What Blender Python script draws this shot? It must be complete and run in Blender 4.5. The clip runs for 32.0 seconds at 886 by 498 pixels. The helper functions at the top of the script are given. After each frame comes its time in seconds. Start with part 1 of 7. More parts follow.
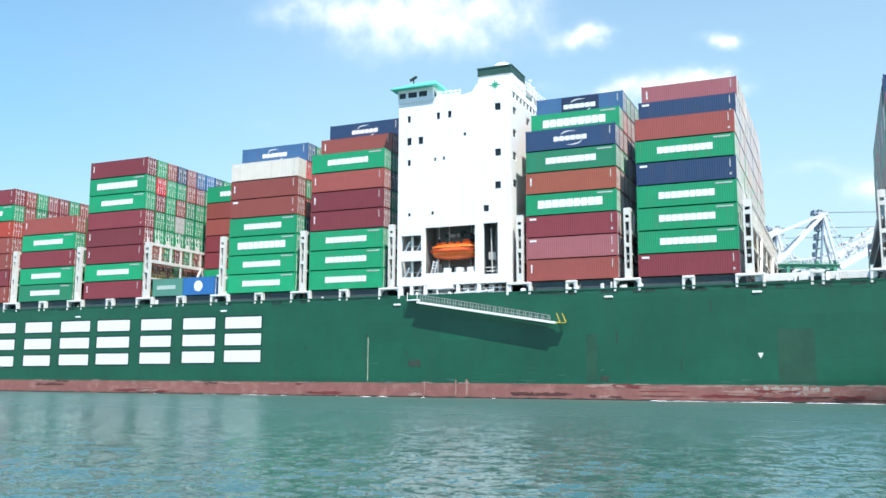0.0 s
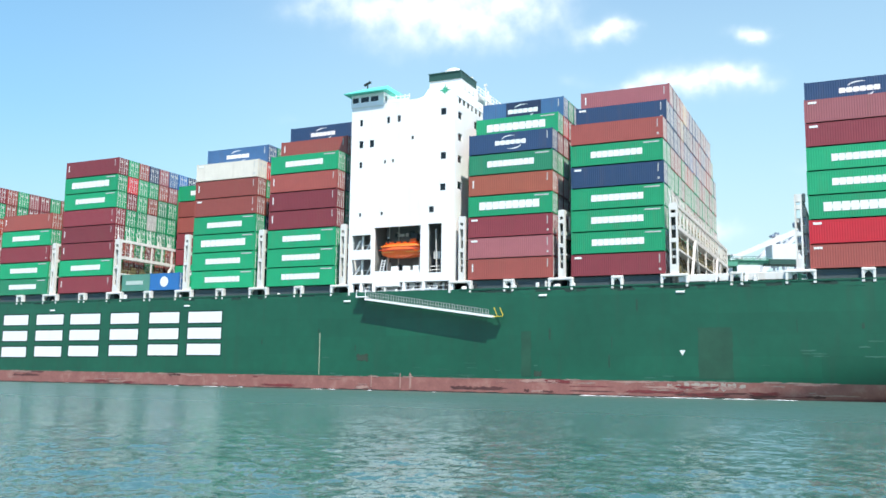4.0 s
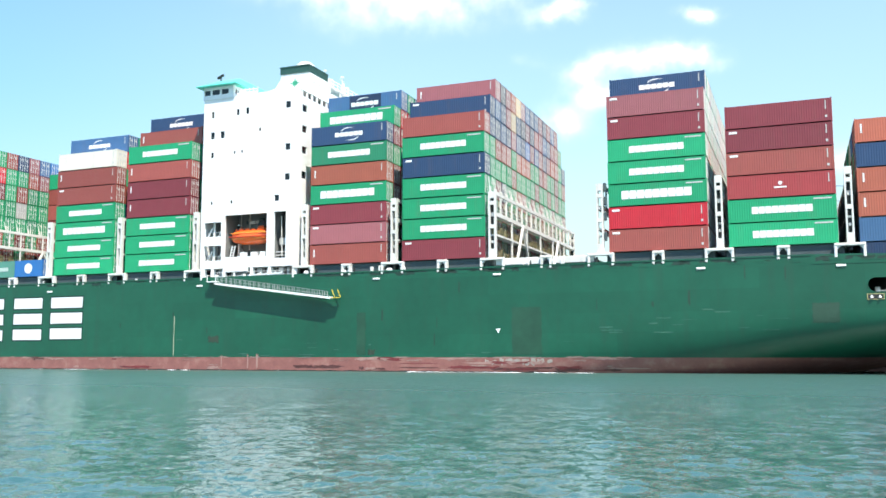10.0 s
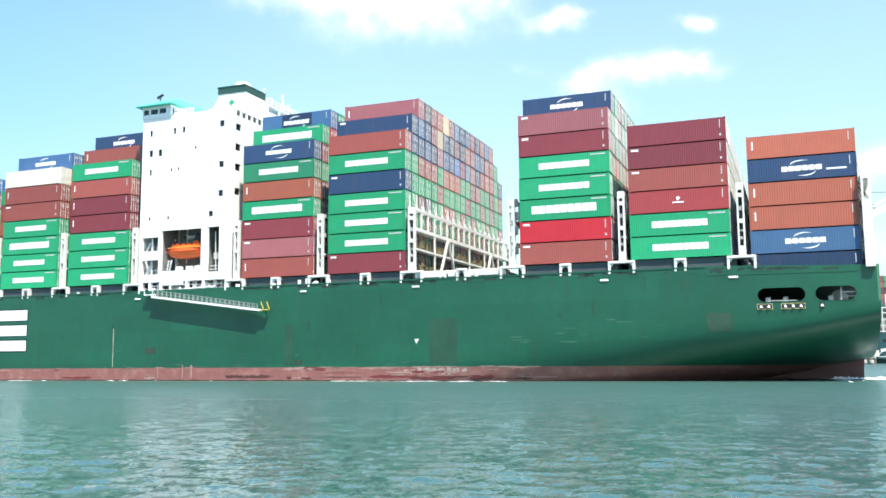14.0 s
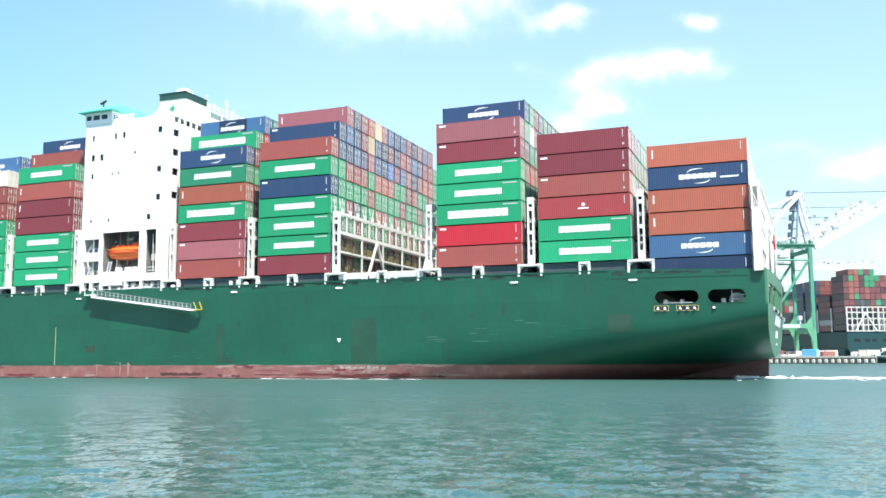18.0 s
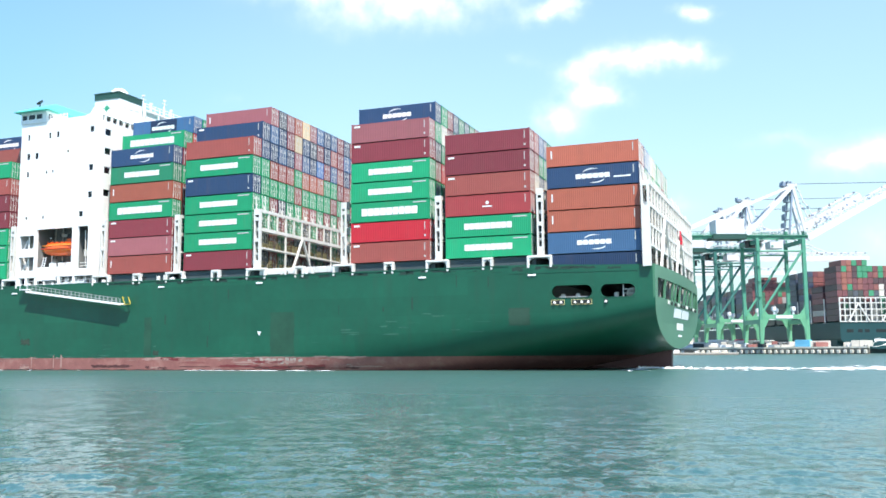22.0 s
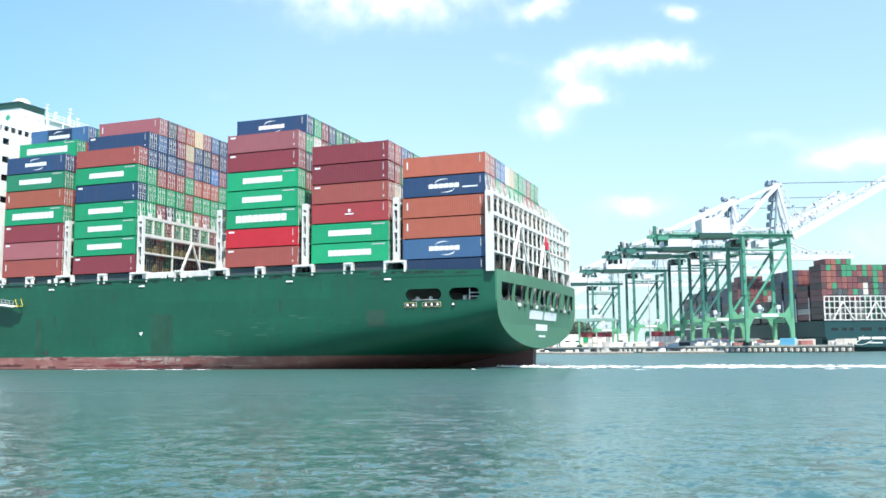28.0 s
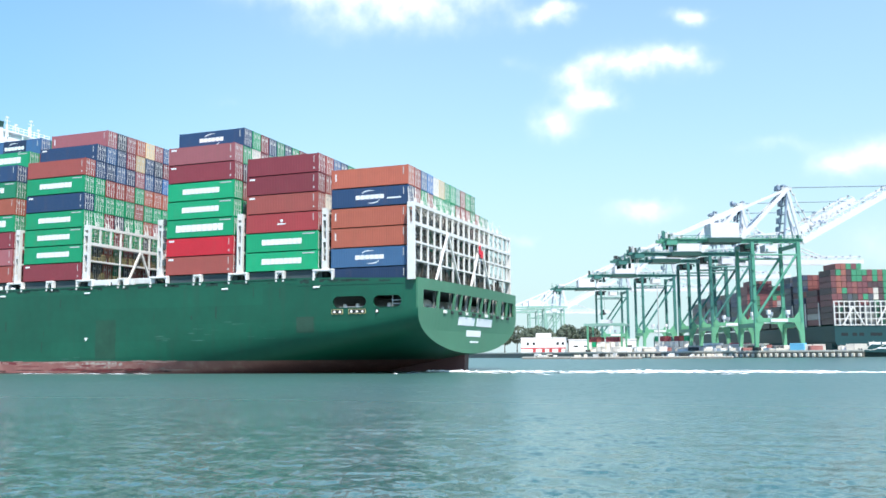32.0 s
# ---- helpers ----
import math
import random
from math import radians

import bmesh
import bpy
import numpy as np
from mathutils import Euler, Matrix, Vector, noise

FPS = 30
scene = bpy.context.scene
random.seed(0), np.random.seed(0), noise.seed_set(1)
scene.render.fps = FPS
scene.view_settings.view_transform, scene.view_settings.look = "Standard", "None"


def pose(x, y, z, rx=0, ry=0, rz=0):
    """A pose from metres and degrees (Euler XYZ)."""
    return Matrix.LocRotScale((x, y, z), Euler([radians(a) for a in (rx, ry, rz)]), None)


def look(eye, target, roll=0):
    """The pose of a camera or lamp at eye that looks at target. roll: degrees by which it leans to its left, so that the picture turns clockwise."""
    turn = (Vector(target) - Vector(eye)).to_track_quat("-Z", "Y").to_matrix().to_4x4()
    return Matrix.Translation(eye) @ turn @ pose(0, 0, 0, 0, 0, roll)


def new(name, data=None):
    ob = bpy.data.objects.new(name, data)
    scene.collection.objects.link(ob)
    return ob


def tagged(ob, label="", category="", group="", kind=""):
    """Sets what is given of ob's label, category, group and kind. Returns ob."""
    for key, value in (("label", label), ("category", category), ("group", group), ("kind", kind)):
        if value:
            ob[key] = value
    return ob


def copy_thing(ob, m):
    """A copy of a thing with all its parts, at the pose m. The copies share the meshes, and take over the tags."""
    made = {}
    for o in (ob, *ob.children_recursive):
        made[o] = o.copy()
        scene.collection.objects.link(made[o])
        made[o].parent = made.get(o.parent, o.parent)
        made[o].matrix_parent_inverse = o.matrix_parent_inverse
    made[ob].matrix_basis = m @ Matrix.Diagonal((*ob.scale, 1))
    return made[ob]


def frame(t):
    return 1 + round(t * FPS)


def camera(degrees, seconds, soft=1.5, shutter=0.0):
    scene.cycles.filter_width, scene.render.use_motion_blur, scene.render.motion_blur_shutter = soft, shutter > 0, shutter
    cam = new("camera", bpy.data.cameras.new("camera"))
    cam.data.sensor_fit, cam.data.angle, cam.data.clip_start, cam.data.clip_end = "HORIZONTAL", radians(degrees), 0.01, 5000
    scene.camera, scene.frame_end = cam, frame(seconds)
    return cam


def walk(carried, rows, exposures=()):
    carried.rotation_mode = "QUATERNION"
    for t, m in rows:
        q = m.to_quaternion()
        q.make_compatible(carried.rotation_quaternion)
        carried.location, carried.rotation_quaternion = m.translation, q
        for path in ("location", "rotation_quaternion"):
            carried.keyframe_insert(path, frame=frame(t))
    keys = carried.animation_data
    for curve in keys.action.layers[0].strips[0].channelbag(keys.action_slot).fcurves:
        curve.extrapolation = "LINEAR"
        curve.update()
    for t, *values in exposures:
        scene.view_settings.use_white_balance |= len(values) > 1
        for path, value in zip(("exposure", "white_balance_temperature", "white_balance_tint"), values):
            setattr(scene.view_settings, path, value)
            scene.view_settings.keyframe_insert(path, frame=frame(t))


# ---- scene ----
cam = camera(52.62, 32.0, soft=1.6)
EYE = (0.0, 0.0, 2.756)
# seconds, yaw to the left, pitch up, roll of a camera held by hand on one spot
CAM_TURNS = [
    (0, 22.83, 8.13, 0.28),
    (0.5, 23.07, 8.05, 0.57),
    (1, 23.66, 7.97, 0.67),
    (1.5, 25.31, 8.11, 0.65),
    (2, 25.38, 8.21, 0.45),
    (2.5, 27.58, 8.02, 0.59),
    (3, 25.38, 7.98, 0.67),
    (3.5, 24.61, 7.93, 0.84),
    (5.5, 23.09, 7.21, 0.78),
    (6, 22.78, 7.80, 1.16),
    (6.5, 22.53, 7.62, 0.47),
    (7, 22.29, 7.63, 0.47),
    (7.5, 22.11, 7.38, 0.49),
    (8, 21.80, 6.84, 0.42),
    (8.5, 21.93, 6.94, 0.23),
    (9, 21.71, 6.86, 0.15),
    (9.5, 21.59, 6.67, 0.07),
    (10, 21.35, 6.52, -0.09),
    (10.5, 21.34, 6.46, -0.17),
    (11, 21.01, 6.58, -0.42),
    (11.5, 21.01, 6.70, -0.42),
    (12, 21.06, 6.88, -0.33),
    (12.5, 20.85, 7.08, -0.32),
    (13, 20.93, 7.18, -0.41),
    (13.5, 21.00, 7.19, -0.43),
    (14, 21.39, 7.11, -0.40),
    (14.5, 21.50, 7.00, -0.22),
    (16.5, 21.78, 7.37, -0.38),
    (17, 21.62, 7.11, -0.38),
    (17.5, 21.59, 7.03, -0.31),
    (18, 21.46, 7.00, -0.25),
    (18.5, 21.46, 7.18, -0.23),
    (19, 21.26, 7.08, -0.12),
    (19.5, 21.18, 7.12, -0.14),
    (20, 21.06, 6.98, -0.23),
    (20.5, 21.01, 7.06, -0.21),
    (21, 20.89, 6.51, 0.01),
    (21.5, 20.86, 6.56, -0.20),
    (22, 21.09, 6.46, -0.40),
    (22.5, 20.70, 5.85, -0.67),
    (23, 20.56, 6.27, -0.68),
    (23.5, 20.48, 6.32, -0.65),
    (24, 20.79, 6.41, -0.65),
    (24.5, 20.85, 6.71, -0.57),
    (25, 20.73, 6.63, -0.62),
    (25.5, 20.19, 6.71, -1.02),
    (27.5, 20.10, 6.90, -0.63),
    (28, 20.26, 6.38, -0.49),
    (28.5, 20.54, 6.61, -0.49),
    (29, 20.44, 6.68, -0.42),
    (29.5, 20.40, 6.69, -0.31),
    (30, 20.54, 6.89, -0.20),
    (30.5, 20.31, 6.98, -0.10),
    (31, 20.30, 6.98, -0.21),
    (31.5, 20.45, 6.97, -0.38),
    (32, 20.79, 6.68, -0.41),
]


def aim(yaw, pitch, roll):
    a, b = radians(yaw), radians(pitch)
    ahead = Vector((-math.sin(a) * math.cos(b), math.cos(a) * math.cos(b), math.sin(b)))
    return look(EYE, Vector(EYE) + 2 * ahead, roll)


walk(cam, [(t, aim(yaw, pitch, roll)) for t, yaw, pitch, roll in CAM_TURNS],
     [(0, 0.7, 6600, 9), (3, 0.7, 6650, 9), (7, 0.82, 6850, 7), (13, 0.97, 6900, 9), (17, 0.98, 6900, 9), (21, 0.9, 6650, 10), (25, 0.85, 6650, 10), (28, 0.82, 6650, 9), (30, 0.79, 6600, 9), (31.2, 0.74, 6500, 10), (32, 0.72, 6450, 10)])

# the ship's way: seconds, x, y, turn; its own x runs aft, y to the far side, z up from the water
SHIP_WAY = [
    (0, 20.47, 111.75, -1.109),
    (4, 8.48, 112.49, -0.766),
    (8, -3.40, 113.16, -0.466),
    (12, -15.38, 113.76, -0.211),
    (16, -27.57, 114.30, 0.000),
    (20, -40.03, 114.78, 0.167),
    (24, -52.73, 115.19, 0.290),
    (28, -65.58, 115.53, 0.368),
    (32, -78.41, 115.81, 0.402),
]

# ---- light ----
SUN = Vector((1.0, -1.0, 2.5)).normalized()
SUN_UP = math.asin(SUN.z)
SUN_ROUND = math.atan2(SUN.x, SUN.y)
sun_data = bpy.data.lights.new("sun", "SUN")
sun_data.energy, sun_data.angle, sun_data.color = 5.0, radians(0.53), (1.0, 0.96, 0.9)
sun = new("sun", sun_data)
sun.matrix_world = look(SUN * 100, (0, 0, 0))

# clouds: azimuth to the left of +y and height in degrees, half width, half height, weight
CLOUDS = [
    (32.6, 22.8, 3.5, 1.3, 0.6), (26.8, 22.9, 4.6, 1.6, 1.0), (19.7, 22.9, 4.3, 1.7, 1.0), (25.7, 22.3, 3.4, 1.2, 0.4), (27.9, 20.6, 2.8, 1.3, 0.4), (22.5, 20.9, 3.4, 1.0, 0.45),
    (14.5, 21.1, 1.7, 0.65, 0.9), (13.0, 21.6, 1.4, 0.6, 0.9), (5.2, 20.5, 1.0, 0.55, 1.0), (4.2, 20.2, 0.9, 0.45, 0.7),
    (9.3, 18.2, 1.9, 0.9, 1.0), (6.8, 17.9, 1.7, 0.75, 1.0), (4.8, 17.8, 1.5, 0.85, 1.0), (12.1, 17.7, 1.6, 0.75, 0.9),
    (12.0, 16.4, 1.4, 1.1, 0.9), (10.5, 15.9, 1.3, 0.9, 0.9), (13.6, 14.4, 1.6, 0.95, 1.0), (15.9, 18.2, 1.1, 0.6, 0.3),
    (-0.2, 12.5, 2.6, 0.5, 0.5), (-3.9, 11.2, 2.2, 0.9, 1.0), (-7.5, 11.1, 2.4, 1.2, 1.0), (8.5, 8.7, 2.2, 0.7, 0.95), (8.0, 9.1, 1.2, 0.6, 0.5),
    (-5.6, 6.1, 2.3, 1.6, 0.5), (15.7, 7.1, 0.8, 0.4, 0.5), (34.7, 15.7, 1.2, 0.5, 0.25),
    (-14.0, 20.0, 5.0, 2.0, 0.9), (48.0, 25.5, 6.0, 2.0, 0.6), (62.0, 14.0, 6.0, 1.5, 0.6), (-30.0, 15.0, 7.0, 1.6, 0.8),
]


def node(tree, kind, **values):
    n = tree.nodes.new(kind)
    for key, value in values.items():
        if key in n.inputs:
            n.inputs[key].default_value = value
    return n


def maths(tree, op, a, b=None, c=None):
    n = tree.nodes.new("ShaderNodeMath")
    n.operation = op
    for i, v in enumerate((a, b, c)):
        if v is None:
            continue
        if isinstance(v, (int, float)):
            n.inputs[i].default_value = v
        else:
            tree.links.new(v, n.inputs[i])
    return n.outputs[0]


def make_world():
    world = bpy.data.worlds.new("sky")
    scene.world = world
    world.use_nodes = True
    t = world.node_tree
    t.nodes.clear()
    out = t.nodes.new("ShaderNodeOutputWorld")
    back = t.nodes.new("ShaderNodeBackground")
    sky = t.nodes.new("ShaderNodeTexSky")
    sky.sky_type = "NISHITA"
    sky.sun_disc = False
    sky.sun_elevation, sky.sun_rotation = SUN_UP, SUN_ROUND
    sky.altitude, sky.air_density, sky.dust_density, sky.ozone_density = 0, 1.0, 0.3, 1.0
    coord = t.nodes.new("ShaderNodeTexCoord")
    split = t.nodes.new("ShaderNodeSeparateXYZ")
    t.links.new(coord.outputs["Generated"], split.inputs[0])
    x, y, z = split.outputs
    az = maths(t, "MULTIPLY", maths(t, "ARCTAN2", maths(t, "MULTIPLY", x, -1.0), y), 57.29578)
    el = maths(t, "MULTIPLY", maths(t, "ARCSINE", z), 57.29578)
    warp = node(t, "ShaderNodeTexNoise", Scale=22.0, Detail=3.5, Roughness=0.55)
    t.links.new(coord.outputs["Generated"], warp.inputs["Vector"])
    wsplit = t.nodes.new("ShaderNodeSeparateColor")
    t.links.new(warp.outputs["Color"], wsplit.inputs[0])
    az = maths(t, "ADD", az, maths(t, "MULTIPLY", maths(t, "SUBTRACT", wsplit.outputs[0], 0.5), 3.6))
    el = maths(t, "ADD", el, maths(t, "MULTIPLY", maths(t, "SUBTRACT", wsplit.outputs[1], 0.5), 2.0))
    total = None
    for a, e, w, h, k in CLOUDS:
        da = maths(t, "DIVIDE", maths(t, "SUBTRACT", az, a), 1.12 * w)
        de = maths(t, "DIVIDE", maths(t, "SUBTRACT", el, e), 1.12 * h)
        r2 = maths(t, "ADD", maths(t, "MULTIPLY", da, da), maths(t, "MULTIPLY", de, de))
        blob = maths(t, "MULTIPLY", maths(t, "EXPONENT", maths(t, "MULTIPLY", maths(t, "POWER", r2, 1.0), -1.25)), k)
        total = blob if total is None else maths(t, "ADD", total, blob)
    fine = node(t, "ShaderNodeTexNoise", Scale=40.0, Detail=4.0, Roughness=0.5)
    t.links.new(coord.outputs["Generated"], fine.inputs["Vector"])
    total = maths(t, "MULTIPLY", total, maths(t, "ADD", maths(t, "MULTIPLY", fine.outputs[0], 1.9), 0.1))
    ramp = t.nodes.new("ShaderNodeMapRange")
    ramp.interpolation_type = "SMOOTHSTEP"
    t.links.new(total, ramp.inputs[0])
    ramp.inputs[1].default_value, ramp.inputs[2].default_value = 0.0, 2.2
    mix = t.nodes.new("ShaderNodeMix")
    mix.data_type = "RGBA"
    t.links.new(ramp.outputs[0], mix.inputs[0])
    tint = t.nodes.new("ShaderNodeMix")
    tint.data_type, tint.blend_type = "RGBA", "MULTIPLY"
    tint.inputs[0].default_value = 1.0
    t.links.new(sky.outputs[0], tint.inputs[6])
    height = t.nodes.new("ShaderNodeMapRange")
    height.interpolation_type = "SMOOTHSTEP"
    t.links.new(maths(t, "MULTIPLY", maths(t, "ARCSINE", z), 57.29578), height.inputs[0])
    height.inputs[1].default_value, height.inputs[2].default_value = 20.0, 42.0
    hue = t.nodes.new("ShaderNodeMix")
    hue.data_type = "RGBA"
    t.links.new(height.outputs[0], hue.inputs[0])
    hue.inputs[6].default_value, hue.inputs[7].default_value = (1.2, 1.27, 1.08, 1), (0.6, 0.92, 1.34, 1)
    away = t.nodes.new("ShaderNodeMapRange")
    away.interpolation_type = "SMOOTHSTEP"
    t.links.new(maths(t, "MULTIPLY", maths(t, "ARCTAN2", maths(t, "MULTIPLY", x, -1.0), y), 57.29578), away.inputs[0])
    away.inputs[1].default_value, away.inputs[2].default_value = 24.0, 56.0
    cool = t.nodes.new("ShaderNodeMix")
    cool.data_type, cool.blend_type = "RGBA", "MULTIPLY"
    t.links.new(away.outputs[0], cool.inputs[0])
    t.links.new(hue.outputs[2], cool.inputs[6])
    cool.inputs[7].default_value = (0.66, 0.84, 0.98, 1)
    t.links.new(cool.outputs[2], tint.inputs[7])
    haze = t.nodes.new("ShaderNodeMapRange")
    haze.interpolation_type = "SMOOTHSTEP"
    t.links.new(maths(t, "MULTIPLY", maths(t, "ARCSINE", z), 57.29578), haze.inputs[0])
    haze.inputs[1].default_value, haze.inputs[2].default_value = -4.0, 24.0
    haze.inputs[3].default_value, haze.inputs[4].default_value = 0.5, 1.0
    dim = t.nodes.new("ShaderNodeVectorMath")
    dim.operation = "SCALE"
    t.links.new(tint.outputs[2], dim.inputs[0])
    t.links.new(haze.outputs[0], dim.inputs["Scale"])
    low = t.nodes.new("ShaderNodeMapRange")
    low.interpolation_type = "SMOOTHSTEP"
    t.links.new(maths(t, "MULTIPLY", maths(t, "ARCSINE", z), 57.29578), low.inputs[0])
    low.inputs[1].default_value, low.inputs[2].default_value = 0.0, 16.0
    low.inputs[3].default_value, low.inputs[4].default_value = 0.9, 0.0
    veil = t.nodes.new("ShaderNodeMix")
    veil.data_type = "RGBA"
    t.links.new(low.outputs[0], veil.inputs[0])
    t.links.new(dim.outputs[0], veil.inputs[6])
    veil.inputs[7].default_value = (2.75, 3.75, 4.1, 1)
    t.links.new(veil.outputs[2], mix.inputs[6])
    mix.inputs[7].default_value = (6.2, 6.5, 6.65, 1)
    t.links.new(mix.outputs[2], back.inputs[0])
    back.inputs[1].default_value = 0.143
    t.links.new(back.outputs[0], out.inputs[0])


make_world()

# ---- materials ----


def material(name, colour, rough=0.5, metal=0.0, vary=0.12, scale=2.0, grain=30.0, bump=0.05, dirt=None, dirt_amount=0.3,
             streaks=False, own_colour=False, random_part=0.0, coat=0.0, gloss=0.5, plates=False):
    """A painted or raw surface with broad blotches, fine grain, a little relief and, if asked, dirt or rust that runs down."""
    m = bpy.data.materials.new(name)
    m.use_nodes = True
    t = m.node_tree
    p = t.nodes["Principled BSDF"]
    p.inputs["Roughness"].default_value, p.inputs["Metallic"].default_value = rough, metal
    p.inputs["Coat Weight"].default_value = coat
    p.inputs["Specular IOR Level"].default_value = gloss
    coord = t.nodes.new("ShaderNodeTexCoord")
    broad = node(t, "ShaderNodeTexNoise", Scale=scale, Detail=5.0, Roughness=0.6)
    small = node(t, "ShaderNodeTexNoise", Scale=grain, Detail=4.0, Roughness=0.6)
    t.links.new(coord.outputs["Object"], broad.inputs["Vector"])
    t.links.new(coord.outputs["Object"], small.inputs["Vector"])
    info = t.nodes.new("ShaderNodeObjectInfo")
    if random_part:
        shift = t.nodes.new("ShaderNodeVectorMath")
        shift.operation = "ADD"
        t.links.new(coord.outputs["Object"], shift.inputs[0])
        wide = maths(t, "MULTIPLY", info.outputs["Random"], 60.0)
        t.links.new(wide, shift.inputs[1])
        t.links.new(shift.outputs[0], broad.inputs["Vector"])
    value = maths(t, "ADD", maths(t, "MULTIPLY", broad.outputs[0], 2 * vary), 1 - vary)
    value = maths(t, "MULTIPLY", value, maths(t, "ADD", maths(t, "MULTIPLY", small.outputs[0], vary), 1 - vary / 2))
    if random_part:
        value = maths(t, "MULTIPLY", value, maths(t, "ADD", maths(t, "MULTIPLY", info.outputs["Random"], 2 * random_part), 1 - random_part))
    if plates:
        where = t.nodes.new("ShaderNodeSeparateXYZ")
        t.links.new(coord.outputs["Object"], where.inputs[0])
        flat = t.nodes.new("ShaderNodeCombineXYZ")
        t.links.new(where.outputs[0], flat.inputs[0])
        t.links.new(where.outputs[2], flat.inputs[1])
        plate = t.nodes.new("ShaderNodeTexBrick")
        for key, number in (("Scale", 1.0), ("Mortar Size", 0.03), ("Mortar Smooth", 0.6), ("Bias", 0.0), ("Brick Width", 11.4), ("Row Height", 2.55)):
            plate.inputs[key].default_value = number
        plate.inputs["Color1"].default_value, plate.inputs["Color2"].default_value = (0.93, 0.93, 0.93, 1), (1.08, 1.08, 1.08, 1)
        plate.inputs["Mortar"].default_value = (0.86, 0.86, 0.86, 1)
        t.links.new(flat.outputs[0], plate.inputs["Vector"])
        value = maths(t, "MULTIPLY", value, plate.outputs["Color"])
    scaled = t.nodes.new("ShaderNodeVectorMath")
    scaled.operation = "SCALE"
    if own_colour:
        t.links.new(info.outputs["Color"], scaled.inputs[0])
    else:
        scaled.inputs[0].default_value = colour
    t.links.new(value, scaled.inputs["Scale"])
    last = scaled.outputs[0]
    if dirt:
        mask = node(t, "ShaderNodeTexNoise", Scale=1.0, Detail=6.0, Roughness=0.65)
        mapping = t.nodes.new("ShaderNodeMapping")
        mapping.inputs["Scale"].default_value = (0.9, 0.9, 0.09) if streaks else (scale, scale, scale)
        t.links.new(coord.outputs["Object"] if not random_part else shift.outputs[0], mapping.inputs[0])
        t.links.new(mapping.outputs[0], mask.inputs["Vector"])
        cut = t.nodes.new("ShaderNodeMapRange")
        cut.inputs[1].default_value, cut.inputs[2].default_value = 0.52, 0.78
        cut.inputs[4].default_value = dirt_amount
        t.links.new(mask.outputs[0], cut.inputs[0])
        mix = t.nodes.new("ShaderNodeMix")
        mix.data_type = "RGBA"
        t.links.new(cut.outputs[0], mix.inputs[0])
        t.links.new(last, mix.inputs[6])
        mix.inputs[7].default_value = (*dirt, 1)
        last = mix.outputs[2]
    t.links.new(last, p.inputs["Base Color"])
    if bump:
        b = node(t, "ShaderNodeBump", Strength=0.4, Distance=bump)
        t.links.new(small.outputs[0], b.inputs["Height"])
        t.links.new(b.outputs[0], p.inputs["Normal"])
    return m


HULL = material("hull_green_paint", (0.0072, 0.088, 0.049), 0.36, vary=0.30, scale=0.12, grain=0.9, bump=0.02, dirt=(0.03, 0.06, 0.04), dirt_amount=0.4, streaks=True, gloss=0.5, plates=True)
# the transom's green is lighter than the hull side's
STERN_PAINT = material("lighter_green_paint", (0.062, 0.19, 0.11), 0.45, vary=0.14, scale=0.25, grain=1.2, bump=0.02, dirt=(0.11, 0.12, 0.09), dirt_amount=0.25, streaks=True)
BOOT = material("boot_top_red_paint", (0.27, 0.105, 0.09), 0.65, vary=0.4, scale=0.5, grain=3.0, bump=0.03, dirt=(0.36, 0.24, 0.19), dirt_amount=0.6)
LETTER = material("white_hull_paint", (0.80, 0.81, 0.80), 0.45, vary=0.04, scale=0.5, dirt=(0.5, 0.45, 0.36), dirt_amount=0.15, streaks=True)
WHITE = material("white_ship_paint", (0.84, 0.84, 0.83), 0.45, vary=0.04, scale=0.6, dirt=(0.52, 0.42, 0.30), dirt_amount=0.18, streaks=True)
CREAM = material("white_steelwork_paint", (0.68, 0.67, 0.635), 0.55, vary=0.1, scale=0.8, dirt=(0.36, 0.24, 0.14), dirt_amount=0.35, streaks=True, random_part=0.05)
DECK = material("dark_deck_paint", (0.05, 0.075, 0.08), 0.6, vary=0.2, scale=0.8)
BOX = material("container_paint", (1, 1, 1), 0.42, vary=0.12, scale=0.7, grain=9.0, bump=0.01, dirt=(0.16, 0.09, 0.06), dirt_amount=0.22, streaks=True, own_colour=True, random_part=0.06)
CODE = material("worn_grey_marking_paint", (0.5, 0.5, 0.48), 0.55, vary=0.15, scale=2.0)
MARK = material("white_marking_paint", (0.78, 0.79, 0.78), 0.5, vary=0.06, scale=1.5)
YELLOW = material("yellow_paint", (0.7, 0.5, 0.05), 0.5)
GALV = material("galvanised_steel", (0.55, 0.55, 0.53), 0.5, metal=0.3, vary=0.15, scale=3.0)
ZINC = material("pale_zinc", (0.58, 0.58, 0.56), 0.55, metal=0.1, vary=0.25, scale=1.5)
DARK = material("dark_void_paint", (0.02, 0.025, 0.025), 0.7)
GLASS = material("dark_window_glass", (0.012, 0.016, 0.02), 0.08, vary=0.05, bump=0.0)
MINT = material("mint_roof_paint", (0.10, 0.58, 0.46), 0.5, vary=0.06)
FUNNEL = material("dark_green_funnel_paint", (0.017, 0.065, 0.05), 0.5)
ORANGE = material("orange_lifeboat_gelcoat", (0.92, 0.14, 0.02), 0.3, vary=0.06, coat=0.3)
CRANE = material("green_crane_paint", (0.07, 0.27, 0.18), 0.5, vary=0.15, scale=0.3, dirt=(0.12, 0.1, 0.07), dirt_amount=0.3, streaks=True)
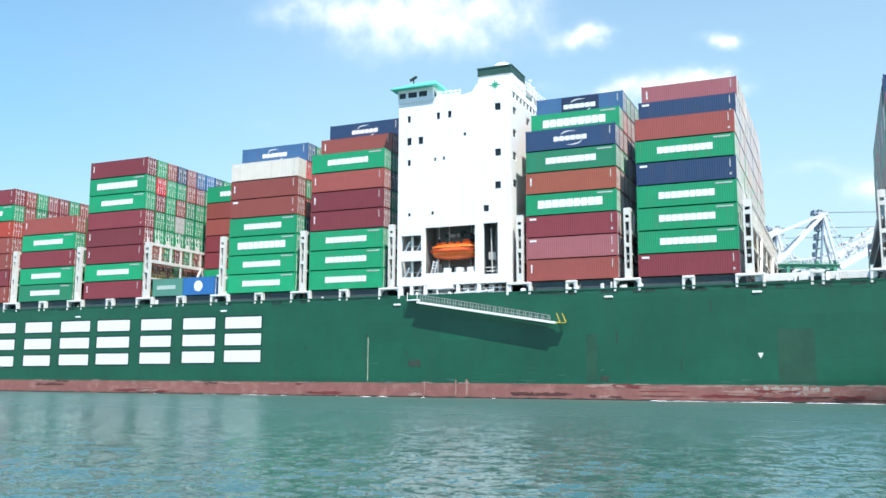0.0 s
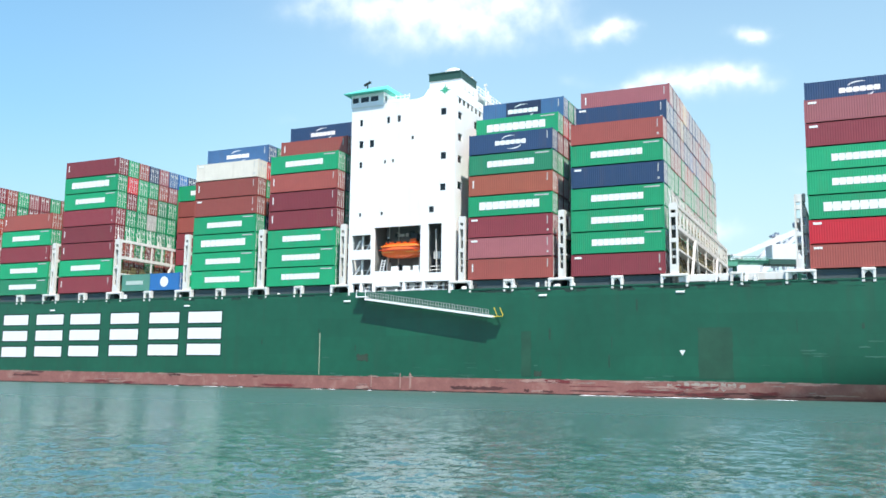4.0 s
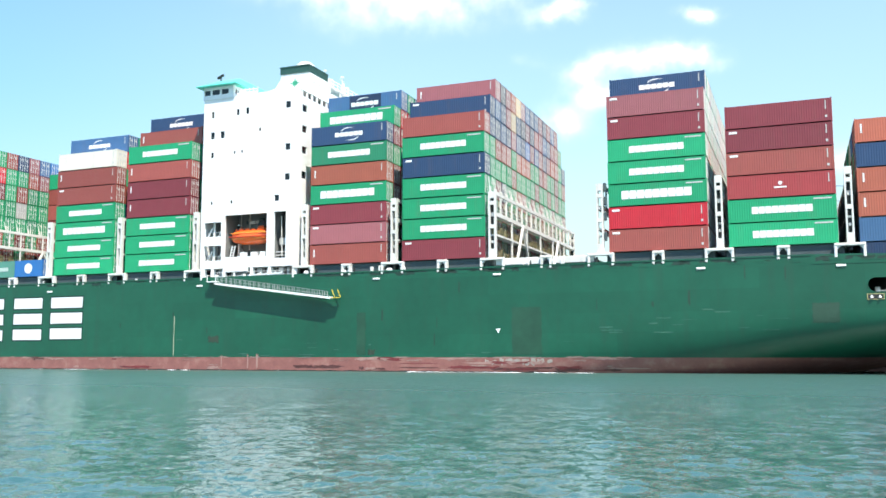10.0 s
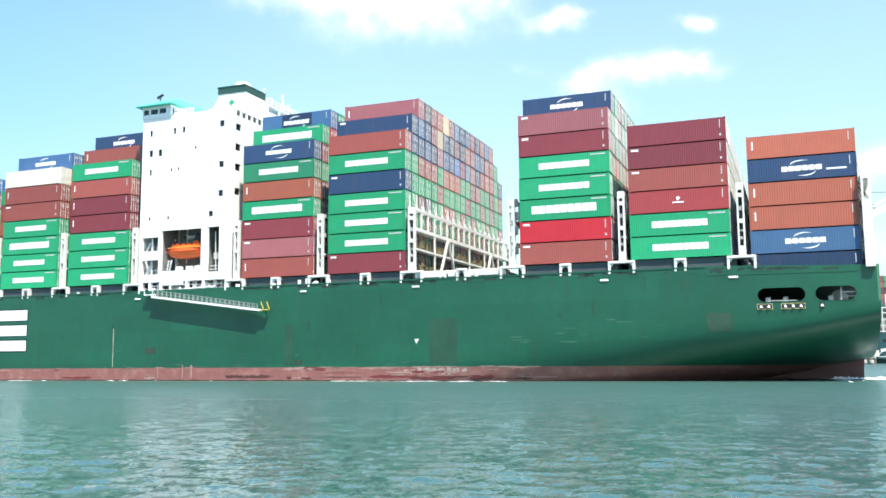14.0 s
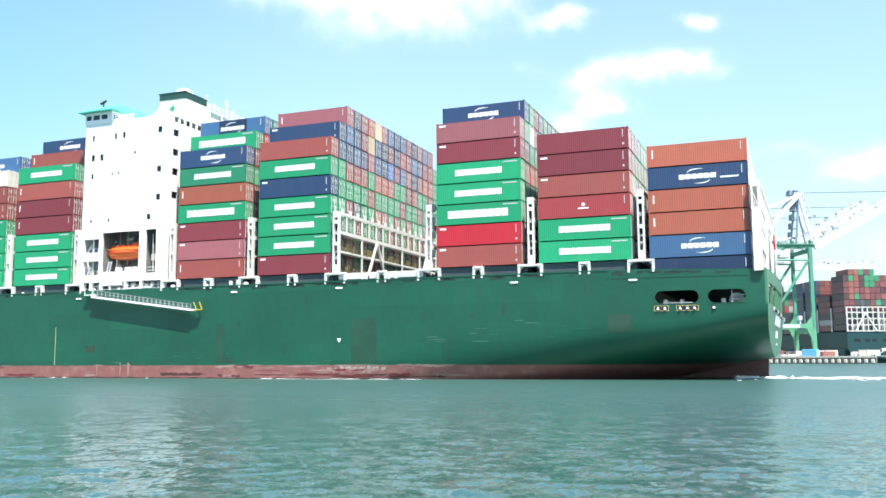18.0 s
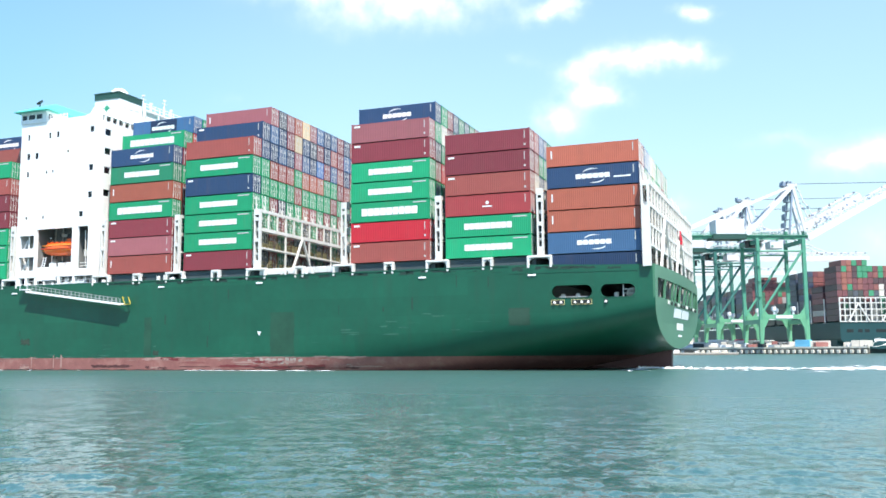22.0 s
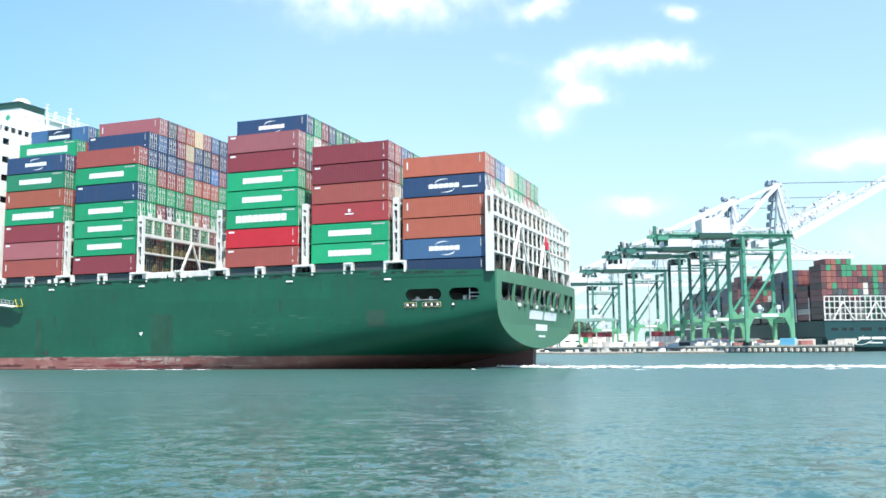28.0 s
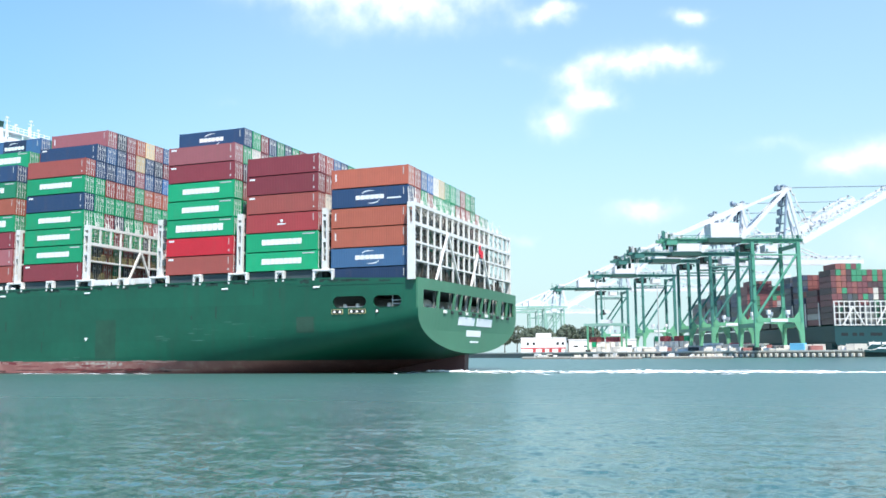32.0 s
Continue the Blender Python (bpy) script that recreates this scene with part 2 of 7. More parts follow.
# lighter copy of the crane green; sunlight on low parts is in its colour
PORTAL = material("sunlit_crane_green", (0.11, 0.33, 0.19), 0.5, vary=0.15, scale=0.3, dirt=(0.12, 0.1, 0.07), dirt_amount=0.3, streaks=True)
# darker teal for the cranes behind the first and for some gear
DARK_TEAL = material("dark_teal_crane_paint", (0.035, 0.15, 0.125), 0.55, vary=0.2, scale=0.3)
# crane green paled to stand for the haze over the far shore
FAR_GREEN = material("haze_pale_crane_green", (0.22, 0.38, 0.31), 0.6, vary=0.1, scale=0.3)
MAST_BLUE = material("blue_grey_crane_tone", (0.2, 0.26, 0.34), 0.55, vary=0.15, scale=0.4)
STAR = material("green_emblem_paint", (0.03, 0.26, 0.15), 0.5)
CRANE_WHITE = material("white_crane_paint", (0.62, 0.63, 0.65), 0.5, vary=0.08, scale=0.3)
CONCRETE = material("quay_concrete", (0.5, 0.47, 0.41), 0.9, vary=0.25, scale=0.2, grain=2.0)
CAP = material("pale_quay_concrete", (0.62, 0.57, 0.48), 0.9, vary=0.2, scale=0.3, grain=2.0)
DARK_CONCRETE = material("dark_concrete", (0.22, 0.2, 0.165), 0.7, vary=0.3, scale=0.4)
RUBBER = material("black_rubber", (0.02, 0.02, 0.02), 0.8)
LEAF = material("dark_leaves", (0.09, 0.12, 0.08), 0.7, vary=0.4, scale=0.4)
BARK = material("brown_bark", (0.1, 0.07, 0.05), 0.9)
FOAM = material("white_foam", (0.85, 0.87, 0.87), 0.8, vary=0.1, scale=1.0)
HOUSE_WALL = material("white_plaster", (0.7, 0.7, 0.67), 0.7, vary=0.08, scale=0.4)
REDBAND = material("red_painted_band", (0.45, 0.05, 0.05), 0.6)
TARP = material("blue_tarpaulin", (0.13, 0.42, 0.6), 0.6)


def water_material():
    m = bpy.data.materials.new("harbour_water")
    m.use_nodes = True
    t = m.node_tree
    p = t.nodes["Principled BSDF"]
    p.inputs["Roughness"].default_value = 0.1
    p.inputs["IOR"].default_value = 1.6
    coord = t.nodes.new("ShaderNodeTexCoord")
    mud = node(t, "ShaderNodeTexNoise", Scale=0.012, Detail=3.0)
    t.links.new(coord.outputs["Object"], mud.inputs["Vector"])
    mix = t.nodes.new("ShaderNodeMix")
    mix.data_type = "RGBA"
    t.links.new(mud.outputs[0], mix.inputs[0])
    mix.inputs[6].default_value = (0.034, 0.094, 0.081, 1)
    mix.inputs[7].default_value = (0.044, 0.110, 0.095, 1)
    t.links.new(mix.outputs[2], p.inputs["Base Color"])
    gust = node(t, "ShaderNodeTexNoise", Scale=0.035, Detail=3.0, Roughness=0.6)
    t.links.new(coord.outputs["Object"], gust.inputs["Vector"])
    gusts = maths(t, "ADD", maths(t, "MULTIPLY", gust.outputs[0], 1.4), 0.3)
    where = t.nodes.new("ShaderNodeSeparateXYZ")
    t.links.new(coord.outputs["Object"], where.inputs[0])
    open_water = t.nodes.new("ShaderNodeMapRange")
    open_water.interpolation_type = "SMOOTHSTEP"
    t.links.new(where.outputs[1], open_water.inputs[0])
    open_water.inputs[1].default_value, open_water.inputs[2].default_value = 12.0, 95.0
    open_water.inputs[3].default_value, open_water.inputs[4].default_value = 0.14, 0.33
    t.links.new(open_water.outputs[0], p.inputs["Roughness"])
    # short ripples tilt the surface at three sizes
    shape = t.nodes.new("ShaderNodeNewGeometry")
    normal = shape.outputs["Normal"]
    for scale, amount, stretch in ((0.55, 0.24, 0.8), (1.6, 0.52, 0.95), (4.8, 0.64, 1.1)):
        mapping = t.nodes.new("ShaderNodeMapping")
        mapping.inputs["Rotation"].default_value = (0, 0, -0.35 + 0.2 * scale)
        mapping.inputs["Scale"].default_value = (scale * stretch, scale, scale)
        t.links.new(coord.outputs["Object"], mapping.inputs[0])
        wave = node(t, "ShaderNodeTexNoise", Scale=1.0, Detail=2.0, Roughness=0.5)
        t.links.new(mapping.outputs[0], wave.inputs["Vector"])
        tilt = t.nodes.new("ShaderNodeVectorMath")
        tilt.operation = "SUBTRACT"
        t.links.new(wave.outputs["Color"], tilt.inputs[0])
        tilt.inputs[1].default_value = (0.5, 0.5, 0.5)
        level = t.nodes.new("ShaderNodeVectorMath")
        level.operation = "MULTIPLY"
        t.links.new(tilt.outputs[0], level.inputs[0])
        level.inputs[1].default_value = (0.52 * amount, amount, 0)
        strong = t.nodes.new("ShaderNodeVectorMath")
        strong.operation = "SCALE"
        t.links.new(level.outputs[0], strong.inputs[0])
        t.links.new(gusts, strong.inputs["Scale"])
        total = t.nodes.new("ShaderNodeVectorMath")
        total.operation = "ADD"
        t.links.new(normal, total.inputs[0])
        t.links.new(strong.outputs[0], total.inputs[1])
        normal = total.outputs[0]
    unit = t.nodes.new("ShaderNodeVectorMath")
    unit.operation = "NORMALIZE"
    t.links.new(normal, unit.inputs[0])
    t.links.new(unit.outputs[0], p.inputs["Normal"])
    return m


WATER = water_material()

# ---- mesh helpers ----


class Shape:
    """Collects boxes, bars and strips into one mesh."""

    def __init__(self):
        self.v, self.f, self.s, self.slot = [], [], [], 0

    def face(self, points):
        n = len(self.v)
        self.v += [tuple(q) for q in points]
        self.f.append(tuple(range(n, n + len(points))))
        self.s.append(self.slot)

    def cells(self, verts, faces):
        n = len(self.v)
        self.v += [tuple(q) for q in verts]
        self.f += [tuple(n + i for i in f) for f in faces]
        self.s += [self.slot] * len(faces)
        return self

    def box(self, x0, x1, y0, y1, z0, z1):
        return self.cells([(x, y, z) for x in (x0, x1) for y in (y0, y1) for z in (z0, z1)],
                          [(0, 1, 3, 2), (4, 6, 7, 5), (0, 4, 5, 1), (2, 3, 7, 6), (0, 2, 6, 4), (1, 5, 7, 3)])

    def soft_box(self, x0, x1, y0, y1, z0, z1, c=0.03):
        """A box with its upright and level edges along z chamfered."""
        ring = [(x0 + c, y0), (x1 - c, y0), (x1, y0 + c), (x1, y1 - c), (x1 - c, y1), (x0 + c, y1), (x0, y1 - c), (x0, y0 + c)]
        mid = [((x0 + x1) / 2, (y0 + y1) / 2)]
        inner = [(q[0] + (mid[0][0] - q[0]) * min(1, 2 * c / max(x1 - x0, 0.01)), q[1] + (mid[0][1] - q[1]) * min(1, 2 * c / max(y1 - y0, 0.01))) for q in ring]
        rows = [(inner, z0), (ring, z0 + c), (ring, z1 - c), (inner, z1)]
        verts = [(q[0], q[1], z) for r, z in rows for q in r]
        faces = [tuple(range(7, -1, -1)), tuple(range(24, 32))]
        for k in range(3):
            for i in range(8):
                j = (i + 1) % 8
                faces.append((8 * k + i, 8 * k + j, 8 * k + 8 + j, 8 * k + 8 + i))
        return self.cells(verts, faces)

    def bar(self, p, q, w, h=None, up=(0, 0, 1)):
        """A square bar from p to q."""
        p, q = Vector(p), Vector(q)
        h = h or w
        d = (q - p).normalized()
        u = Vector(up)
        if abs(d.dot(u)) > 0.99:
            u = Vector((1, 0, 0))
        a = d.cross(u).normalized() * w / 2
        b = a.cross(d).normalized() * h / 2
        ring = [-a - b, a - b, a + b, -a + b]
        return self.cells([p + r for r in ring] + [q + r for r in ring],
                          [(3, 2, 1, 0), (4, 5, 6, 7), (0, 1, 5, 4), (1, 2, 6, 5), (2, 3, 7, 6), (3, 0, 4, 7)])

    def tube(self, p, q, r, n=8, r2=None):
        p, q = Vector(p), Vector(q)
        r2 = r if r2 is None else r2
        d = (q - p).normalized()
        a = d.orthogonal().normalized()
        b = d.cross(a)
        verts = []
        for c, rr in ((p, r), (q, r2)):
            verts += [c + rr * (math.cos(k * math.tau / n) * a + math.sin(k * math.tau / n) * b) for k in range(n)]
        faces = [(i, (i + 1) % n, n + (i + 1) % n, n + i) for i in range(n)] + [tuple(range(n - 1, -1, -1)), tuple(range(n, 2 * n))]
        return self.cells(verts, faces)

    def slab(self, outline, axis, a, b):
        """A flat outline in the plane across an axis, given as pairs of the two other coordinates, from a to b."""
        def place(q, w):
            return {"x": (w, q[0], q[1]), "y": (q[0], w, q[1]), "z": (q[0], q[1], w)}[axis]
        n = len(outline)
        verts = [place(q, a) for q in outline] + [place(q, b) for q in outline]
        faces = [tuple(range(n)), tuple(range(2 * n - 1, n - 1, -1))] + [(i, n + i, n + (i + 1) % n, (i + 1) % n) for i in range(n)]
        return self.cells(verts, faces)

    def mesh(self, name, *materials, smooth=False):
        me = bpy.data.meshes.new(name)
        me.from_pydata(self.v, [], self.f)
        for m in materials:
            me.materials.append(m)
        if len(materials) > 1:
            me.polygons.foreach_set("material_index", self.s)
        bm = bmesh.new()
        bm.from_mesh(me)
        bmesh.ops.recalc_face_normals(bm, faces=bm.faces)
        bm.to_mesh(me)
        bm.free()
        if smooth:
            me.polygons.foreach_set("use_smooth", [True] * len(me.polygons))
        return me


def part(name, data, parent, label="", colour=None, at=(0, 0, 0)):
    """Links a mesh, or a Shape with its material, as one part of a thing."""
    ob = new(name, data)
    ob.parent = parent
    ob.location = at
    if label:
        ob["label"] = label
    if colour:
        ob.color = (*colour, 1)
    return ob


AFLOAT = []


def thing(name, label, category, at=(0, 0, 0), group="", kind="", data=None, turn=0.0, afloat=False):
    ob = new(name, data)
    ob.location = at
    ob.rotation_euler = (0, 0, radians(turn))
    tagged(ob, label, category, group, kind)
    if afloat:
        AFLOAT.append(ob)
    return ob


# ---- water ----


def make_water():
    """One sheet to the horizon, in a fan that is fine where the harbour basin lies, with short real waves."""
    rng = np.random.default_rng(7)
    step = 0.0062
    near = 13.0 * np.exp(step * np.arange(int(math.log(560 / 13.0) / step)))
    rr = np.concatenate([[0.3, 3, 8, 11], near, [620, 720, 900, 1300, 2000, 3200, 6000]])
    fine = np.arange(-0.95, 0.9501, 0.0062)
    rest = np.linspace(0.95, math.tau - 0.95, 26)[1:]
    aa = np.concatenate([fine, rest])
    gr, ga = np.meshgrid(rr, aa, indexing="ij")
    gx, gy = -gr * np.sin(ga), gr * np.cos(ga)
    z = np.zeros_like(gx)
    fade = np.clip((gr - 11) / 4, 0, 1) * np.clip((560 - gr) / 160, 0, 1) * np.clip((0.93 - np.abs(ga)) / 0.1, 0, 1)
    for k in range(52):
        length = 0.42 * 4.0 ** rng.random()
        way = radians(-72) + rng.normal(0, 0.6)
        a = 0.0043 * length ** 0.85
        keep = np.clip((length / (step * gr + 0.01) - 3.0) / 2.0, 0, 1)
        z += a * keep * np.sin(math.tau / length * (gx * math.cos(way) + gy * math.sin(way)) + rng.random() * math.tau)
    z *= fade
    nx, ny = gx.shape
    idx = np.arange(nx * ny).reshape(nx, ny)
    quads = np.stack([idx[:-1, :-1], idx[1:, :-1], idx[1:, 1:], idx[:-1, 1:]], -1).reshape(-1, 4)
    me = bpy.data.meshes.new("water")
    me.vertices.add(nx * ny)
    me.vertices.foreach_set("co", np.stack([gx, gy, z], -1).ravel())
    me.loops.add(quads.size)
    me.loops.foreach_set("vertex_index", quads.ravel())
    me.polygons.add(len(quads))
    me.polygons.foreach_set("loop_start", np.arange(0, quads.size, 4))
    me.update(calc_edges=True)
    me.polygons.foreach_set("use_smooth", [True] * len(quads))
    me.materials.append(WATER)
    return thing("water", "rippled green-blue harbour water", "water", kind="structure", data=me)


SEA = make_water()

# ---- the ship ----
SIDE, FAR_SIDE = -0.36, 46.0
MIDDLE, HALF = (SIDE + FAR_SIDE) / 2, (FAR_SIDE - SIDE) / 2
DECK_TOP, STERN, BOW = 14.0, 30.7, -305.0


def ease(a, b, x):
    u = min(1, max(0, (x - a) / (b - a)))
    return u * u * (3 - 2 * u)


def bilge(x):
    """The hull's turn inwards at x: where it begins and ends, its roundness at the beginning, half width and flat share."""
    rise = (x + 22) / (STERN + 22)
    start = max(-8.0, 8.8 * rise * (1 if x > -22 else 1.5) + 1.3 * (1 - ease(-18, 4, x)) - 0.35 * ease(8, 22, x))
    low = max(-12.5, 2.8 - 0.2 * (STERN - x) * (1 + 0.004 * (STERN - x)))
    low = min(low, start - 2.2)
    round_in = 2.8 - 1.7 * ease(4, 24, x)
    wide = HALF - (HALF - 3.0) * ease(-190, BOW, x) ** 1.3 * (1 if x < -190 else 0)
    flat = max(0.0, (1 - ease(-110, 0, x)) * 0.8)
    return start, low, round_in, wide, flat


def skin(x, z):
    """Where the near side of the hull stands at x and height z."""
    start, low, w, wide, flat = bilge(x)
    d, deep = start - z, start - low
    d = (d + math.sqrt(d * d + w * w)) / 2
    deep = (deep + math.sqrt(deep * deep + w * w)) / 2
    return MIDDLE - wide * (flat + (1 - flat) * math.sqrt(max(0.0, 1 - (d / deep) ** 2)))


def section(x):
    """The hull's outline across the ship at x, from the near deck edge round under the keel to the far one: pairs of y and z."""
    top = DECK_TOP - 0.5 * ease(12, 30, x)
    start, low, w, wide, flat = bilge(x)
    deep = start - low
    deep = (deep + math.sqrt(deep * deep + w * w)) / 2
    above = min(start + 3.6, top - 0.6)
    first = start - above
    first = math.asin((first + math.sqrt(first * first + w * w)) / 2 / deep)
    out = [(-wide, top)]
    for k in range(21):
        a = first + (math.pi / 2 - first) * (k / 20) ** 1.25
        d = deep * math.sin(a)
        out.append((-wide * (flat + (1 - flat) * math.cos(a)), start - d + w * w / (4 * d)))
    other = [(-y, z) for y, z in reversed(out)]
    return [(MIDDLE + y, z) for y, z in out + other]


def aft_of(y, z=10.0):
    """How far aft the transom stands at y and height z: it bows out in the middle, less so further down, and its lower part rakes forward."""
    v = (y - SIDE) / (FAR_SIDE - SIDE)
    return STERN + 1.0 * v + 3.2 * v * (1 - v) * min(1, max(0, (z - 6.2) / 7.3)) - 0.05 * max(0.0, 9.4 - z)


def make_ship():
    ship = thing("container_ship", "very large green container ship with red boot top under way", "ship", afloat=True)
    stations = [BOW, -295, -280, -260, -240, -220, -200, -180, -140, -100, -80, -60, -50, -40] + [-34 + 3.4 * k for k in range(15)]
    stations += [PORTS[0][0], 20.2, PORTS[0][1], PORTS[1][0], 26.0, PORTS[1][1], 29.6, STERN]
    rings = [section(x) for x in stations]
    s = Shape()
    n = len(rings[0])
    verts = [(aft_of(y, z) if x == STERN else x, y, z) for x, r in zip(stations, rings) for y, z in r]
    faces = []
    for a in range(len(stations) - 1):
        for b in range(n - 1):
            faces.append((a * n + b, a * n + n + b, a * n + n + b + 1, a * n + b + 1))
    s.cells(verts, faces)
    s.face([(BOW, y, z) for y, z in rings[0]])
    me = s.mesh("hull", HULL, BOOT)
    bm = bmesh.new()
    bm.from_mesh(me)

    def cut(at, normal):
        geom = bm.verts[:] + bm.edges[:] + bm.faces[:]
        bmesh.ops.bisect_plane(bm, geom=geom, plane_co=at, plane_no=normal)

    cut((0, 0, BOOT_TOP), (0, 0, 1))
    for z in (PORT_LOW, PORT_HIGH):
        cut((0, 0, z), (0, 0, 1))
    bm.normal_update()
    gone = []
    for f in bm.faces:
        c = f.calc_center_median()
        f.material_index = 1 if c.z < BOOT_TOP else 0
        f.smooth = abs(f.normal.y) < 0.99999
        if c.y < 1 and PORT_LOW < c.z < PORT_HIGH and any(a < c.x < b for a, b in PORTS):
            gone.append(f)
    bmesh.ops.delete(bm, geom=gone, context="FACES")
    bm.to_mesh(me)
    bm.free()
    hull = part("hull", me, ship, "green painted hull with a red band at the waterline")
    # the transom, with the openings of the mooring deck
    ring = section(STERN)
    low = [(y, z) for y, z in ring if z < 9.4]
    near, far = ring[0][0], ring[-1][0]
    t = Shape()

    def plate(y0, y1, bottom, top, lean=0.0):
        """An upright strip of the transom from y0 to y1; bottom and top are heights at its two edges."""
        pts = [(y0, bottom[0]), (y1, bottom[1]), (y1 + lean, top[1]), (y0 + lean, top[0])]
        t.cells([(aft_of(y, z) + d, y, z) for d in (-0.25, 0.02) for y, z in pts],
                [(3, 2, 1, 0), (4, 5, 6, 7), (0, 1, 5, 4), (1, 2, 6, 5), (2, 3, 7, 6), (3, 0, 4, 7)])
    curve = [(near, 9.4)] + low + [(far, 9.4)]
    for (y0, z0), (y1, z1) in zip(curve, curve[1:]):
        n = max(1, int((y1 - y0) / 1.6))
        for k in range(n):
            u, w = k / n, (k + 1) / n
            if y1 - y0 > 1e-4:
                foot = (z0 + (z1 - z0) * u, z0 + (z1 - z0) * w)
                bend = (max(6.2, foot[0]), max(6.2, foot[1]))
                plate(y0 + (y1 - y0) * u, y0 + (y1 - y0) * w, bend, (9.4, 9.4))
                if min(foot) < 6.2:
                    plate(y0 + (y1 - y0) * u, y0 + (y1 - y0) * w, foot, bend)
    for k in range(28):
        a, b = near + (far - near) * k / 28, near + (far - near) * (k + 1) / 28
        plate(a, b, (11.9, 11.9), (13.5, 13.5))
    edges = [near]
    for y0, y1 in TRANSOM_HOLES:
        edges += [y0, y1]
    edges.append(far)
    for k in range(0, len(edges), 2):
        plate(edges[k], edges[k + 1], (9.4, 9.4), (11.9, 11.9), 0.25 if 0 < k < len(edges) - 2 else 0.0)
    me = t.mesh("transom", STERN_PAINT)
    bm = bmesh.new()
    bm.from_mesh(me)
    bmesh.ops.remove_doubles(bm, verts=bm.verts, dist=0.002)
    bm.to_mesh(me)
    bm.free()
    part("transom", me, ship, "lighter green transom with a row of mooring openings")
    k = Shape()
    k.cells([(-30, MIDDLE - 14, -6), (29.6, MIDDLE - 1.0, -3), (29.9, MIDDLE - 1.0, 2.75), (-30, MIDDLE - 14, -1),
             (-30, MIDDLE + 14, -6), (29.6, MIDDLE + 1.0, -3), (29.9, MIDDLE + 1.0, 2.75), (-30, MIDDLE + 14, -1)],
            [(0, 1, 2, 3), (7, 6, 5, 4), (1, 5, 6, 2), (3, 2, 6, 7)])
    # boot red darkened on the skeg for the shade under the stern
    part("skeg", k.mesh("skeg", material("shade_maroon_bottom_paint", (0.085, 0.026, 0.028), 0.5, vary=0.3, scale=0.5)), ship, "red painted skeg under the stern")
    # mooring deck behind the openings
    d = Shape()
    d.box(15.8, STERN - 0.3, near + 0.5, far - 0.5, 8.7, 9.0)
    d.box(15.5, 15.8, near + 0.5, far - 0.5, 9.0, 13.0)
    for y0, y1 in TRANSOM_HOLES:
        for y in (y0 - 0.5, y1 + 0.1):
            d.bar((aft_of(y) - 0.7, y, 9.0), (aft_of(y) - 0.7, y + 0.5, 12.0), 0.3)
    part("mooring_deck", d.mesh("mooring_deck", material("pale_mooring_deck_paint", (0.34, 0.35, 0.32), 0.6)), ship, "pale painted mooring deck")
    k = Shape()
    k.box(BOW + 12, -18, SIDE + 0.05, FAR_SIDE - 0.05, 13.55, 13.75)
    k.box(-18, 16.2, SIDE + 0.05, FAR_SIDE - 0.05, 13.0, 13.2)
    k.box(16.2, STERN - 0.3, SIDE + 0.05, FAR_SIDE - 0.05, 12.05, 12.32)
    part("deck", k.mesh("deck", DECK), ship, "dark painted main deck")
    for a, b in PORTS:
        f = Shape()
        r, zc = (PORT_HIGH - PORT_LOW) / 2, (PORT_HIGH + PORT_LOW) / 2
        inner = []
        for q in range(24):
            w = (q + 0.5) / 24 * math.tau
            inner.append(((b - r if math.cos(w) > 0 else a + r) + r * math.cos(w), zc + r * math.sin(w)))
        outer = []
        for x, z in inner:
            outer.append((b + 0.05 if x > b - r else a - 0.05 if x < a + r else x, (PORT_HIGH + 0.05) if z > zc else PORT_LOW - 0.05))
        y0, y1 = SIDE - 0.03, SIDE + 0.3
        for q in range(24):
            w = (q + 1) % 24
            p4 = [inner[q], inner[w], outer[w], outer[q]]
            f.slab(p4, "y", y0, y1)
        part("mooring_port", f.mesh("mooring_port", HULL), ship, "green plate round a mooring opening")
    return ship, hull


PORTS = ((17.4, 22.7), (23.8, 28.2))
PORT_LOW, PORT_HIGH, BOOT_TOP = 9.45, 11.1, 1.95
TRANSOM_HOLES = [(1.4, 6.4), (7.0, 12.6), (13.2, 15.4), (15.9, 19.6), (20.1, 25.2), (25.7, 29.2), (29.7, 33.6), (36.0, 39.6), (40.1, 44.4)]
SHIP, HULL_PART = make_ship()

# painted letters of the owner's name stand as plain bars with a dark painted edge
EDGE = material("dark_green_edge_paint", (0.005, 0.03, 0.022), 0.5, vary=0.1, scale=1.0)
for k in range(9):
    a, w, low = -97.6 - 8.49 * k, (6.6, 6.15, 6.1, 6.8, 6.4, 6.1, 6.0, 6.6, 6.1)[k], 4.85 - 0.11 * k
    pitch = (11.62 - low - 1.72) / 2
    for q in range(3):
        z0 = low + q * pitch
        s = Shape()
        s.box(a - w - 0.2, a + 0.2, SIDE - 0.006, SIDE + 0.02, z0 - 0.2, z0 + 1.92)
        part("name_edge", s.mesh("name_edge", EDGE), SHIP, "dark green painted edge")
        s = Shape()
        s.box(a - w, a, SIDE - 0.012, SIDE + 0.02, z0, z0 + 1.72)
        part("name_bar", s.mesh("name_bar", LETTER), SHIP, "white painted bar")

# ---- marks and fittings on the hull ----
WORN = material("worn_brown_green_paint", (0.017, 0.072, 0.041), 0.45, vary=0.35, scale=0.35, grain=1.2, bump=0.01)
RUST = material("rust_stain", (0.03, 0.055, 0.036), 0.8, vary=0.3, scale=1.0)
RUBBED = material("rubbed_green_paint", (0.045, 0.15, 0.105), 0.8, vary=0.3, scale=2.0)
SCUFF = material("pale_scuffed_paint", (0.36, 0.31, 0.27), 0.8, vary=0.3, scale=2.0)


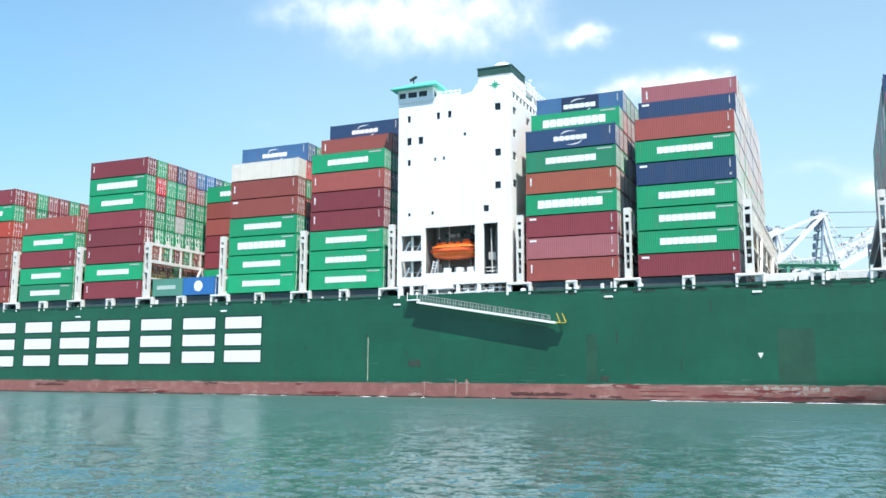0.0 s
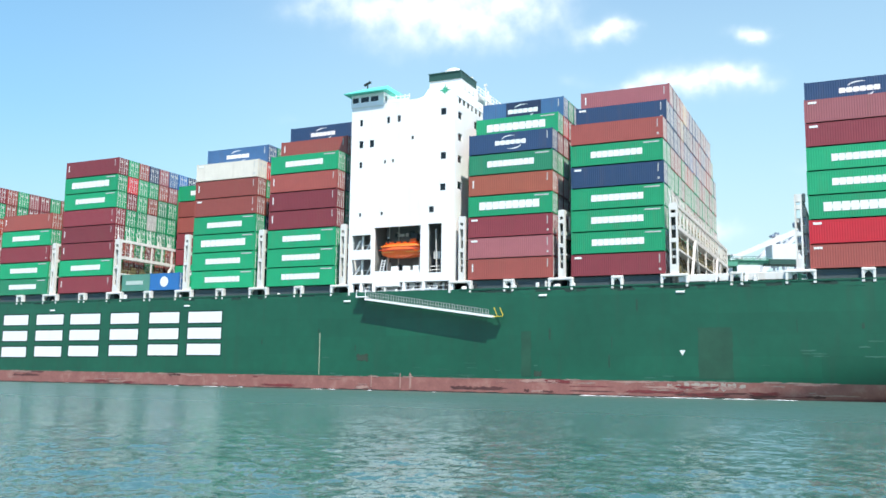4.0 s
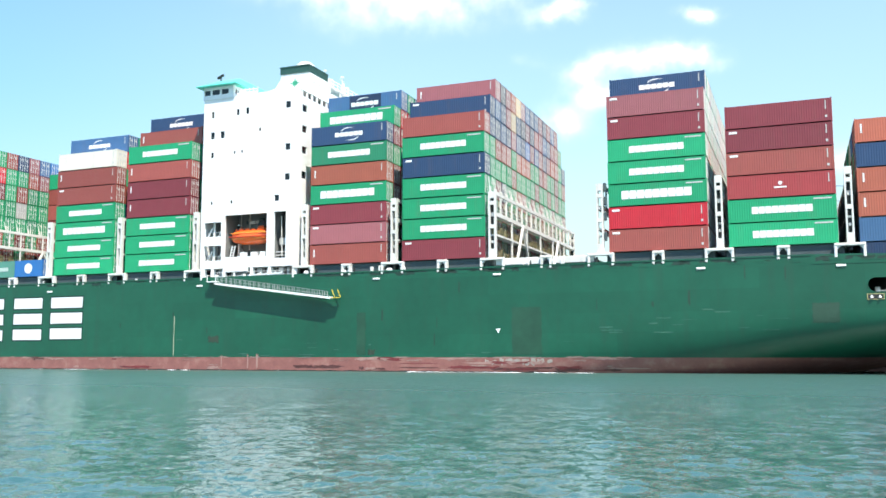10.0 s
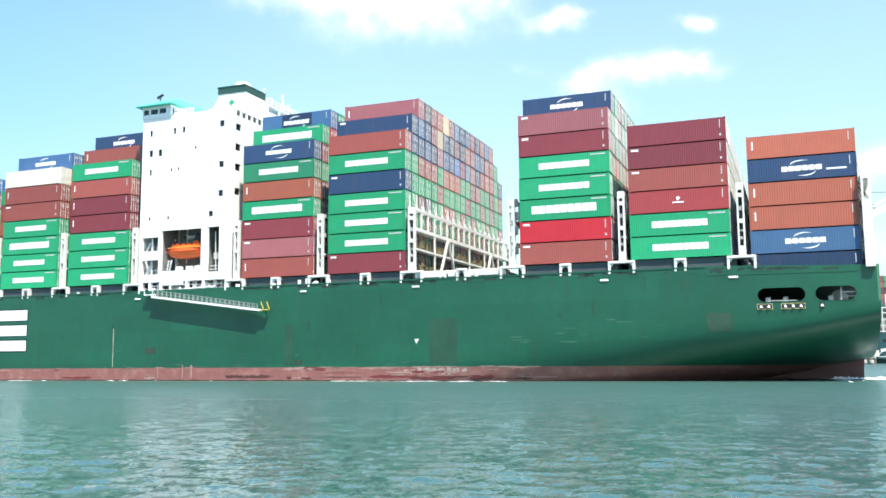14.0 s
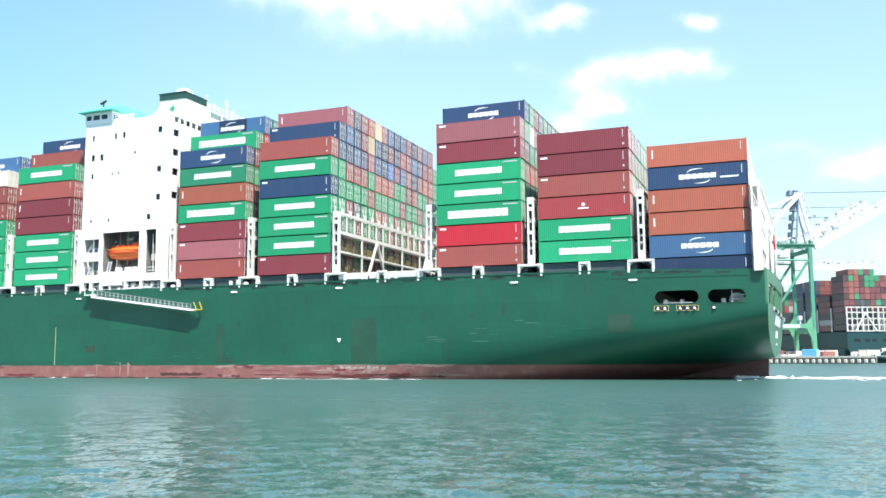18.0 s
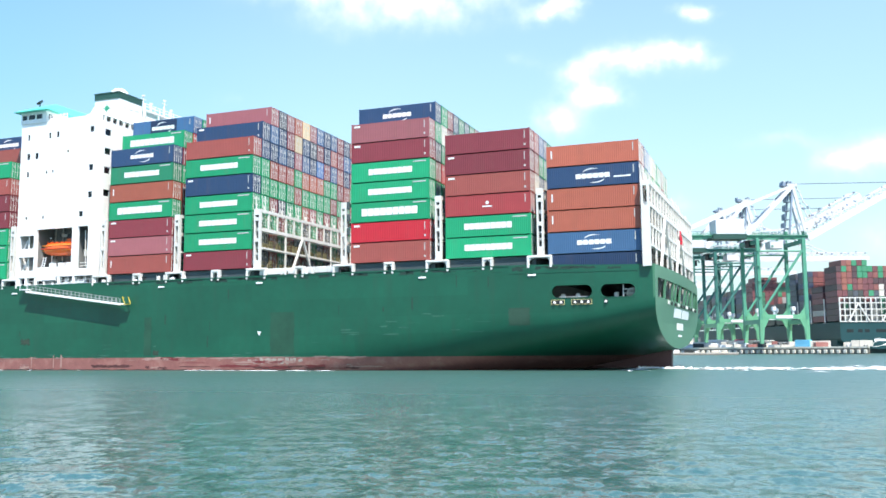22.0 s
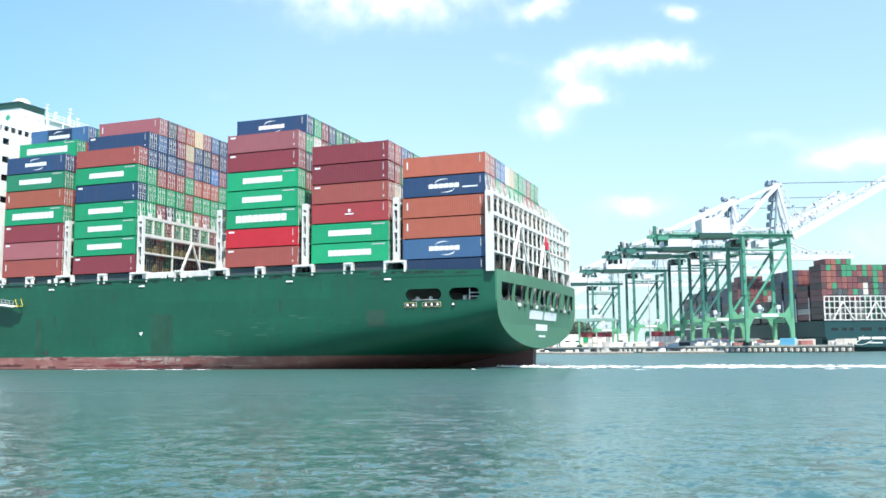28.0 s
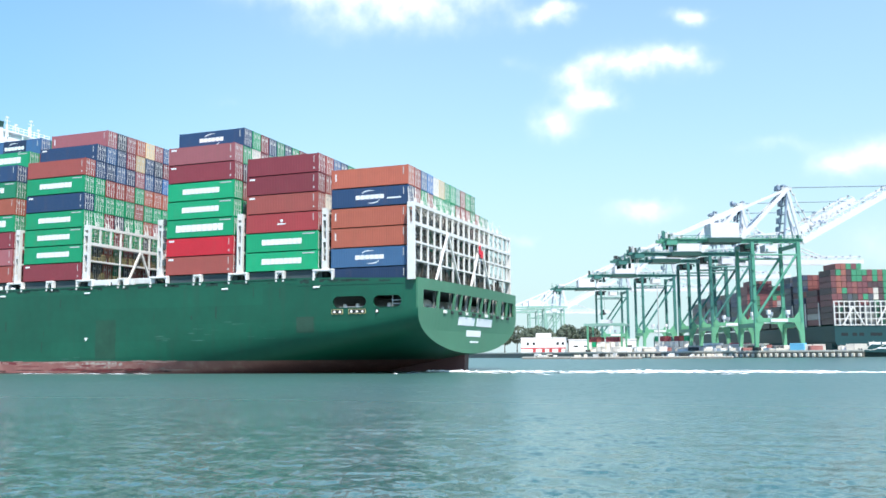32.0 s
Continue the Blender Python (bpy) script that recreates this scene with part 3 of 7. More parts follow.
def ragged(x0, x1, z0, z1, n=10, rough=0.12, seed=1):
    """An outline with uneven edges, in x and z."""
    rng = random.Random(seed)
    w, h = x1 - x0, z1 - z0
    pts = []
    for k in range(n):
        pts.append((x0 + w * k / n, z0 + rng.uniform(-rough, rough) * h))
    for k in range(n):
        pts.append((x1 + rng.uniform(-rough, rough) * w * 0.5, z0 + h * k / n))
    for k in range(n):
        pts.append((x1 - w * k / n, z1 + rng.uniform(-rough, rough) * h))
    for k in range(n):
        pts.append((x0 + rng.uniform(-rough, rough) * w * 0.5, z1 - h * k / n))
    return pts


def hull_marks():
    def plate(name, outline, m, label, thick=0.006):
        s = Shape()
        n = len(outline)
        s.cells([(x, skin(x, z) + d, z) for d in (-thick, 0.01) for x, z in outline],
                [tuple(range(n)), tuple(range(2 * n - 1, n - 1, -1))] + [(i, n + i, n + (i + 1) % n, (i + 1) % n) for i in range(n)])
        part(name, s.mesh(name, m), SHIP, label)
    tug_brown = material("worn_brown_paint", (0.021, 0.068, 0.042), 0.7, vary=0.3, scale=0.5, grain=3.0)
    for x0, x1, z0, z1, m in ((-25.2, -21.2, 2.3, 8.5, WORN), (-48.0, -46.6, 2.3, 8.2, WORN), (11.4, 14.3, 6.0, 8.3, tug_brown)):
        s = Shape()
        n, h = 9, 25
        s.cells([(x0 + (x1 - x0) * k / (n - 1) + 0.05 * math.sin(7 * q + x0), skin(x0 + (x1 - x0) * k / (n - 1), z0 + (z1 - z0) * q / (h - 1)) - 0.012,
                  z0 + (z1 - z0) * q / (h - 1) + 0.04 * math.sin(9 * k)) for k in range(n) for q in range(h)],
                [(h * k + q, h * k + h + q, h * k + h + q + 1, h * k + q + 1) for k in range(n - 1) for q in range(h - 1)])
        part("worn_patch", s.mesh("worn_patch", m), SHIP, "rubbed brownish paint where tugs push")
    for k, (x0, x1, z0, z1) in enumerate(((-73.0, -71.2, 4.1, 5.1), (-46.2, -45.2, 2.3, 3.0))):
        plate("rust_stain", ragged(x0, x1, z0, z1, seed=20 + k, rough=0.2), RUST, "rust stain")
    plate("deck_seam", [(11.6, 12.86), (28.6, 12.7), (28.6, 12.78), (11.6, 12.94)], HULL, "welded seam under the deck edge", 0.04)
    rim = material("pale_chipped_red_paint", (0.3, 0.2, 0.17), 0.8, vary=0.3, scale=2.0)
    growth = material("dark_wet_growth", (0.018, 0.02, 0.016), 0.5, vary=0.4, scale=0.8)
    for k in range(46):
        x = -186 + k * 3.65
        w = 3.66
        s = Shape()
        pts = [(x, -0.4), (x + w, -0.4)] + [(x + w - w * q / 6, 0.13 + 0.05 * math.sin(1.9 * (x + w - w * q / 6)) * math.sin(0.23 * (x + w - w * q / 6) + 1)) for q in range(7)]
        s.cells([(u, skin(u, z) + d, z) for d in (-0.02, 0.02) for u, z in pts], [tuple(range(9)), tuple(range(17, 8, -1))] + [(i, 9 + i, 9 + (i + 1) % 9, (i + 1) % 9) for i in range(9)])
        part("growth_band", s.mesh("growth_band", growth), SHIP, "dark wet growth along the waterline")
    chip = random.Random(31)
    for k in range(70):
        x = chip.uniform(-150, -12) if k % 3 else chip.uniform(-45, -10)
        w = chip.uniform(0.3, 2.6)
        z = chip.choice((1.86, 1.9, 1.92, 1.5, 0.8))
        plate("paint_chip", ragged(x, x + w, z, z + chip.uniform(0.04, 0.14), 5, 0.4, seed=600 + k), rim, "pale chipped edge of the red paint")
    # brighter and darker red patches where the band was touched up or scraped
    patch = [material("fresh_red_patch_paint", (0.17, 0.028, 0.03), 0.6, vary=0.4, scale=1.2), material("pale_pink_scraped_paint", (0.36, 0.21, 0.18), 0.8, vary=0.35, scale=1.5),
             material("dark_red_worn_paint", (0.09, 0.03, 0.028), 0.7, vary=0.4, scale=1.2)]
    for k in range(44):
        x = chip.uniform(-60, -12) if k % 2 else chip.uniform(-165, -12)
        w, z = chip.uniform(0.6, 5.5), chip.choice((0.25, 0.3, 0.5, 1.1, 1.55, 1.7))
        m = chip.choice(patch if z < 1.0 else patch[1:2] * 2 + patch)
        plate("red_patch", ragged(x, x + w, z, min(1.93, z + chip.uniform(0.08, 0.42)), 6, 0.3, seed=900 + k), m, "scraped and touched-up patch on the red band", 0.009)
    for k in range(3):
        x = chip.uniform(-150, -60)
        plate("paint_run", ragged(x, x + chip.uniform(0.12, 0.4), 0.4, chip.uniform(1.9, 3.2), 5, 0.1, seed=980 + k), patch[1], "pale run down the hull side", 0.01)
    # grime hanging from the deck edge and short rust runs
    grime = material("dark_deck_edge_grime", (0.012, 0.04, 0.03), 0.75, vary=0.4, scale=1.0, grain=4.0)
    brown = material("brown_rust_run", (0.02, 0.055, 0.034), 0.5, vary=0.4, scale=1.0)
    for k in range(84):
        x = chip.uniform(-56, 26) if k % 4 else chip.uniform(-180, -78)
        if -76 < x < -57:
            continue
        h = chip.uniform(0.08, 0.5)
        top = 13.75 - 0.5 * ease(12, 30, x)
        plate("grime_streak", ragged(x, x + chip.uniform(0.3, 2.4), top - h, top, 5, 0.25, seed=1100 + k), grime, "dark grime under the deck edge", 0.005)
    for k in range(20):
        x = chip.uniform(-95, 20)
        z = chip.uniform(3.0, 11.5)
        if -73 < x < -50 and z > 8 or x > -20 and z < 3.5 + 0.2 * (x + 20):
            continue
        plate("rust_run", ragged(x, x + chip.uniform(0.08, 0.3), z, z + chip.uniform(0.4, 1.8), 4, 0.15, seed=1300 + k), brown, "thin brown rust run", 0.005)
    plate("draught_line", [(-79.46, 2.1), (-79.35, 2.1), (-79.35, 8.2), (-79.46, 8.2)], material("pale_line_paint", (0.4, 0.41, 0.29), 0.6), "pale upright line")
    plate("tug_mark", [(-27.45, 5.75), (-26.75, 5.75), (-27.1, 5.1)], LETTER, "white triangle")
    rng = random.Random(3)
    x = -29.0
    while x < -20.5:
        w = rng.uniform(0.4, 1.1)
        plate("scratch", ragged(x, x + w, rng.uniform(1.0, 1.4), rng.uniform(1.5, 1.9), 4, 0.25, seed=int(x * 10) + 400), SCUFF, "pale illegible scrawl on the red paint")
        x += w + rng.uniform(0.1, 0.4)
    for k in range(44):
        x = rng.uniform(-95, 8)
        z = rng.choice((rng.uniform(2.0, 2.5), rng.uniform(2.0, 2.4), rng.uniform(2.4, 4.8)))
        if x > -20 and z < 2.2 + 0.17 * (x + 20):
            z += 3.0
        w, h = rng.uniform(0.3, 2.2), rng.uniform(0.03, 0.12)
        plate("scuff", ragged(x, x + w, z, z + h, 5, 0.3, seed=100 + k), RUBBED, "pale scuff in the hull paint")
    for x, z in ((-134.3, 12.35), (-104.6, 12.58), (-74.9, 12.72), (-27.2, 12.93), (14.7, 12.58), (-45.0, 12.9), (-1.0, 12.8)):
        s = Shape()
        s.soft_box(x - 0.55, x + 0.55, SIDE - 0.12, SIDE + 0.1, z - 0.13, z + 0.13, 0.05)
        part("fairlead", s.mesh("fairlead", WHITE), SHIP, "small white fitting under the deck edge")
    for x, z in ((-49.2, 14.15), (-56.4, 14.15), (-50.2, 14.05), (-43.0, 14.1), (-41.0, 14.2)):
        s = Shape()
        s.soft_box(x - 0.35, x + 0.35, SIDE - 0.02, SIDE + 0.4, z - 0.2, z + 0.25, 0.08)
        part("vent_head", s.mesh("vent_head", WHITE), SHIP)
    for k in range(26):
        x = rng.choice((rng.uniform(-57, -43), rng.uniform(-27, -14), rng.uniform(-200, -80)))
        s = Shape()
        s.soft_box(x, x + rng.uniform(0.1, 0.45), SIDE + 0.1, SIDE + 0.5, 13.7, 14.0 + rng.uniform(0.15, 0.9), 0.03)
        part("deck_post", s.mesh("deck_post", rng.choice((CREAM, WHITE, GALV, DARK))), SHIP)
    # rubbing line below the deck edge and a lip along it
    for a, b in ((-200, -76), (-57, -13.5), (-13.4, 11.5)):
        s = Shape()
        s.box(a, b, SIDE - 0.07, SIDE + 0.05, 13.86, 14.02)
        part("deck_lip", s.mesh("deck_lip", HULL), SHIP)
    for k in range(60):
        a = -196 + k * 3.6
        if -76 < a < -56:
            continue
        s = Shape()
        s.box(a, a + rng.uniform(0.8, 3.2), SIDE - 0.018, SIDE + 0.05, 13.2 + rng.uniform(-0.06, 0.06), 13.27)
        part("seam", s.mesh("seam", HULL), SHIP)
    # plates with small mooring rollers under the openings
    pale_yellow = material("pale_yellow_paint", (0.5, 0.44, 0.2), 0.6)
    for a, b, n in ((17.3, 19.0, 2), (20.0, 22.6, 3), (24.2, 24.7, 1)):
        s = Shape()
        s.box(a, b, SIDE - 0.03, SIDE + 0.1, 8.6, 9.2)
        plate_ob = part("roller_box", s.mesh("roller_box", DARK), SHIP)
        if n > 1:
            r = Shape()
            for z in (8.57, 9.18):
                r.box(a - 0.04, b + 0.04, SIDE - 0.05, SIDE + 0.1, z, z + 0.06)
            for c in (a - 0.04, b - 0.02):
                r.box(c, c + 0.06, SIDE - 0.05, SIDE + 0.1, 8.63, 9.18)
            part("rim", r.mesh("rim", pale_yellow), plate_ob, "pale yellow painted rim")
        for k in range(n):
            x = a + (b - a) * (k + 0.5) / n
            r = Shape()
            r.tube((x, SIDE - 0.08, 8.75), (x, SIDE - 0.08, 9.05), 0.2, 8, 0.1)
            part("roller", r.mesh("roller", CREAM), plate_ob)
    # plain bars for the words on the transom
    for y0, y1, z0, z1 in ((15.2, 22.6, 7.2, 8.5), (23.6, 31.4, 7.2, 8.5), (19.4, 26.2, 5.5, 6.5), (21.2, 25.2, 4.5, 4.8)):
        s = Shape()
        s.cells([(aft_of(y, z) + d, y, z) for d in (0.022, 0.06) for y, z in ((y0, z0), (y1, z0), (y1, z1), (y0, z1))],
                [(3, 2, 1, 0), (4, 5, 6, 7), (0, 1, 5, 4), (1, 2, 6, 5), (2, 3, 7, 6), (3, 0, 4, 7)])
        part("name_bar", s.mesh("name_bar", LETTER), SHIP, "white painted bar")
    for k in range(11):
        s = Shape()
        y = 8.6 + k * 3.1
        s.soft_box(aft_of(y, 9.0) - 0.02, aft_of(y, 9.0) + 0.2, y, y + (1.0 if k % 2 else 1.5), 8.75, 9.25, 0.08)
        part("fairlead", s.mesh("fairlead", DARK if k % 3 else CREAM), SHIP)
    for k in range(14):
        s = Shape()
        s.tube((STERN - 1.6, 5 + k * 2.8, 9.0), (STERN - 1.6, 5 + k * 2.8, 10.0), 0.35, 10)
        part("bollard", s.mesh("bollard", CREAM), SHIP)
    for k in range(3):
        s = Shape()
        s.tube((STERN - 4, 8 + k * 12, 10.2), (STERN - 4, 13 + k * 12, 10.2), 1.0, 14)
        part("mooring_winch", s.mesh("mooring_winch", CREAM), SHIP)
    for x in (18.5, 20.5, 25.5):
        s = Shape()
        s.tube((x, 1.5, 9.0), (x, 1.5, 10.1), 0.3, 10)
        part("bollard", s.mesh("bollard", CREAM), SHIP)
    s = Shape()
    s.bar((18.2, 0.2, 9.62), (22.0, 0.2, 9.6), 0.08)
    part("mooring_rail", s.mesh("mooring_rail", GALV), SHIP, "grey rail in the opening")
    s = Shape()
    s.bar((26.6, 0.2, 9.5), (26.6, 0.2, 11.0), 0.1)
    for z in (9.9, 10.4):
        s.bar((26.6, 0.2, z), (28.1, 0.2, z), 0.1)
    part("port_rail", s.mesh("port_rail", CREAM), SHIP, "pale rail in the opening")


hull_marks()



# ---- containers ----
LONG, WIDE, TALL, TIER, ROW = 12.19, 2.438, 2.885, 2.92, 2.52
BASE = 15.25
# maroon Q and olive H are darkened for the shade their boxes stand in
COLOURS = {
    "M": (0.215, 0.034, 0.045), "B": (0.30, 0.069, 0.056), "O": (0.38, 0.1, 0.06), "P": (0.3, 0.095, 0.105), "G": (0.008, 0.30, 0.13),
    "D": (0.02, 0.22, 0.11), "N": (0.021, 0.053, 0.125), "L": (0.042, 0.11, 0.235), "V": (0.5, 0.06, 0.035), "Q": (0.065, 0.012, 0.02), "R": (0.55, 0.02, 0.035), "C": (0.34, 0.045, 0.048),
    "W": (0.76, 0.71, 0.62), "T": (0.085, 0.26, 0.2), "U": (0.025, 0.15, 0.40), "K": (0.05, 0.065, 0.09), "H": (0.03, 0.04, 0.032), "J": (0.045, 0.112, 0.22), "X": (0.012, 0.03, 0.075), "S": (0.45, 0.45, 0.42), "Y": (0.62, 0.48, 0.28),
}
WORDS = {"M": "maroon", "B": "brown", "O": "orange-brown", "P": "faded maroon", "G": "green", "D": "dark green", "N": "navy blue", "L": "blue",
         "R": "bright red", "C": "crimson", "W": "cream white", "T": "grey-green", "U": "bright blue", "K": "dark grey", "V": "orange-red", "Q": "maroon darkened for shade", "H": "olive darkened for shade", "J": "lighter blue", "X": "dark navy", "S": "grey", "Y": "yellow-cream"}


def box_meshes(length):
    L, W, H = length, WIDE, TALL
    f = Shape()
    for x in (0, L - 0.16):
        for y in (0, W - 0.16):
            f.box(x, x + 0.16, y, y + 0.16, 0.12, H - 0.12)
            for z in (0, H - 0.12):
                f.box(x - 0.006, x + 0.172, y - 0.006, y + 0.166, z, z + 0.12)
    for y in (0.0, W - 0.1):
        f.box(0.17, L - 0.17, y + 0.005, y + 0.095, 0.07, 0.2)
        f.box(0.17, L - 0.17, y + 0.02, y + 0.08, H - 0.13, H - 0.06)
    for x in (0.01, L - 0.13):
        f.box(x, x + 0.12, 0.17, W - 0.17, 0.02, 0.2)
        f.box(x, x + 0.12, 0.17, W - 0.17, H - 0.13, H - 0.01)
    side = Shape()
    n = int((L - 0.32) / 0.276)
    step = (L - 0.32) / n
    prof = []
    for k in range(n):
        x = 0.16 + k * step
        prof += [(x, 0.034), (x + 0.26 * step, 0.034), (x + 0.5 * step, 0.012), (x + 0.76 * step, 0.012)]
    prof.append((L - 0.16, 0.034))
    verts = [(x, y, z) for x, y in prof for z in (0.17, H - 0.1)]
    side.cells(verts, [(2 * i, 2 * i + 2, 2 * i + 3, 2 * i + 1) for i in range(len(prof) - 1)])
    roof = Shape()
    for k in range(10):
        a = 0.14 + (L - 0.28) * k / 10
        b = 0.14 + (L - 0.28) * (k + 1) / 10
        roof.box(a, b - 0.08, 0.1, W - 0.1, H - 0.1, H - 0.065)
        roof.box(b - 0.08, b, 0.1, W - 0.1, H - 0.1, H - 0.085)
    end = Shape()
    prof = []
    for k in range(8):
        y = 0.16 + k * (W - 0.32) / 8
        prof += [(y, 0.05), (y + 0.07, 0.05), (y + 0.13, 0.015), (y + 0.2, 0.015)]
    prof.append((W - 0.16, 0.05))
    end.cells([(x, y, z) for y, x in prof for z in (0.19, H - 0.12)], [(2 * i, 2 * i + 2, 2 * i + 3, 2 * i + 1) for i in range(len(prof) - 1)])
    door = Shape()
    h = (W - 0.32) / 2
    x = L - 0.07
    door.box(x, x + 0.03, 0.005, h - 0.005, 0.2, H - 0.13)
    for z in (0.28, 0.92, 1.56, 2.2):
        door.box(x + 0.03, x + 0.045, 0.06, h - 0.06, z, z + 0.48)
    plain = Shape()
    plain.cells(door.v, door.f)
    rod = Shape()
    rod.tube((x + 0.07, 0, 0.16), (x + 0.07, 0, H - 0.12), 0.038, 6)
    rod.box(x + 0.03, x + 0.07, -0.07, 0.07, 0.17, 0.27)
    rod.box(x + 0.03, x + 0.07, -0.07, 0.07, H - 0.22, H - 0.12)
    rod.box(x + 0.05, x + 0.075, -0.02, 0.32, 1.13, 1.22)
    door.slot = plain.slot = 1
    for y in (0.26, h - 0.26):
        door.cells([(a, b + y, c) for a, b, c in rod.v], rod.f)
    door.slot = 2
    for target, slot in ((door, 2), (plain, 1)):
        target.slot = slot
        target.box(x + 0.03, x + 0.05, 0.12, h - 0.12, 2.28, 2.36)
        target.box(x + 0.03, x + 0.05, 0.5, h - 0.1, 1.95, 2.2)
        target.box(x + 0.03, x + 0.05, 0.14, 0.38, 0.55, 0.85)
    core = Shape()
    core.box(0.08, L - 0.075, 0.06, W - 0.06, 0.1, H - 0.11)
    return {"frame": f.mesh("frame", BOX), "side_panel": side.mesh("side_panel", BOX), "roof": roof.mesh("roof", BOX),
            "end_panel": end.mesh("end_panel", BOX), "door": door.mesh("door", BOX, ZINC, CODE), "plain_door": plain.mesh("door", BOX, CODE), "locking_bar": rod.mesh("locking_bar", ZINC), "core": core.mesh("core", BOX)}


MESHES = {LONG: box_meshes(LONG), 6.058: box_meshes(6.058)}


def joined_mesh():
    """A plain container body for the inner rows: frame, ribbed near side and roof in one."""
    parts = MESHES[LONG]
    s = Shape()
    for key in ("frame", "side_panel", "roof", "core"):
        me = parts[key]
        s.cells([v.co for v in me.vertices], [tuple(p.vertices) for p in me.polygons])
    return s.mesh("body", BOX)


BODY = joined_mesh()


def swoosh(s, cx, cz, rx, rz, a0, a1, w, y0, y1):
    """A thin curved stroke along an arc, thickest in the middle."""
    for k in range(10):
        pts = []
        for q, side in ((k, 0), (k + 1, 0), (k + 1, 1), (k, 1)):
            u = q / 10
            a = radians(a0 + (a1 - a0) * u)
            t = side * w * math.sin(math.pi * min(0.97, max(0.03, u)))
            pts.append((cx + (rx + t) * math.cos(a), cz + (rz + t) * math.sin(a)))
        s.slab(pts, "y", y0, y1)


def marking_meshes():
    out = {}
    y0, y1 = -0.004, 0.011
    def toothed(s, a, b, z0, z1, n, gap=0.1, joint=0.45):
        """One plain bar with short slits in both edges, n blocks long."""
        pitch, mid, t = (b - a) / n, (z0 + z1) / 2, (z1 - z0) * joint / 2
        pts = [(a, z0)]
        for k in range(1, n):
            x, g = a + k * pitch, pitch * gap / 2
            pts += [(x - g, z0), (x - g, mid - t), (x + g, mid - t), (x + g, z0)]
        pts += [(b, z0), (b, z1)]
        for k in range(n - 1, 0, -1):
            x, g = a + k * pitch, pitch * gap / 2
            pts += [(x + g, z1), (x + g, mid + t), (x - g, mid + t), (x - g, z1)]
        pts.append((a, z1))
        s.slab(pts, "y", y0, y1)

    def upright_teeth(s, x0, x1, a, b, n):
        pts, pitch, mid = [(x0, a)], (b - a) / n, (x0 + x1) / 2
        for k in range(1, n):
            z = a + k * pitch
            pts += [(x0, z - 0.03), (mid - 0.05, z - 0.03), (mid - 0.05, z + 0.03), (x0, z + 0.03)]
        pts += [(x0, b), (x1, b)]
        for k in range(n - 1, 0, -1):
            z = a + k * pitch
            pts += [(x1, z + 0.03), (mid + 0.05, z + 0.03), (mid + 0.05, z - 0.03), (x1, z - 0.03)]
        pts.append((x1, a))
        s.slab(pts, "y", y0, y1)

    for key, width, high, mid in (("word", 6.8, 0.86, 6.15), ("large_word", 8.7, 1.08, 6.0)):
        s = Shape()
        toothed(s, mid - width / 2, mid + width / 2, 1.45 - high / 2, 1.45 + high / 2, 9)
        out[key] = s.mesh("word_bar", MARK)
    s = Shape()
    toothed(s, 3.9, 8.4, 1.1, 1.74, 6, 0.16)
    out["emblem"] = s.mesh("word_bar", MARK)
    s = Shape()
    swoosh(s, 6.6, 1.82, 1.7, 0.5, 175, 80, 0.17, y0, y1)
    out["stroke_over"] = s.mesh("stroke", MARK)
    s = Shape()
    swoosh(s, 6.0, 1.04, 1.7, 0.5, -5, -100, 0.17, y0, y1)
    out["stroke_under"] = s.mesh("stroke", MARK)
    s = Shape()
    upright_teeth(s, LONG - 0.78, LONG - 0.65, 1.5, 2.55, 8)
    out["code"] = s.mesh("code_bar", CODE)
    s = Shape()
    s.slab([(LONG - 0.8, 0.5), (LONG - 0.55, 0.5), (LONG - 0.55, 0.78), (LONG - 0.8, 0.78)], "y", y0, y1)
    out["plate"] = s.mesh("plate", CODE)
    s = Shape()
    toothed(s, LONG - 2.5, LONG - 0.5, 2.42, 2.6, 8)
    out["code_row"] = s.mesh("code_bar", CODE)
    s = Shape()
    upright_teeth(s, 0.58, 0.79, 1.15, 2.2, 6)
    out["upright"] = s.mesh("upright_bar", MARK)
    s = Shape()
    toothed(s, 0.45, 1.4, 2.3, 2.58, 3)
    out["corner"] = s.mesh("corner_bar", MARK)
    s = Shape()
    s.tube((6.1, y0, 1.72), (6.1, y1, 1.72), 0.24, 12)
    out["badge"] = s.mesh("badge", MARK)
    s = Shape()
    toothed(s, 5.4, 6.8, 1.12, 1.32, 6)
    out["badge_word"] = s.mesh("word_bar", MARK)
    s = Shape()
    s.box(3.6, 8.9, 0.0, 0.0115, 0.25, 2.75)
    out["panel"] = s.mesh("panel", material("navy_panel_paint", (0.016, 0.03, 0.075), 0.45))
    s = Shape()
    toothed(s, 8.9, 11.1, 1.0, 1.22, 9)
    out["side_word"] = s.mesh("word_bar", MARK)
    s = Shape()
    toothed(s, 0.9, 4.6, 1.1, 1.75, 8)
    out["short_word"] = s.mesh("word_bar", material("faded_marking_paint", (0.45, 0.55, 0.5), 0.6))
    s = Shape()
    s.tube((3.0, y0, 1.45), (3.0, y1, 1.45), 0.85, 20)
    out["short_badge"] = s.mesh("round_badge", MARK)
    return out


MARKS = marking_meshes()
INNER = {}


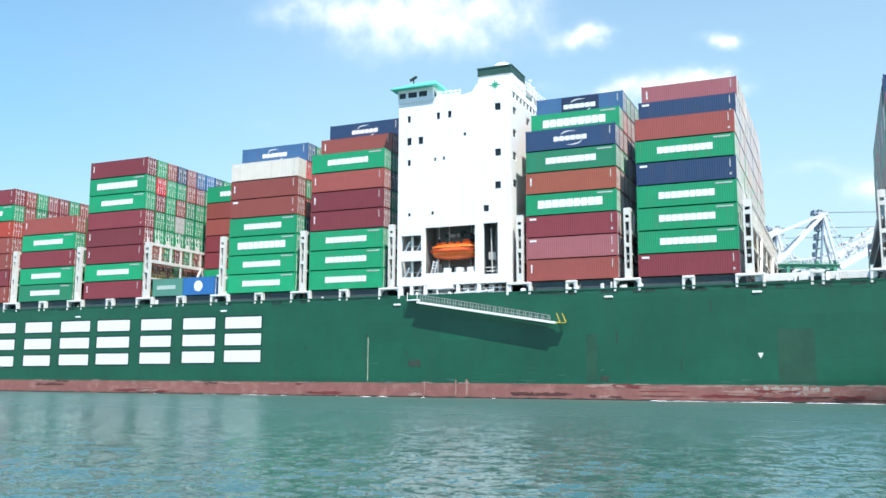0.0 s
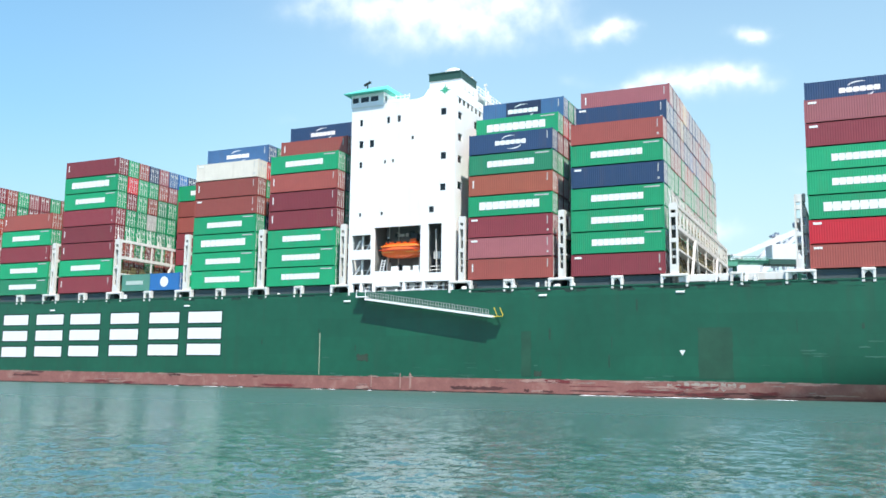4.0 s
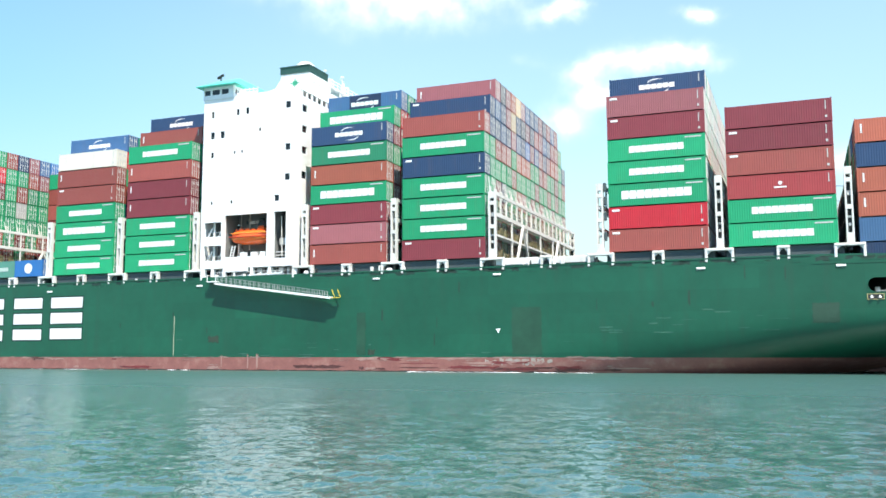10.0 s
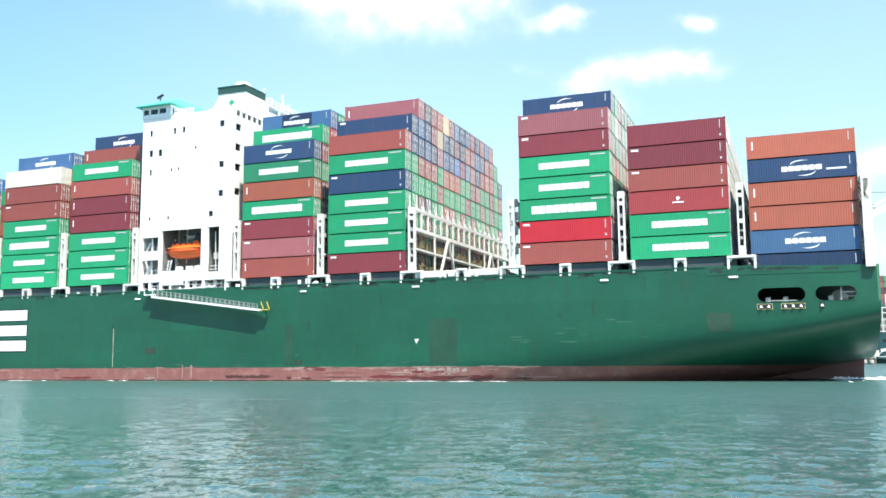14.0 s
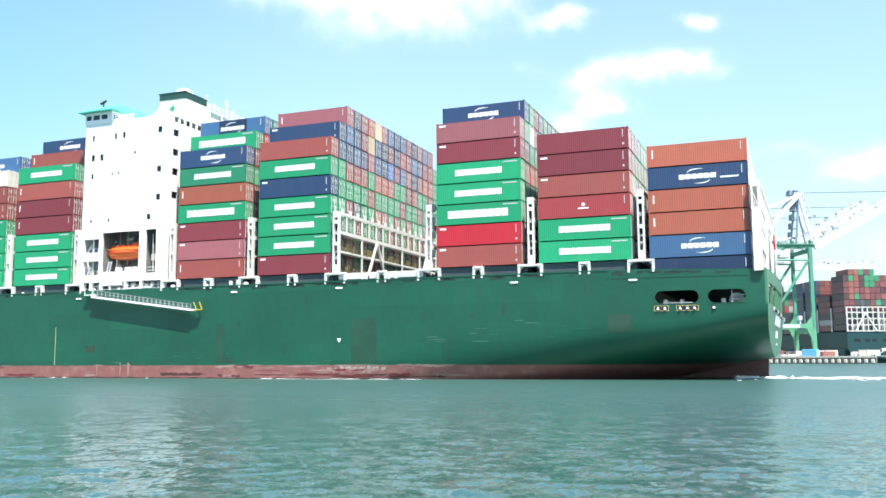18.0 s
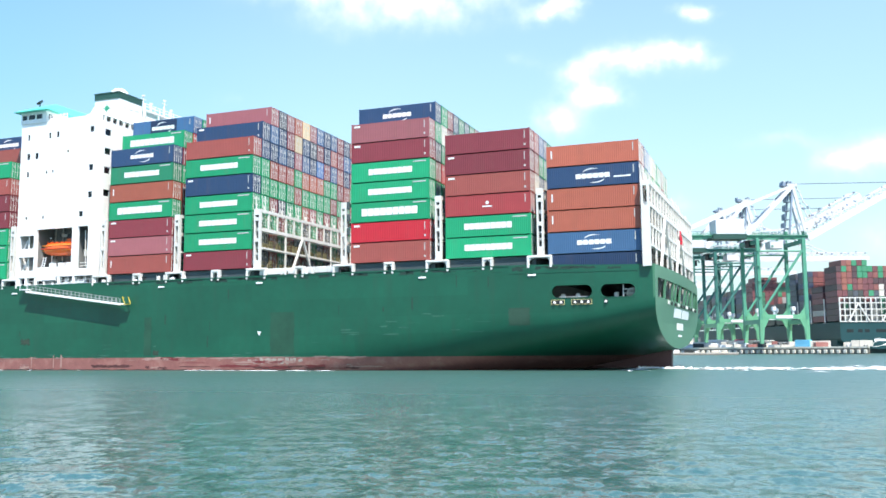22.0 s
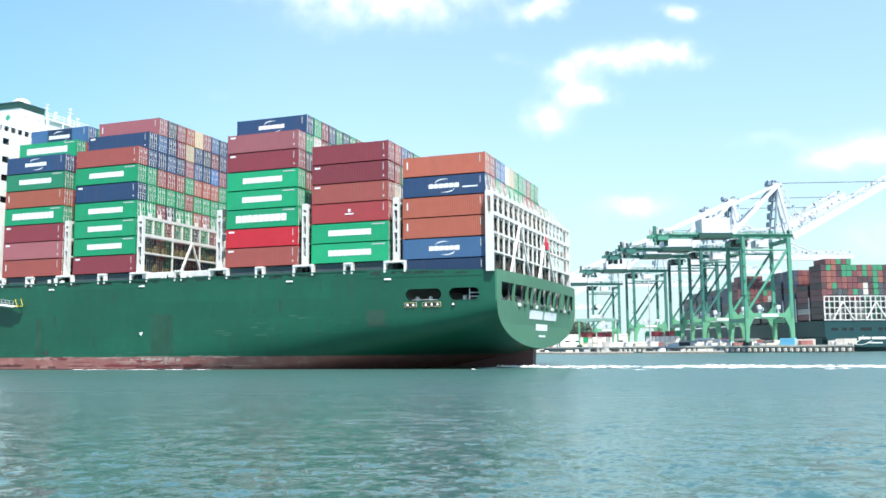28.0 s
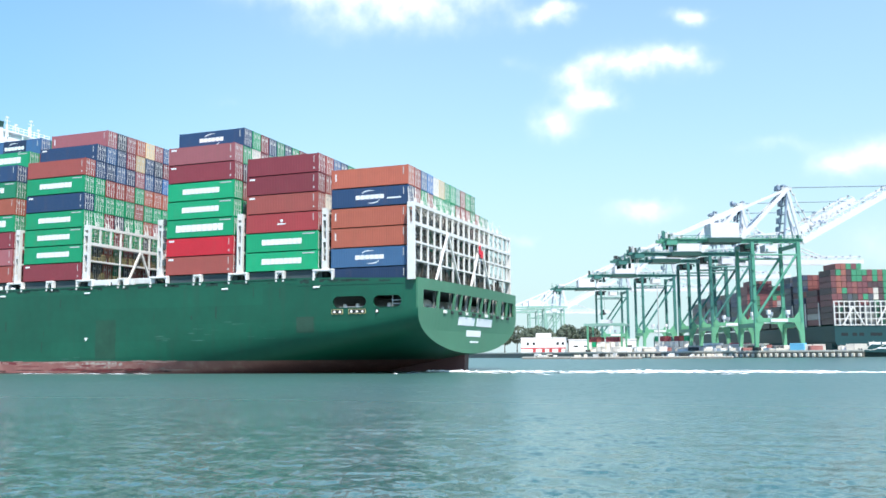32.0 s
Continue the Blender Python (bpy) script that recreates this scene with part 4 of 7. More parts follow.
def container(x, y, z, code, marks=(), full=True, length=LONG, label=""):
    c = COLOURS[code]
    j = random.uniform(0.86, 1.14)
    c = tuple(v * j for v in c)
    side = "with white name bars" if "word" in marks or "large_word" in marks else "with white emblem bars" if "emblem" in marks else "with locked end doors"
    ob = thing("shipping_container", label or f"{WORDS[code]} ribbed steel container {side} on the ship", "container",
               (x + random.uniform(-0.03, 0.03), y, z), group="freight containers on the ship", afloat=True)
    kit = MESHES[length]
    names = [("frame", 0), ("side_panel", 0), ("roof", 0), ("end_panel", 0), ("core", 0)] if full else []
    if not full:
        part("body", BODY, ob, colour=c)
    for name, dy in names:
        part("inner_wall" if name == "core" else name, kit[name], ob, colour=c)
    h = (WIDE - 0.32) / 2
    for k in range(2):
        door = part("door", kit["plain_door"] if full else kit["door"], ob, colour=c, at=(0, 0.16 + k * h, 0))
        for y in (0.26, h - 0.26) if full else ():
            part("locking_bar", kit["locking_bar"], door, at=(0, y, 0))
    for m in marks:
        part("marking", MARKS[m], ob, "white painted bars")
    return ob


def inner(bay, x, y, z, code):
    """A container that only its neighbours and the sky see: kept in one joined mesh a bay."""
    INNER.setdefault((bay, code), []).append((x, y, z))


POOL = "MMMBBBOPGGGGGDNNLKSRTW"
REDS = "MMGBBMPGGMMBG"
W1, W2, EM = ("word", "code_row"), ("large_word", "code_row"), ("emblem", "stroke_over", "stroke_under", "code")
UP, CO, NO, BA = ("upright", "code"), ("corner", "code", "plate"), ("code", "plate"), ("badge", "badge_word", "code")
EM2, EP = EM + ("side_word",), ("panel",) + EM
# each bay: the aft end of its boxes, base height, outer row from below (colour, marking, rows set inboard), and heights of the rows further in
BAYS = [
    (29.1, 12.33, [("X", NO, 0), ("J", EM, 0), ("O", UP, 0), ("O", UP, 0), ("N", EM2, 0), ("O", UP, 0)], [6] * 12 + [5] * 3 + [1] * 3, True),
    (14.6, BASE, [("G", W1, 0), ("G", W1, 0), ("C", BA, 0), ("B", CO, 0), ("M", CO, 0), ("M", NO, 0)], [6] * 18, False),
    (0.0, BASE, [("B", CO, 0), ("R", CO, 0), ("G", W2, 0), ("G", W1, 0), ("G", W1, 0), ("M", CO, 0), ("P", CO, 0), ("N", EM, 1)], [8] * 17 + [7], False),
    (-29.0, BASE, [("M", CO, 0), ("G", W1, 0), ("G", W1, 0), ("G", W1, 0), ("N", CO, 0), ("G", W1, 0), ("B", NO, 0), ("N", CO, 1), ("P", UP, 2)], [9] * 16 + [8, 7], True),
    (-43.75, BASE, [("B", UP, 0), ("P", CO, 0), ("M", CO, 0), ("G", W2, 0), ("O", UP, 0), ("D", W1, 0), ("N", EM, 0), ("G", W2, 1), ("L", EP, 2)], [9] * 16 + [8, 7], False),
    (-77.5, BASE, [("G", W1, 0), ("G", W1, 0), ("G", W1, 0), ("M", UP, 0), ("M", UP, 0), ("B", UP, 0), ("G", W1, 0), ("B", UP, 1), ("N", EM, 2)], [9] * 16 + [8, 7], False),
    (-92.2, BASE, [("G", W1, 0), ("G", W1, 0), ("G", W2, 0), ("G", W1, 0), ("B", CO, 0), ("B", UP, 0), ("W", CO, 0), ("L", EM, 1)], [8] * 17 + [7], False),
    (-121.6, BASE, [("M", UP, 0), ("G", W1, 0), ("M", UP, 0), ("M", UP, 0), ("M", NO, 0), ("G", W1, 0), ("G", W2, 0), ("M", UP, 0)], [8] * 18, True),
    (-136.6, BASE, [("D", W1, 0), ("G", W1, 0), ("M", NO, 0), ("G", W1, 0), ("B", UP, 0)], [5] * 18, False),
    (-151.6, BASE, [("B", CO, 0), ("M", BA, 0), ("B", CO, 0), ("B", NO, 0), ("V", CO, 0), ("G", W1, 0), ("M", CO, 0)], [7] * 18, False),
    (-166.3, BASE, [("L", EM, 0), ("O", NO, 0), ("N", EM, 0), ("N", EM, 0), ("N", NO, 0), ("K", NO, 0)], [6] * 18, False),
    (-181.0, BASE, [("N", NO, 0), ("M", NO, 0), ("G", W1, 0), ("B", NO, 0), ("M", NO, 0)], [5] * 18, False),
]
# end faces seen over the empty bays, rows from the near side, tiers from above
# low tiers behind the lashing frames get darker codes for their shade
FACES = {
    -29.0: ["..BKPOYPLNLMNBLMNB", ".NLNMYNKMNBMLNMBGO", "ONNLNPLNUMLBNMOBGN", "GGBBBGOOOGGMBGGMGB", "NGGGGBGGGGMGGBGMGG", "GGMKGGOPGMGBGGMGGM", "GDGMDGKGMKDBDMKGBD", "GKBDMKBDKMDKBDKMKD", "MKBDKBMKDKMBKDKBKM"],
    29.1: ["OBLUWYGGTBGD......", "NBGBGGGGBBBGBGT...", "OHHKHQHHKHHQHKHHKH", "OHQDHKHQHDHHQHKHDH", "JKHQHHDKHQHDHHKHQH", "NHKHQHKDHHQHKHHQHK"],
    -121.6: ["MGBNPLUNGDGBMGBGMB", "GRGGBPGBGGMBGGBGMB", "GMGBDGGMBGGMBGGBMG", "MGGSGGDGBMGGBGMGBG", "MGGGDGGGBMGGBGMGBG", "MBGMGBGMBMGGBGMGBG", "GBMGBMGBGMGGBGMGBG", "MGBGMGBGMGGBGMGBGM"],
}


def load_cargo():
    for aft, base, outer, heights, seen in BAYS:
        x = aft - LONG
        done = set()
        for tier, (code, marks, row) in enumerate(outer):
            container(x, row * ROW, base + tier * TIER, code, marks)
            done.add((row, tier))
        faces = FACES.get(aft)
        for row, high in enumerate(heights):
            for tier in range(high):
                first = next((r for k, (_, _, r) in enumerate(outer) if k == tier), 0)
                if (row, tier) in done or row < first:
                    continue
                z = base + tier * TIER
                if faces:
                    code = faces[len(faces) - 1 - tier][row]
                    if code == ".":
                        continue
                    shown = {-29.0: tier > 2, 29.1: tier > 3, -121.6: row < 7}[aft]
                    if shown:
                        container(x, row * ROW, z, code, full=False)
                    else:
                        inner(aft, x, row * ROW, z, code)
                elif tier == high - 1 and row < 3:
                    container(x, row * ROW, z, random.choice(REDS if aft < -130 else POOL), full=False)
                else:
                    inner(aft, x, row * ROW, z, random.choice(REDS if aft < -130 else POOL))
    # the low bay: two short boxes at the side, a full stack further in
    container(-119.1, 0, BASE, "T", ("short_word",), length=6.058, label="grey-green short freight container with a faded bar")
    container(-112.95, 0, BASE, "U", ("short_badge",), length=6.058, label="bright blue short freight container with a round white badge")
    for row in range(5, 18):
        for tier, code in enumerate("GGMMBBGN"[:7]):
            if row < 6:
                container(-119.1, row * ROW, BASE + tier * TIER, code, W1 if code == "G" and row == 5 else (), full=False)
            else:
                inner(-107.0, -119.1, row * ROW, BASE + tier * TIER, random.choice(POOL))
    bays = {}
    for (aft, code), places in INNER.items():
        bays.setdefault(aft, []).append((code, places))
    for aft, groups in bays.items():
        root = thing("container_stack", "densely stacked freight containers of mixed colours in the inner rows", "containers", kind="stuff", afloat=True)
        for code, places in groups:
            s = Shape()
            for x, y, z in places:
                s.slot = 0
                e = x + LONG
                s.box(x, e - 0.06, y, y + WIDE, z, z + TALL)
                for a, b, c, d in ((0, 0.14, 0, TALL), (WIDE - 0.14, WIDE, 0, TALL), (0.14, WIDE - 0.14, 0, 0.18), (0.14, WIDE - 0.14, TALL - 0.12, TALL)):
                    s.box(e - 0.06, e, y + a, y + b, z + c, z + d)
                s.slot = 1
                for k in (0.42, 0.95, 1.48, 2.0):
                    s.box(e - 0.05, e + 0.02, y + k - 0.03, y + k + 0.03, z + 0.1, z + 2.8)
                s.slot = 2
                for k in (0.6, 1.7):
                    s.box(e - 0.05, e - 0.03, y + k - 0.3, y + k + 0.25, z + 1.95, z + 2.3)
            part("cargo_block", s.mesh("cargo_block", BOX, ZINC, CODE), root, colour=COLOURS[code])


load_cargo()

# ---- lashing bridges, brackets, hatch sides ----
FOOT_Z, TOWER_TOP = 15.2, 24.2


OPEN_GAPS = (-27.9, -120.4)
CLEAR_GAP = -13.3
ROD = material("worn_yellow_zinc", (0.22, 0.19, 0.1), 0.6, metal=0.2, vary=0.3, scale=2.0)


def lashings(ob, face, front, low, top=TOWER_TOP, gear=ROD):
    """Rods and turnbuckles that tie the end doors to the bridge, row by row, and gear stowed on its walkways."""
    rng = random.Random(17)
    for k in range(17):
        y = k * ROW
        for a, b in ((0.15, 0.75), (2.3, 1.7)):
            s = Shape()
            s.bar((face + 0.3, y + a, top - 0.3), (face, y + b * 0.5 + a * 0.5, top + rng.uniform(1.5, 2.6)), 0.07)
            s.bar((face + 0.3, y + a, top - 0.4), (face + 0.25, y + a * 0.9 + b * 0.1, top + 0.8), 0.15)
            part("lashing_rod", s.mesh("lashing_rod", CREAM), ob)
        s = Shape()
        for z0, z1 in ((low, 18.2), (18.46, 20.9), (21.4, 23.7)):
            h = z1 - z0
            s.bar((front - 0.5, y + 0.2, z0), (face, y + 2.2, z1), 0.07)
            s.bar((front - 0.5, y + 2.2, z0), (face, y + 0.2, z1), 0.07)
            if z0 < 21:
                for q in range(3):
                    w = rng.uniform(0.2, 0.6)
                    u = y + rng.uniform(0.1, 1.7)
                    s.box(front - 0.6, front - 0.3, u, u + w, z0, z0 + h * rng.uniform(0.15, 0.5))
                s.box(front - 0.26, front - 0.2, y + 0.1, y + 2.4, z0 + 1.0, z0 + 1.07)
                s.box(front - 0.26, front - 0.2, y + 0.1, y + 2.4, z0 + 0.5, z0 + 0.56)
        part("lashing_gear", s.mesh("lashing_gear", gear), ob, "worn lashing rods and stowed gear")["kind"] = "stuff"


def lashing_bridge(x, low=FOOT_Z, wide=1.1):
    ob = thing("lashing_bridge", "white steel lashing bridge between container bays", "lashing bridge", group="lashing bridges", afloat=True)
    x0, x1 = x - wide / 2, x + wide / 2
    for y0, y1 in ((-0.25, 0.4), (45.1, 45.75)):
        t = Shape()
        for a in (x0, x1 - 0.2):
            t.box(a, a + 0.2, y0, y1, low, TOWER_TOP)
        for z, h in ((low, 1.2), (low + 4.0, 0.5), (low + 7.2, 0.5), (TOWER_TOP - 0.9, 0.9)):
            t.box(x0 + 0.2, x1 - 0.2, y0, y1 - 0.1, z, z + h)
        tower = part("tower", t.mesh("tower", CREAM), ob, "white tower with long slots")
        if x != CLEAR_GAP:
            # dark sheet stands for the shaded gap seen through the slots
            t = Shape()
            t.box(x0 + 0.2, x1 - 0.2, y1 - 0.08, y1 - 0.02, low, TOWER_TOP)
            part("web_plate", t.mesh("web_plate", DARK), tower, "dark sheet for the shade behind the slots")
        else:
            # plain dark blocks fill the gap beside this tower
            for z in (low + 1.6, low + 4.2, low + 6.2, low + 8.0):
                t = Shape()
                t.soft_box(x1 + 0.02, x1 + 0.4, y0 + 0.1, y0 + 0.6, z, z + 1.1, 0.08)
                part("reel_box", t.mesh("reel_box", DECK), tower, "dark block beside the tower")
        for z in (low + 2.0, low + 5.6, low + 8.2):
            t = Shape()
            t.soft_box(x0 + 0.28, x1 - 0.28, y0 + 0.2, y0 + 0.5, z, z + 0.35, 0.05)
            part("lamp_box", t.mesh("lamp_box", GALV), tower)
    for k in range(1, 18):
        p = Shape()
        y = k * ROW - 0.04
        bottom = low if k % 3 == 0 else 21.2
        p.box(x1 - 0.22, x1, y - 0.11, y + 0.11, bottom, TOWER_TOP)
        part("post", p.mesh("post", CREAM), ob)
    for z, h in ((20.9, 0.5), (18.2, 0.26), (23.75, 0.42)):
        p = Shape()
        p.box(x0 if z < 23 else x1 - 0.3, x1 + 0.01, 0.3, 45.2, z, z + h)
        part("platform", p.mesh("platform", CREAM), ob)
    for a, b in ((9.3, 12.6), (15.8, 12.6), (30.0, 33.2), (36.4, 33.2)):
        p = Shape()
        p.bar((x1 + 0.05, a, low), (x1 + 0.05, b, 21.0), 0.32)
        part("brace", p.mesh("brace", CREAM), ob)
    for k in range(18):
        p = Shape()
        for dz in (0.45, 0.9):
            p.box(x1 - 0.04, x1, k * ROW + 0.1, k * ROW + 2.3, 21.35 + dz, 21.39 + dz)
        part("railing", p.mesh("railing", CREAM), ob)
    if x in OPEN_GAPS:
        lashings(ob, x0 - 0.12, x1, low)
    return ob


GAPS = [15.75, 1.22, -13.3, -27.9, -42.6, -57.0, -76.2, -90.95, -105.6, -120.4, -135.3, -150.2, -165.0, -179.8]
for gap_x in GAPS:
    plain = gap_x not in OPEN_GAPS and gap_x != CLEAR_GAP
    lashing_bridge(gap_x + (0.15 if plain else 0.0), wide=1.0 if gap_x in OPEN_GAPS else 0.86)


def bracket(x, wide, low=13.9, high=15.2):
    ob = thing("deck_bracket", "white steel bracket that carries container corners at the deck edge", "bracket", group="deck brackets", afloat=True)
    s = Shape()
    s.soft_box(x - wide / 2, x + wide / 2, -0.45, 0.35, high - 0.32, high, 0.05)
    for a in (x - wide / 2, x + wide / 2 - 0.32):
        s.soft_box(a, a + 0.32, -0.42, 0.3, low - 0.35, high - 0.3, 0.04)
    for d in (-1, 1):
        a = x + d * (wide / 2 - 0.32)
        s.slab([(a, high - 0.33), (a, high - 0.75), (a - d * 0.4, high - 0.33)], "y", -0.3, 0.2)
    part("bracket_frame", s.mesh("bracket_frame", CREAM), ob)


for gap_x in GAPS:
    bracket(gap_x, 3.4)
for aft in [b[0] for b in BAYS[1:]] + [-14.4, -107.0]:
    bracket(aft - LONG / 2, 1.5)

for x0, x1 in ((2.0, 15.2), (-12.6, 0.7), (-41.9, -28.5), (-56.4, -43.2), (-90.3, -76.8), (-104.9, -91.5), (-119.7, -106.2), (-134.6, -121.0), (-149.5, -136.0), (-164.3, -151.0), (-179.0, -165.7), (-194.0, -180.4), (-27.2, -14.0)):
    s = Shape()
    s.soft_box(x0, x1, 0.35, 45.4, 13.6, 15.245 if x0 != -27.2 else 14.6, 0.06)
    thing("hatch_cover", "dark painted steel hatch cover on a coaming", "hatch cover", group="hatch covers", data=s.mesh("hatch_cover", DECK), afloat=True)

def hatch_beams():
    for x0, x1 in ((-27.4, -21.4), (-19.6, -14.2)):
        s = Shape()
        s.soft_box(x0, x1, -0.1, 0.4, 14.15, 15.05, 0.05)
        thing("coaming_beam", "white steel beam at the edge of an empty hatch", "beam", group="coaming beams", data=s.mesh("coaming_beam", CREAM), afloat=True)


hatch_beams()


# ---- deckhouse ----
HOUSE_FORE, HOUSE_AFT, HOUSE_NEAR = -75.0, -58.0, -0.3


def wall_with_holes(s, holes, u0, u1, z0, z1, place):
    """A wall from u0 to u1 and z0 to z1 with rectangular holes, as upright strips; place(u0, u1, z0, z1) adds one block."""
    cuts = sorted({u0, u1, *[h[0] for h in holes], *[h[1] for h in holes]})
    for a, b in zip(cuts, cuts[1:]):
        mid = (a + b) / 2
        gaps = sorted((h[2], h[3]) for h in holes if h[0] < mid < h[1])
        z = z0
        for g0, g1 in gaps:
            if g0 > z:
                place(a, b, z, g0)
            z = g1
        if z < z1:
            place(a, b, z, z1)


def deckhouse():
    ob = thing("deckhouse", "tall white deckhouse with bridge wing, funnel and lifeboat bay", "deckhouse", afloat=True)
    holes = [(-70.7, -63.2, 16.5, 23.35), (-62.0, -59.9, 16.5, 23.45), (-74.4, -71.3, 20.2, 22.4), (-74.4, -71.2, 16.5, 18.8)]
    small = [(-73.37, 39.3, .5, 1.0), (-68.78, 39.3, .5, 1.0), (-67.04, 39.35, .55, 1.0), (-73.3, 36.0, .7, 1.1), (-71.5, 36.0, .75, 1.1), (-64.75, 36.25, .4, .5),
             (-73.3, 32.9, .5, .9), (-69.24, 33.05, .35, .5), (-67.9, 33.1, .35, .5), (-59.85, 39.6, .85, 1.0), (-59.82, 33.15, .85, 1.0), (-59.84, 28.6, .85, 1.0), (-61.57, 25.5, .8, .9),
             (-73.2, 25.4, .4, .5), (-69.6, 25.4, .4, .5)]
    s = Shape()
    windows = [(x - w / 2, x + w / 2, z - h / 2, z + h / 2) for x, z, w, h in small]
    wall_with_holes(s, holes + windows, HOUSE_FORE, HOUSE_AFT, 15.5, 41.95, lambda a, b, c, d: s.box(a, b, HOUSE_NEAR, HOUSE_NEAR + 0.4, c, d))
    part("side_wall", s.mesh("side_wall", WHITE), ob, "white painted steel side wall")
    for a, b, c, d in windows:
        g = Shape()
        g.box(a - 0.02, b + 0.02, HOUSE_NEAR + 0.15, HOUSE_NEAR + 0.2, c - 0.02, d + 0.02)
        part("window", g.mesh("window", GLASS), ob, "small dark window")
    a = Shape()
    aft = [(k * 5.8 + 0.75, k * 5.8 + 2.2, z - 0.55, z + 0.55) for k in range(8) for z in (29.0, 32.8, 36.0, 39.2)]
    wall_with_holes(a, aft, 0.1, 45.7, 15.5, 41.0, lambda p, q, c, d: a.box(HOUSE_AFT - 0.4, HOUSE_AFT, p, q, c, d))
    part("aft_wall", a.mesh("aft_wall", WHITE), ob, "white painted aft wall")
    for p, q, c, d in aft:
        g = Shape()
        g.box(HOUSE_AFT - 0.25, HOUSE_AFT - 0.2, p - 0.02, q + 0.02, c - 0.02, d + 0.02)
        part("window", g.mesh("window", GLASS), ob, "small dark window")
    b = Shape()
    b.box(HOUSE_FORE, HOUSE_FORE + 0.4, 0.1, 45.7, 15.5, 42.0)
    b.box(HOUSE_FORE + 0.4, HOUSE_AFT - 0.4, 45.3, 45.7, 15.5, 42.0)
    b.box(HOUSE_FORE, -60.4, 0.1, 45.3, 41.9, 42.1)
    b.box(HOUSE_FORE, HOUSE_AFT, HOUSE_NEAR, 45.7, 15.3, 15.5)
    part("house_shell", b.mesh("house_shell", WHITE), ob)
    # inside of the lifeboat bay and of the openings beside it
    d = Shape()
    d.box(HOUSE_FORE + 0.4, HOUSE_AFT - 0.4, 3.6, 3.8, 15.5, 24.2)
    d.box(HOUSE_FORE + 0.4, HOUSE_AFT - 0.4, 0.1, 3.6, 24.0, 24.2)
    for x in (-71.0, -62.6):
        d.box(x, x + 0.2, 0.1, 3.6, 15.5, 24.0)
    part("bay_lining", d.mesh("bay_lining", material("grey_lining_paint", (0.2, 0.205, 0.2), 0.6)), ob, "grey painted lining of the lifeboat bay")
    rng = random.Random(41)
    for k in range(26):
        f = Shape()
        x, w = rng.uniform(-70.4, -60.4), rng.uniform(0.25, 1.2)
        z = rng.choice((16.5, 16.5, 16.5, 19.5, 21.0, 22.4))
        y = rng.uniform(1.8, 3.0) if z < 17 else 3.2
        if -63.4 < x < -62.1 or -63.4 < x + w < -62.1:
            continue
        f.soft_box(x, x + w, y, 3.6, z, z + rng.uniform(0.4, 1.4 if z > 17 else 2.2), 0.05)
        part("bay_gear", f.mesh("bay_gear", rng.choice((WHITE, GALV, CREAM, DECK))), ob)
    for x in (-70.2, -68.6, -65.2, -63.5, -61.5, -60.3):
        f = Shape()
        f.tube((x, 3.4, 15.6), (x, 3.4, 24.0), 0.1, 6)
        part("pipe", f.mesh("pipe", CREAM), ob)
    # legs and fittings under the house
    for x in (-74.6, -73.0, -70.9, -66.0, -62.9, -58.5):
        f = Shape()
        f.soft_box(x, x + 0.45, -0.28, 0.4, 13.7, 15.3, 0.05)
        part("support", f.mesh("support", WHITE), ob)
    f = Shape()
    f.box(-70.3, -66.4, -0.34, 0.2, 14.75, 15.5)
    part("apron", f.mesh("apron", WHITE), ob)
    # backing wall whose dark grey holds the shade under the house
    f = Shape()
    f.box(HOUSE_FORE + 0.5, HOUSE_AFT - 0.5, 1.6, 1.8, 13.6, 15.3)
    part("lower_wall", f.mesh("lower_wall", material("shade_grey_wall_paint", (0.12, 0.125, 0.125), 0.6)), ob)
    pale = material("pale_grey_panel_paint", (0.5, 0.51, 0.51), 0.6, vary=0.1, scale=0.8)
    for x, w in ((-72.2, 0.5), (-70.0, 2.9), (-65.4, 0.9), (-63.7, 1.3), (-61.6, 0.8), (-60.2, 0.4)):
        f = Shape()
        f.soft_box(x, x + w, 0.7, 1.5, 13.6, 15.25, 0.06)
        part("locker", f.mesh("locker", pale), ob, "pale grey locker under the house")
    f = Shape()
    for x in (-66.0, -64.7, -63.4, -62.1, -61.0):
        f.bar((x, -0.2, 13.7), (x + 0.5, -0.1, 14.5), 0.16)
    f.bar((-66.2, -0.2, 14.1), (-60.6, -0.2, 14.3), 0.2)
    part("davit_gear", f.mesh("davit_gear", WHITE), ob)
    gear = random.Random(77)
    for k in range(8):
        f = Shape()
        x = -72.4 + k * 1.9 + gear.uniform(-0.5, 0.5)
        f.soft_box(x, x + gear.uniform(0.14, 0.35), -0.3, 0.1, 13.75, 13.75 + gear.uniform(0.4, 1.3), 0.04)
        part("deck_edge_fitting", f.mesh("deck_edge_fitting", gear.choice((WHITE, WHITE, CREAM, GALV, DARK))), ob)
    for z in (14.1, 14.65):
        f = Shape()
        f.bar((-72.6, -0.2, z), (-58.6, -0.2, z), 0.05)
        part("deck_rail", f.mesh("deck_rail", WHITE), ob)
    f = Shape()
    f.soft_box(-73.0, -71.2, -1.3, -0.36, 13.15, 13.3, 0.05)
    part("ladder_platform", f.mesh("ladder_platform", WHITE), ob, "white platform at the ladder's head")
    for x in (-72.9, -71.4):
        f = Shape()
        f.bar((x, -1.2, 13.2), (x, -1.2, 14.3), 0.07)
        f.bar((x, -1.2, 14.2), (x, -0.4, 14.2), 0.06)
        part("platform_post", f.mesh("platform_post", WHITE), ob)
    f = Shape()
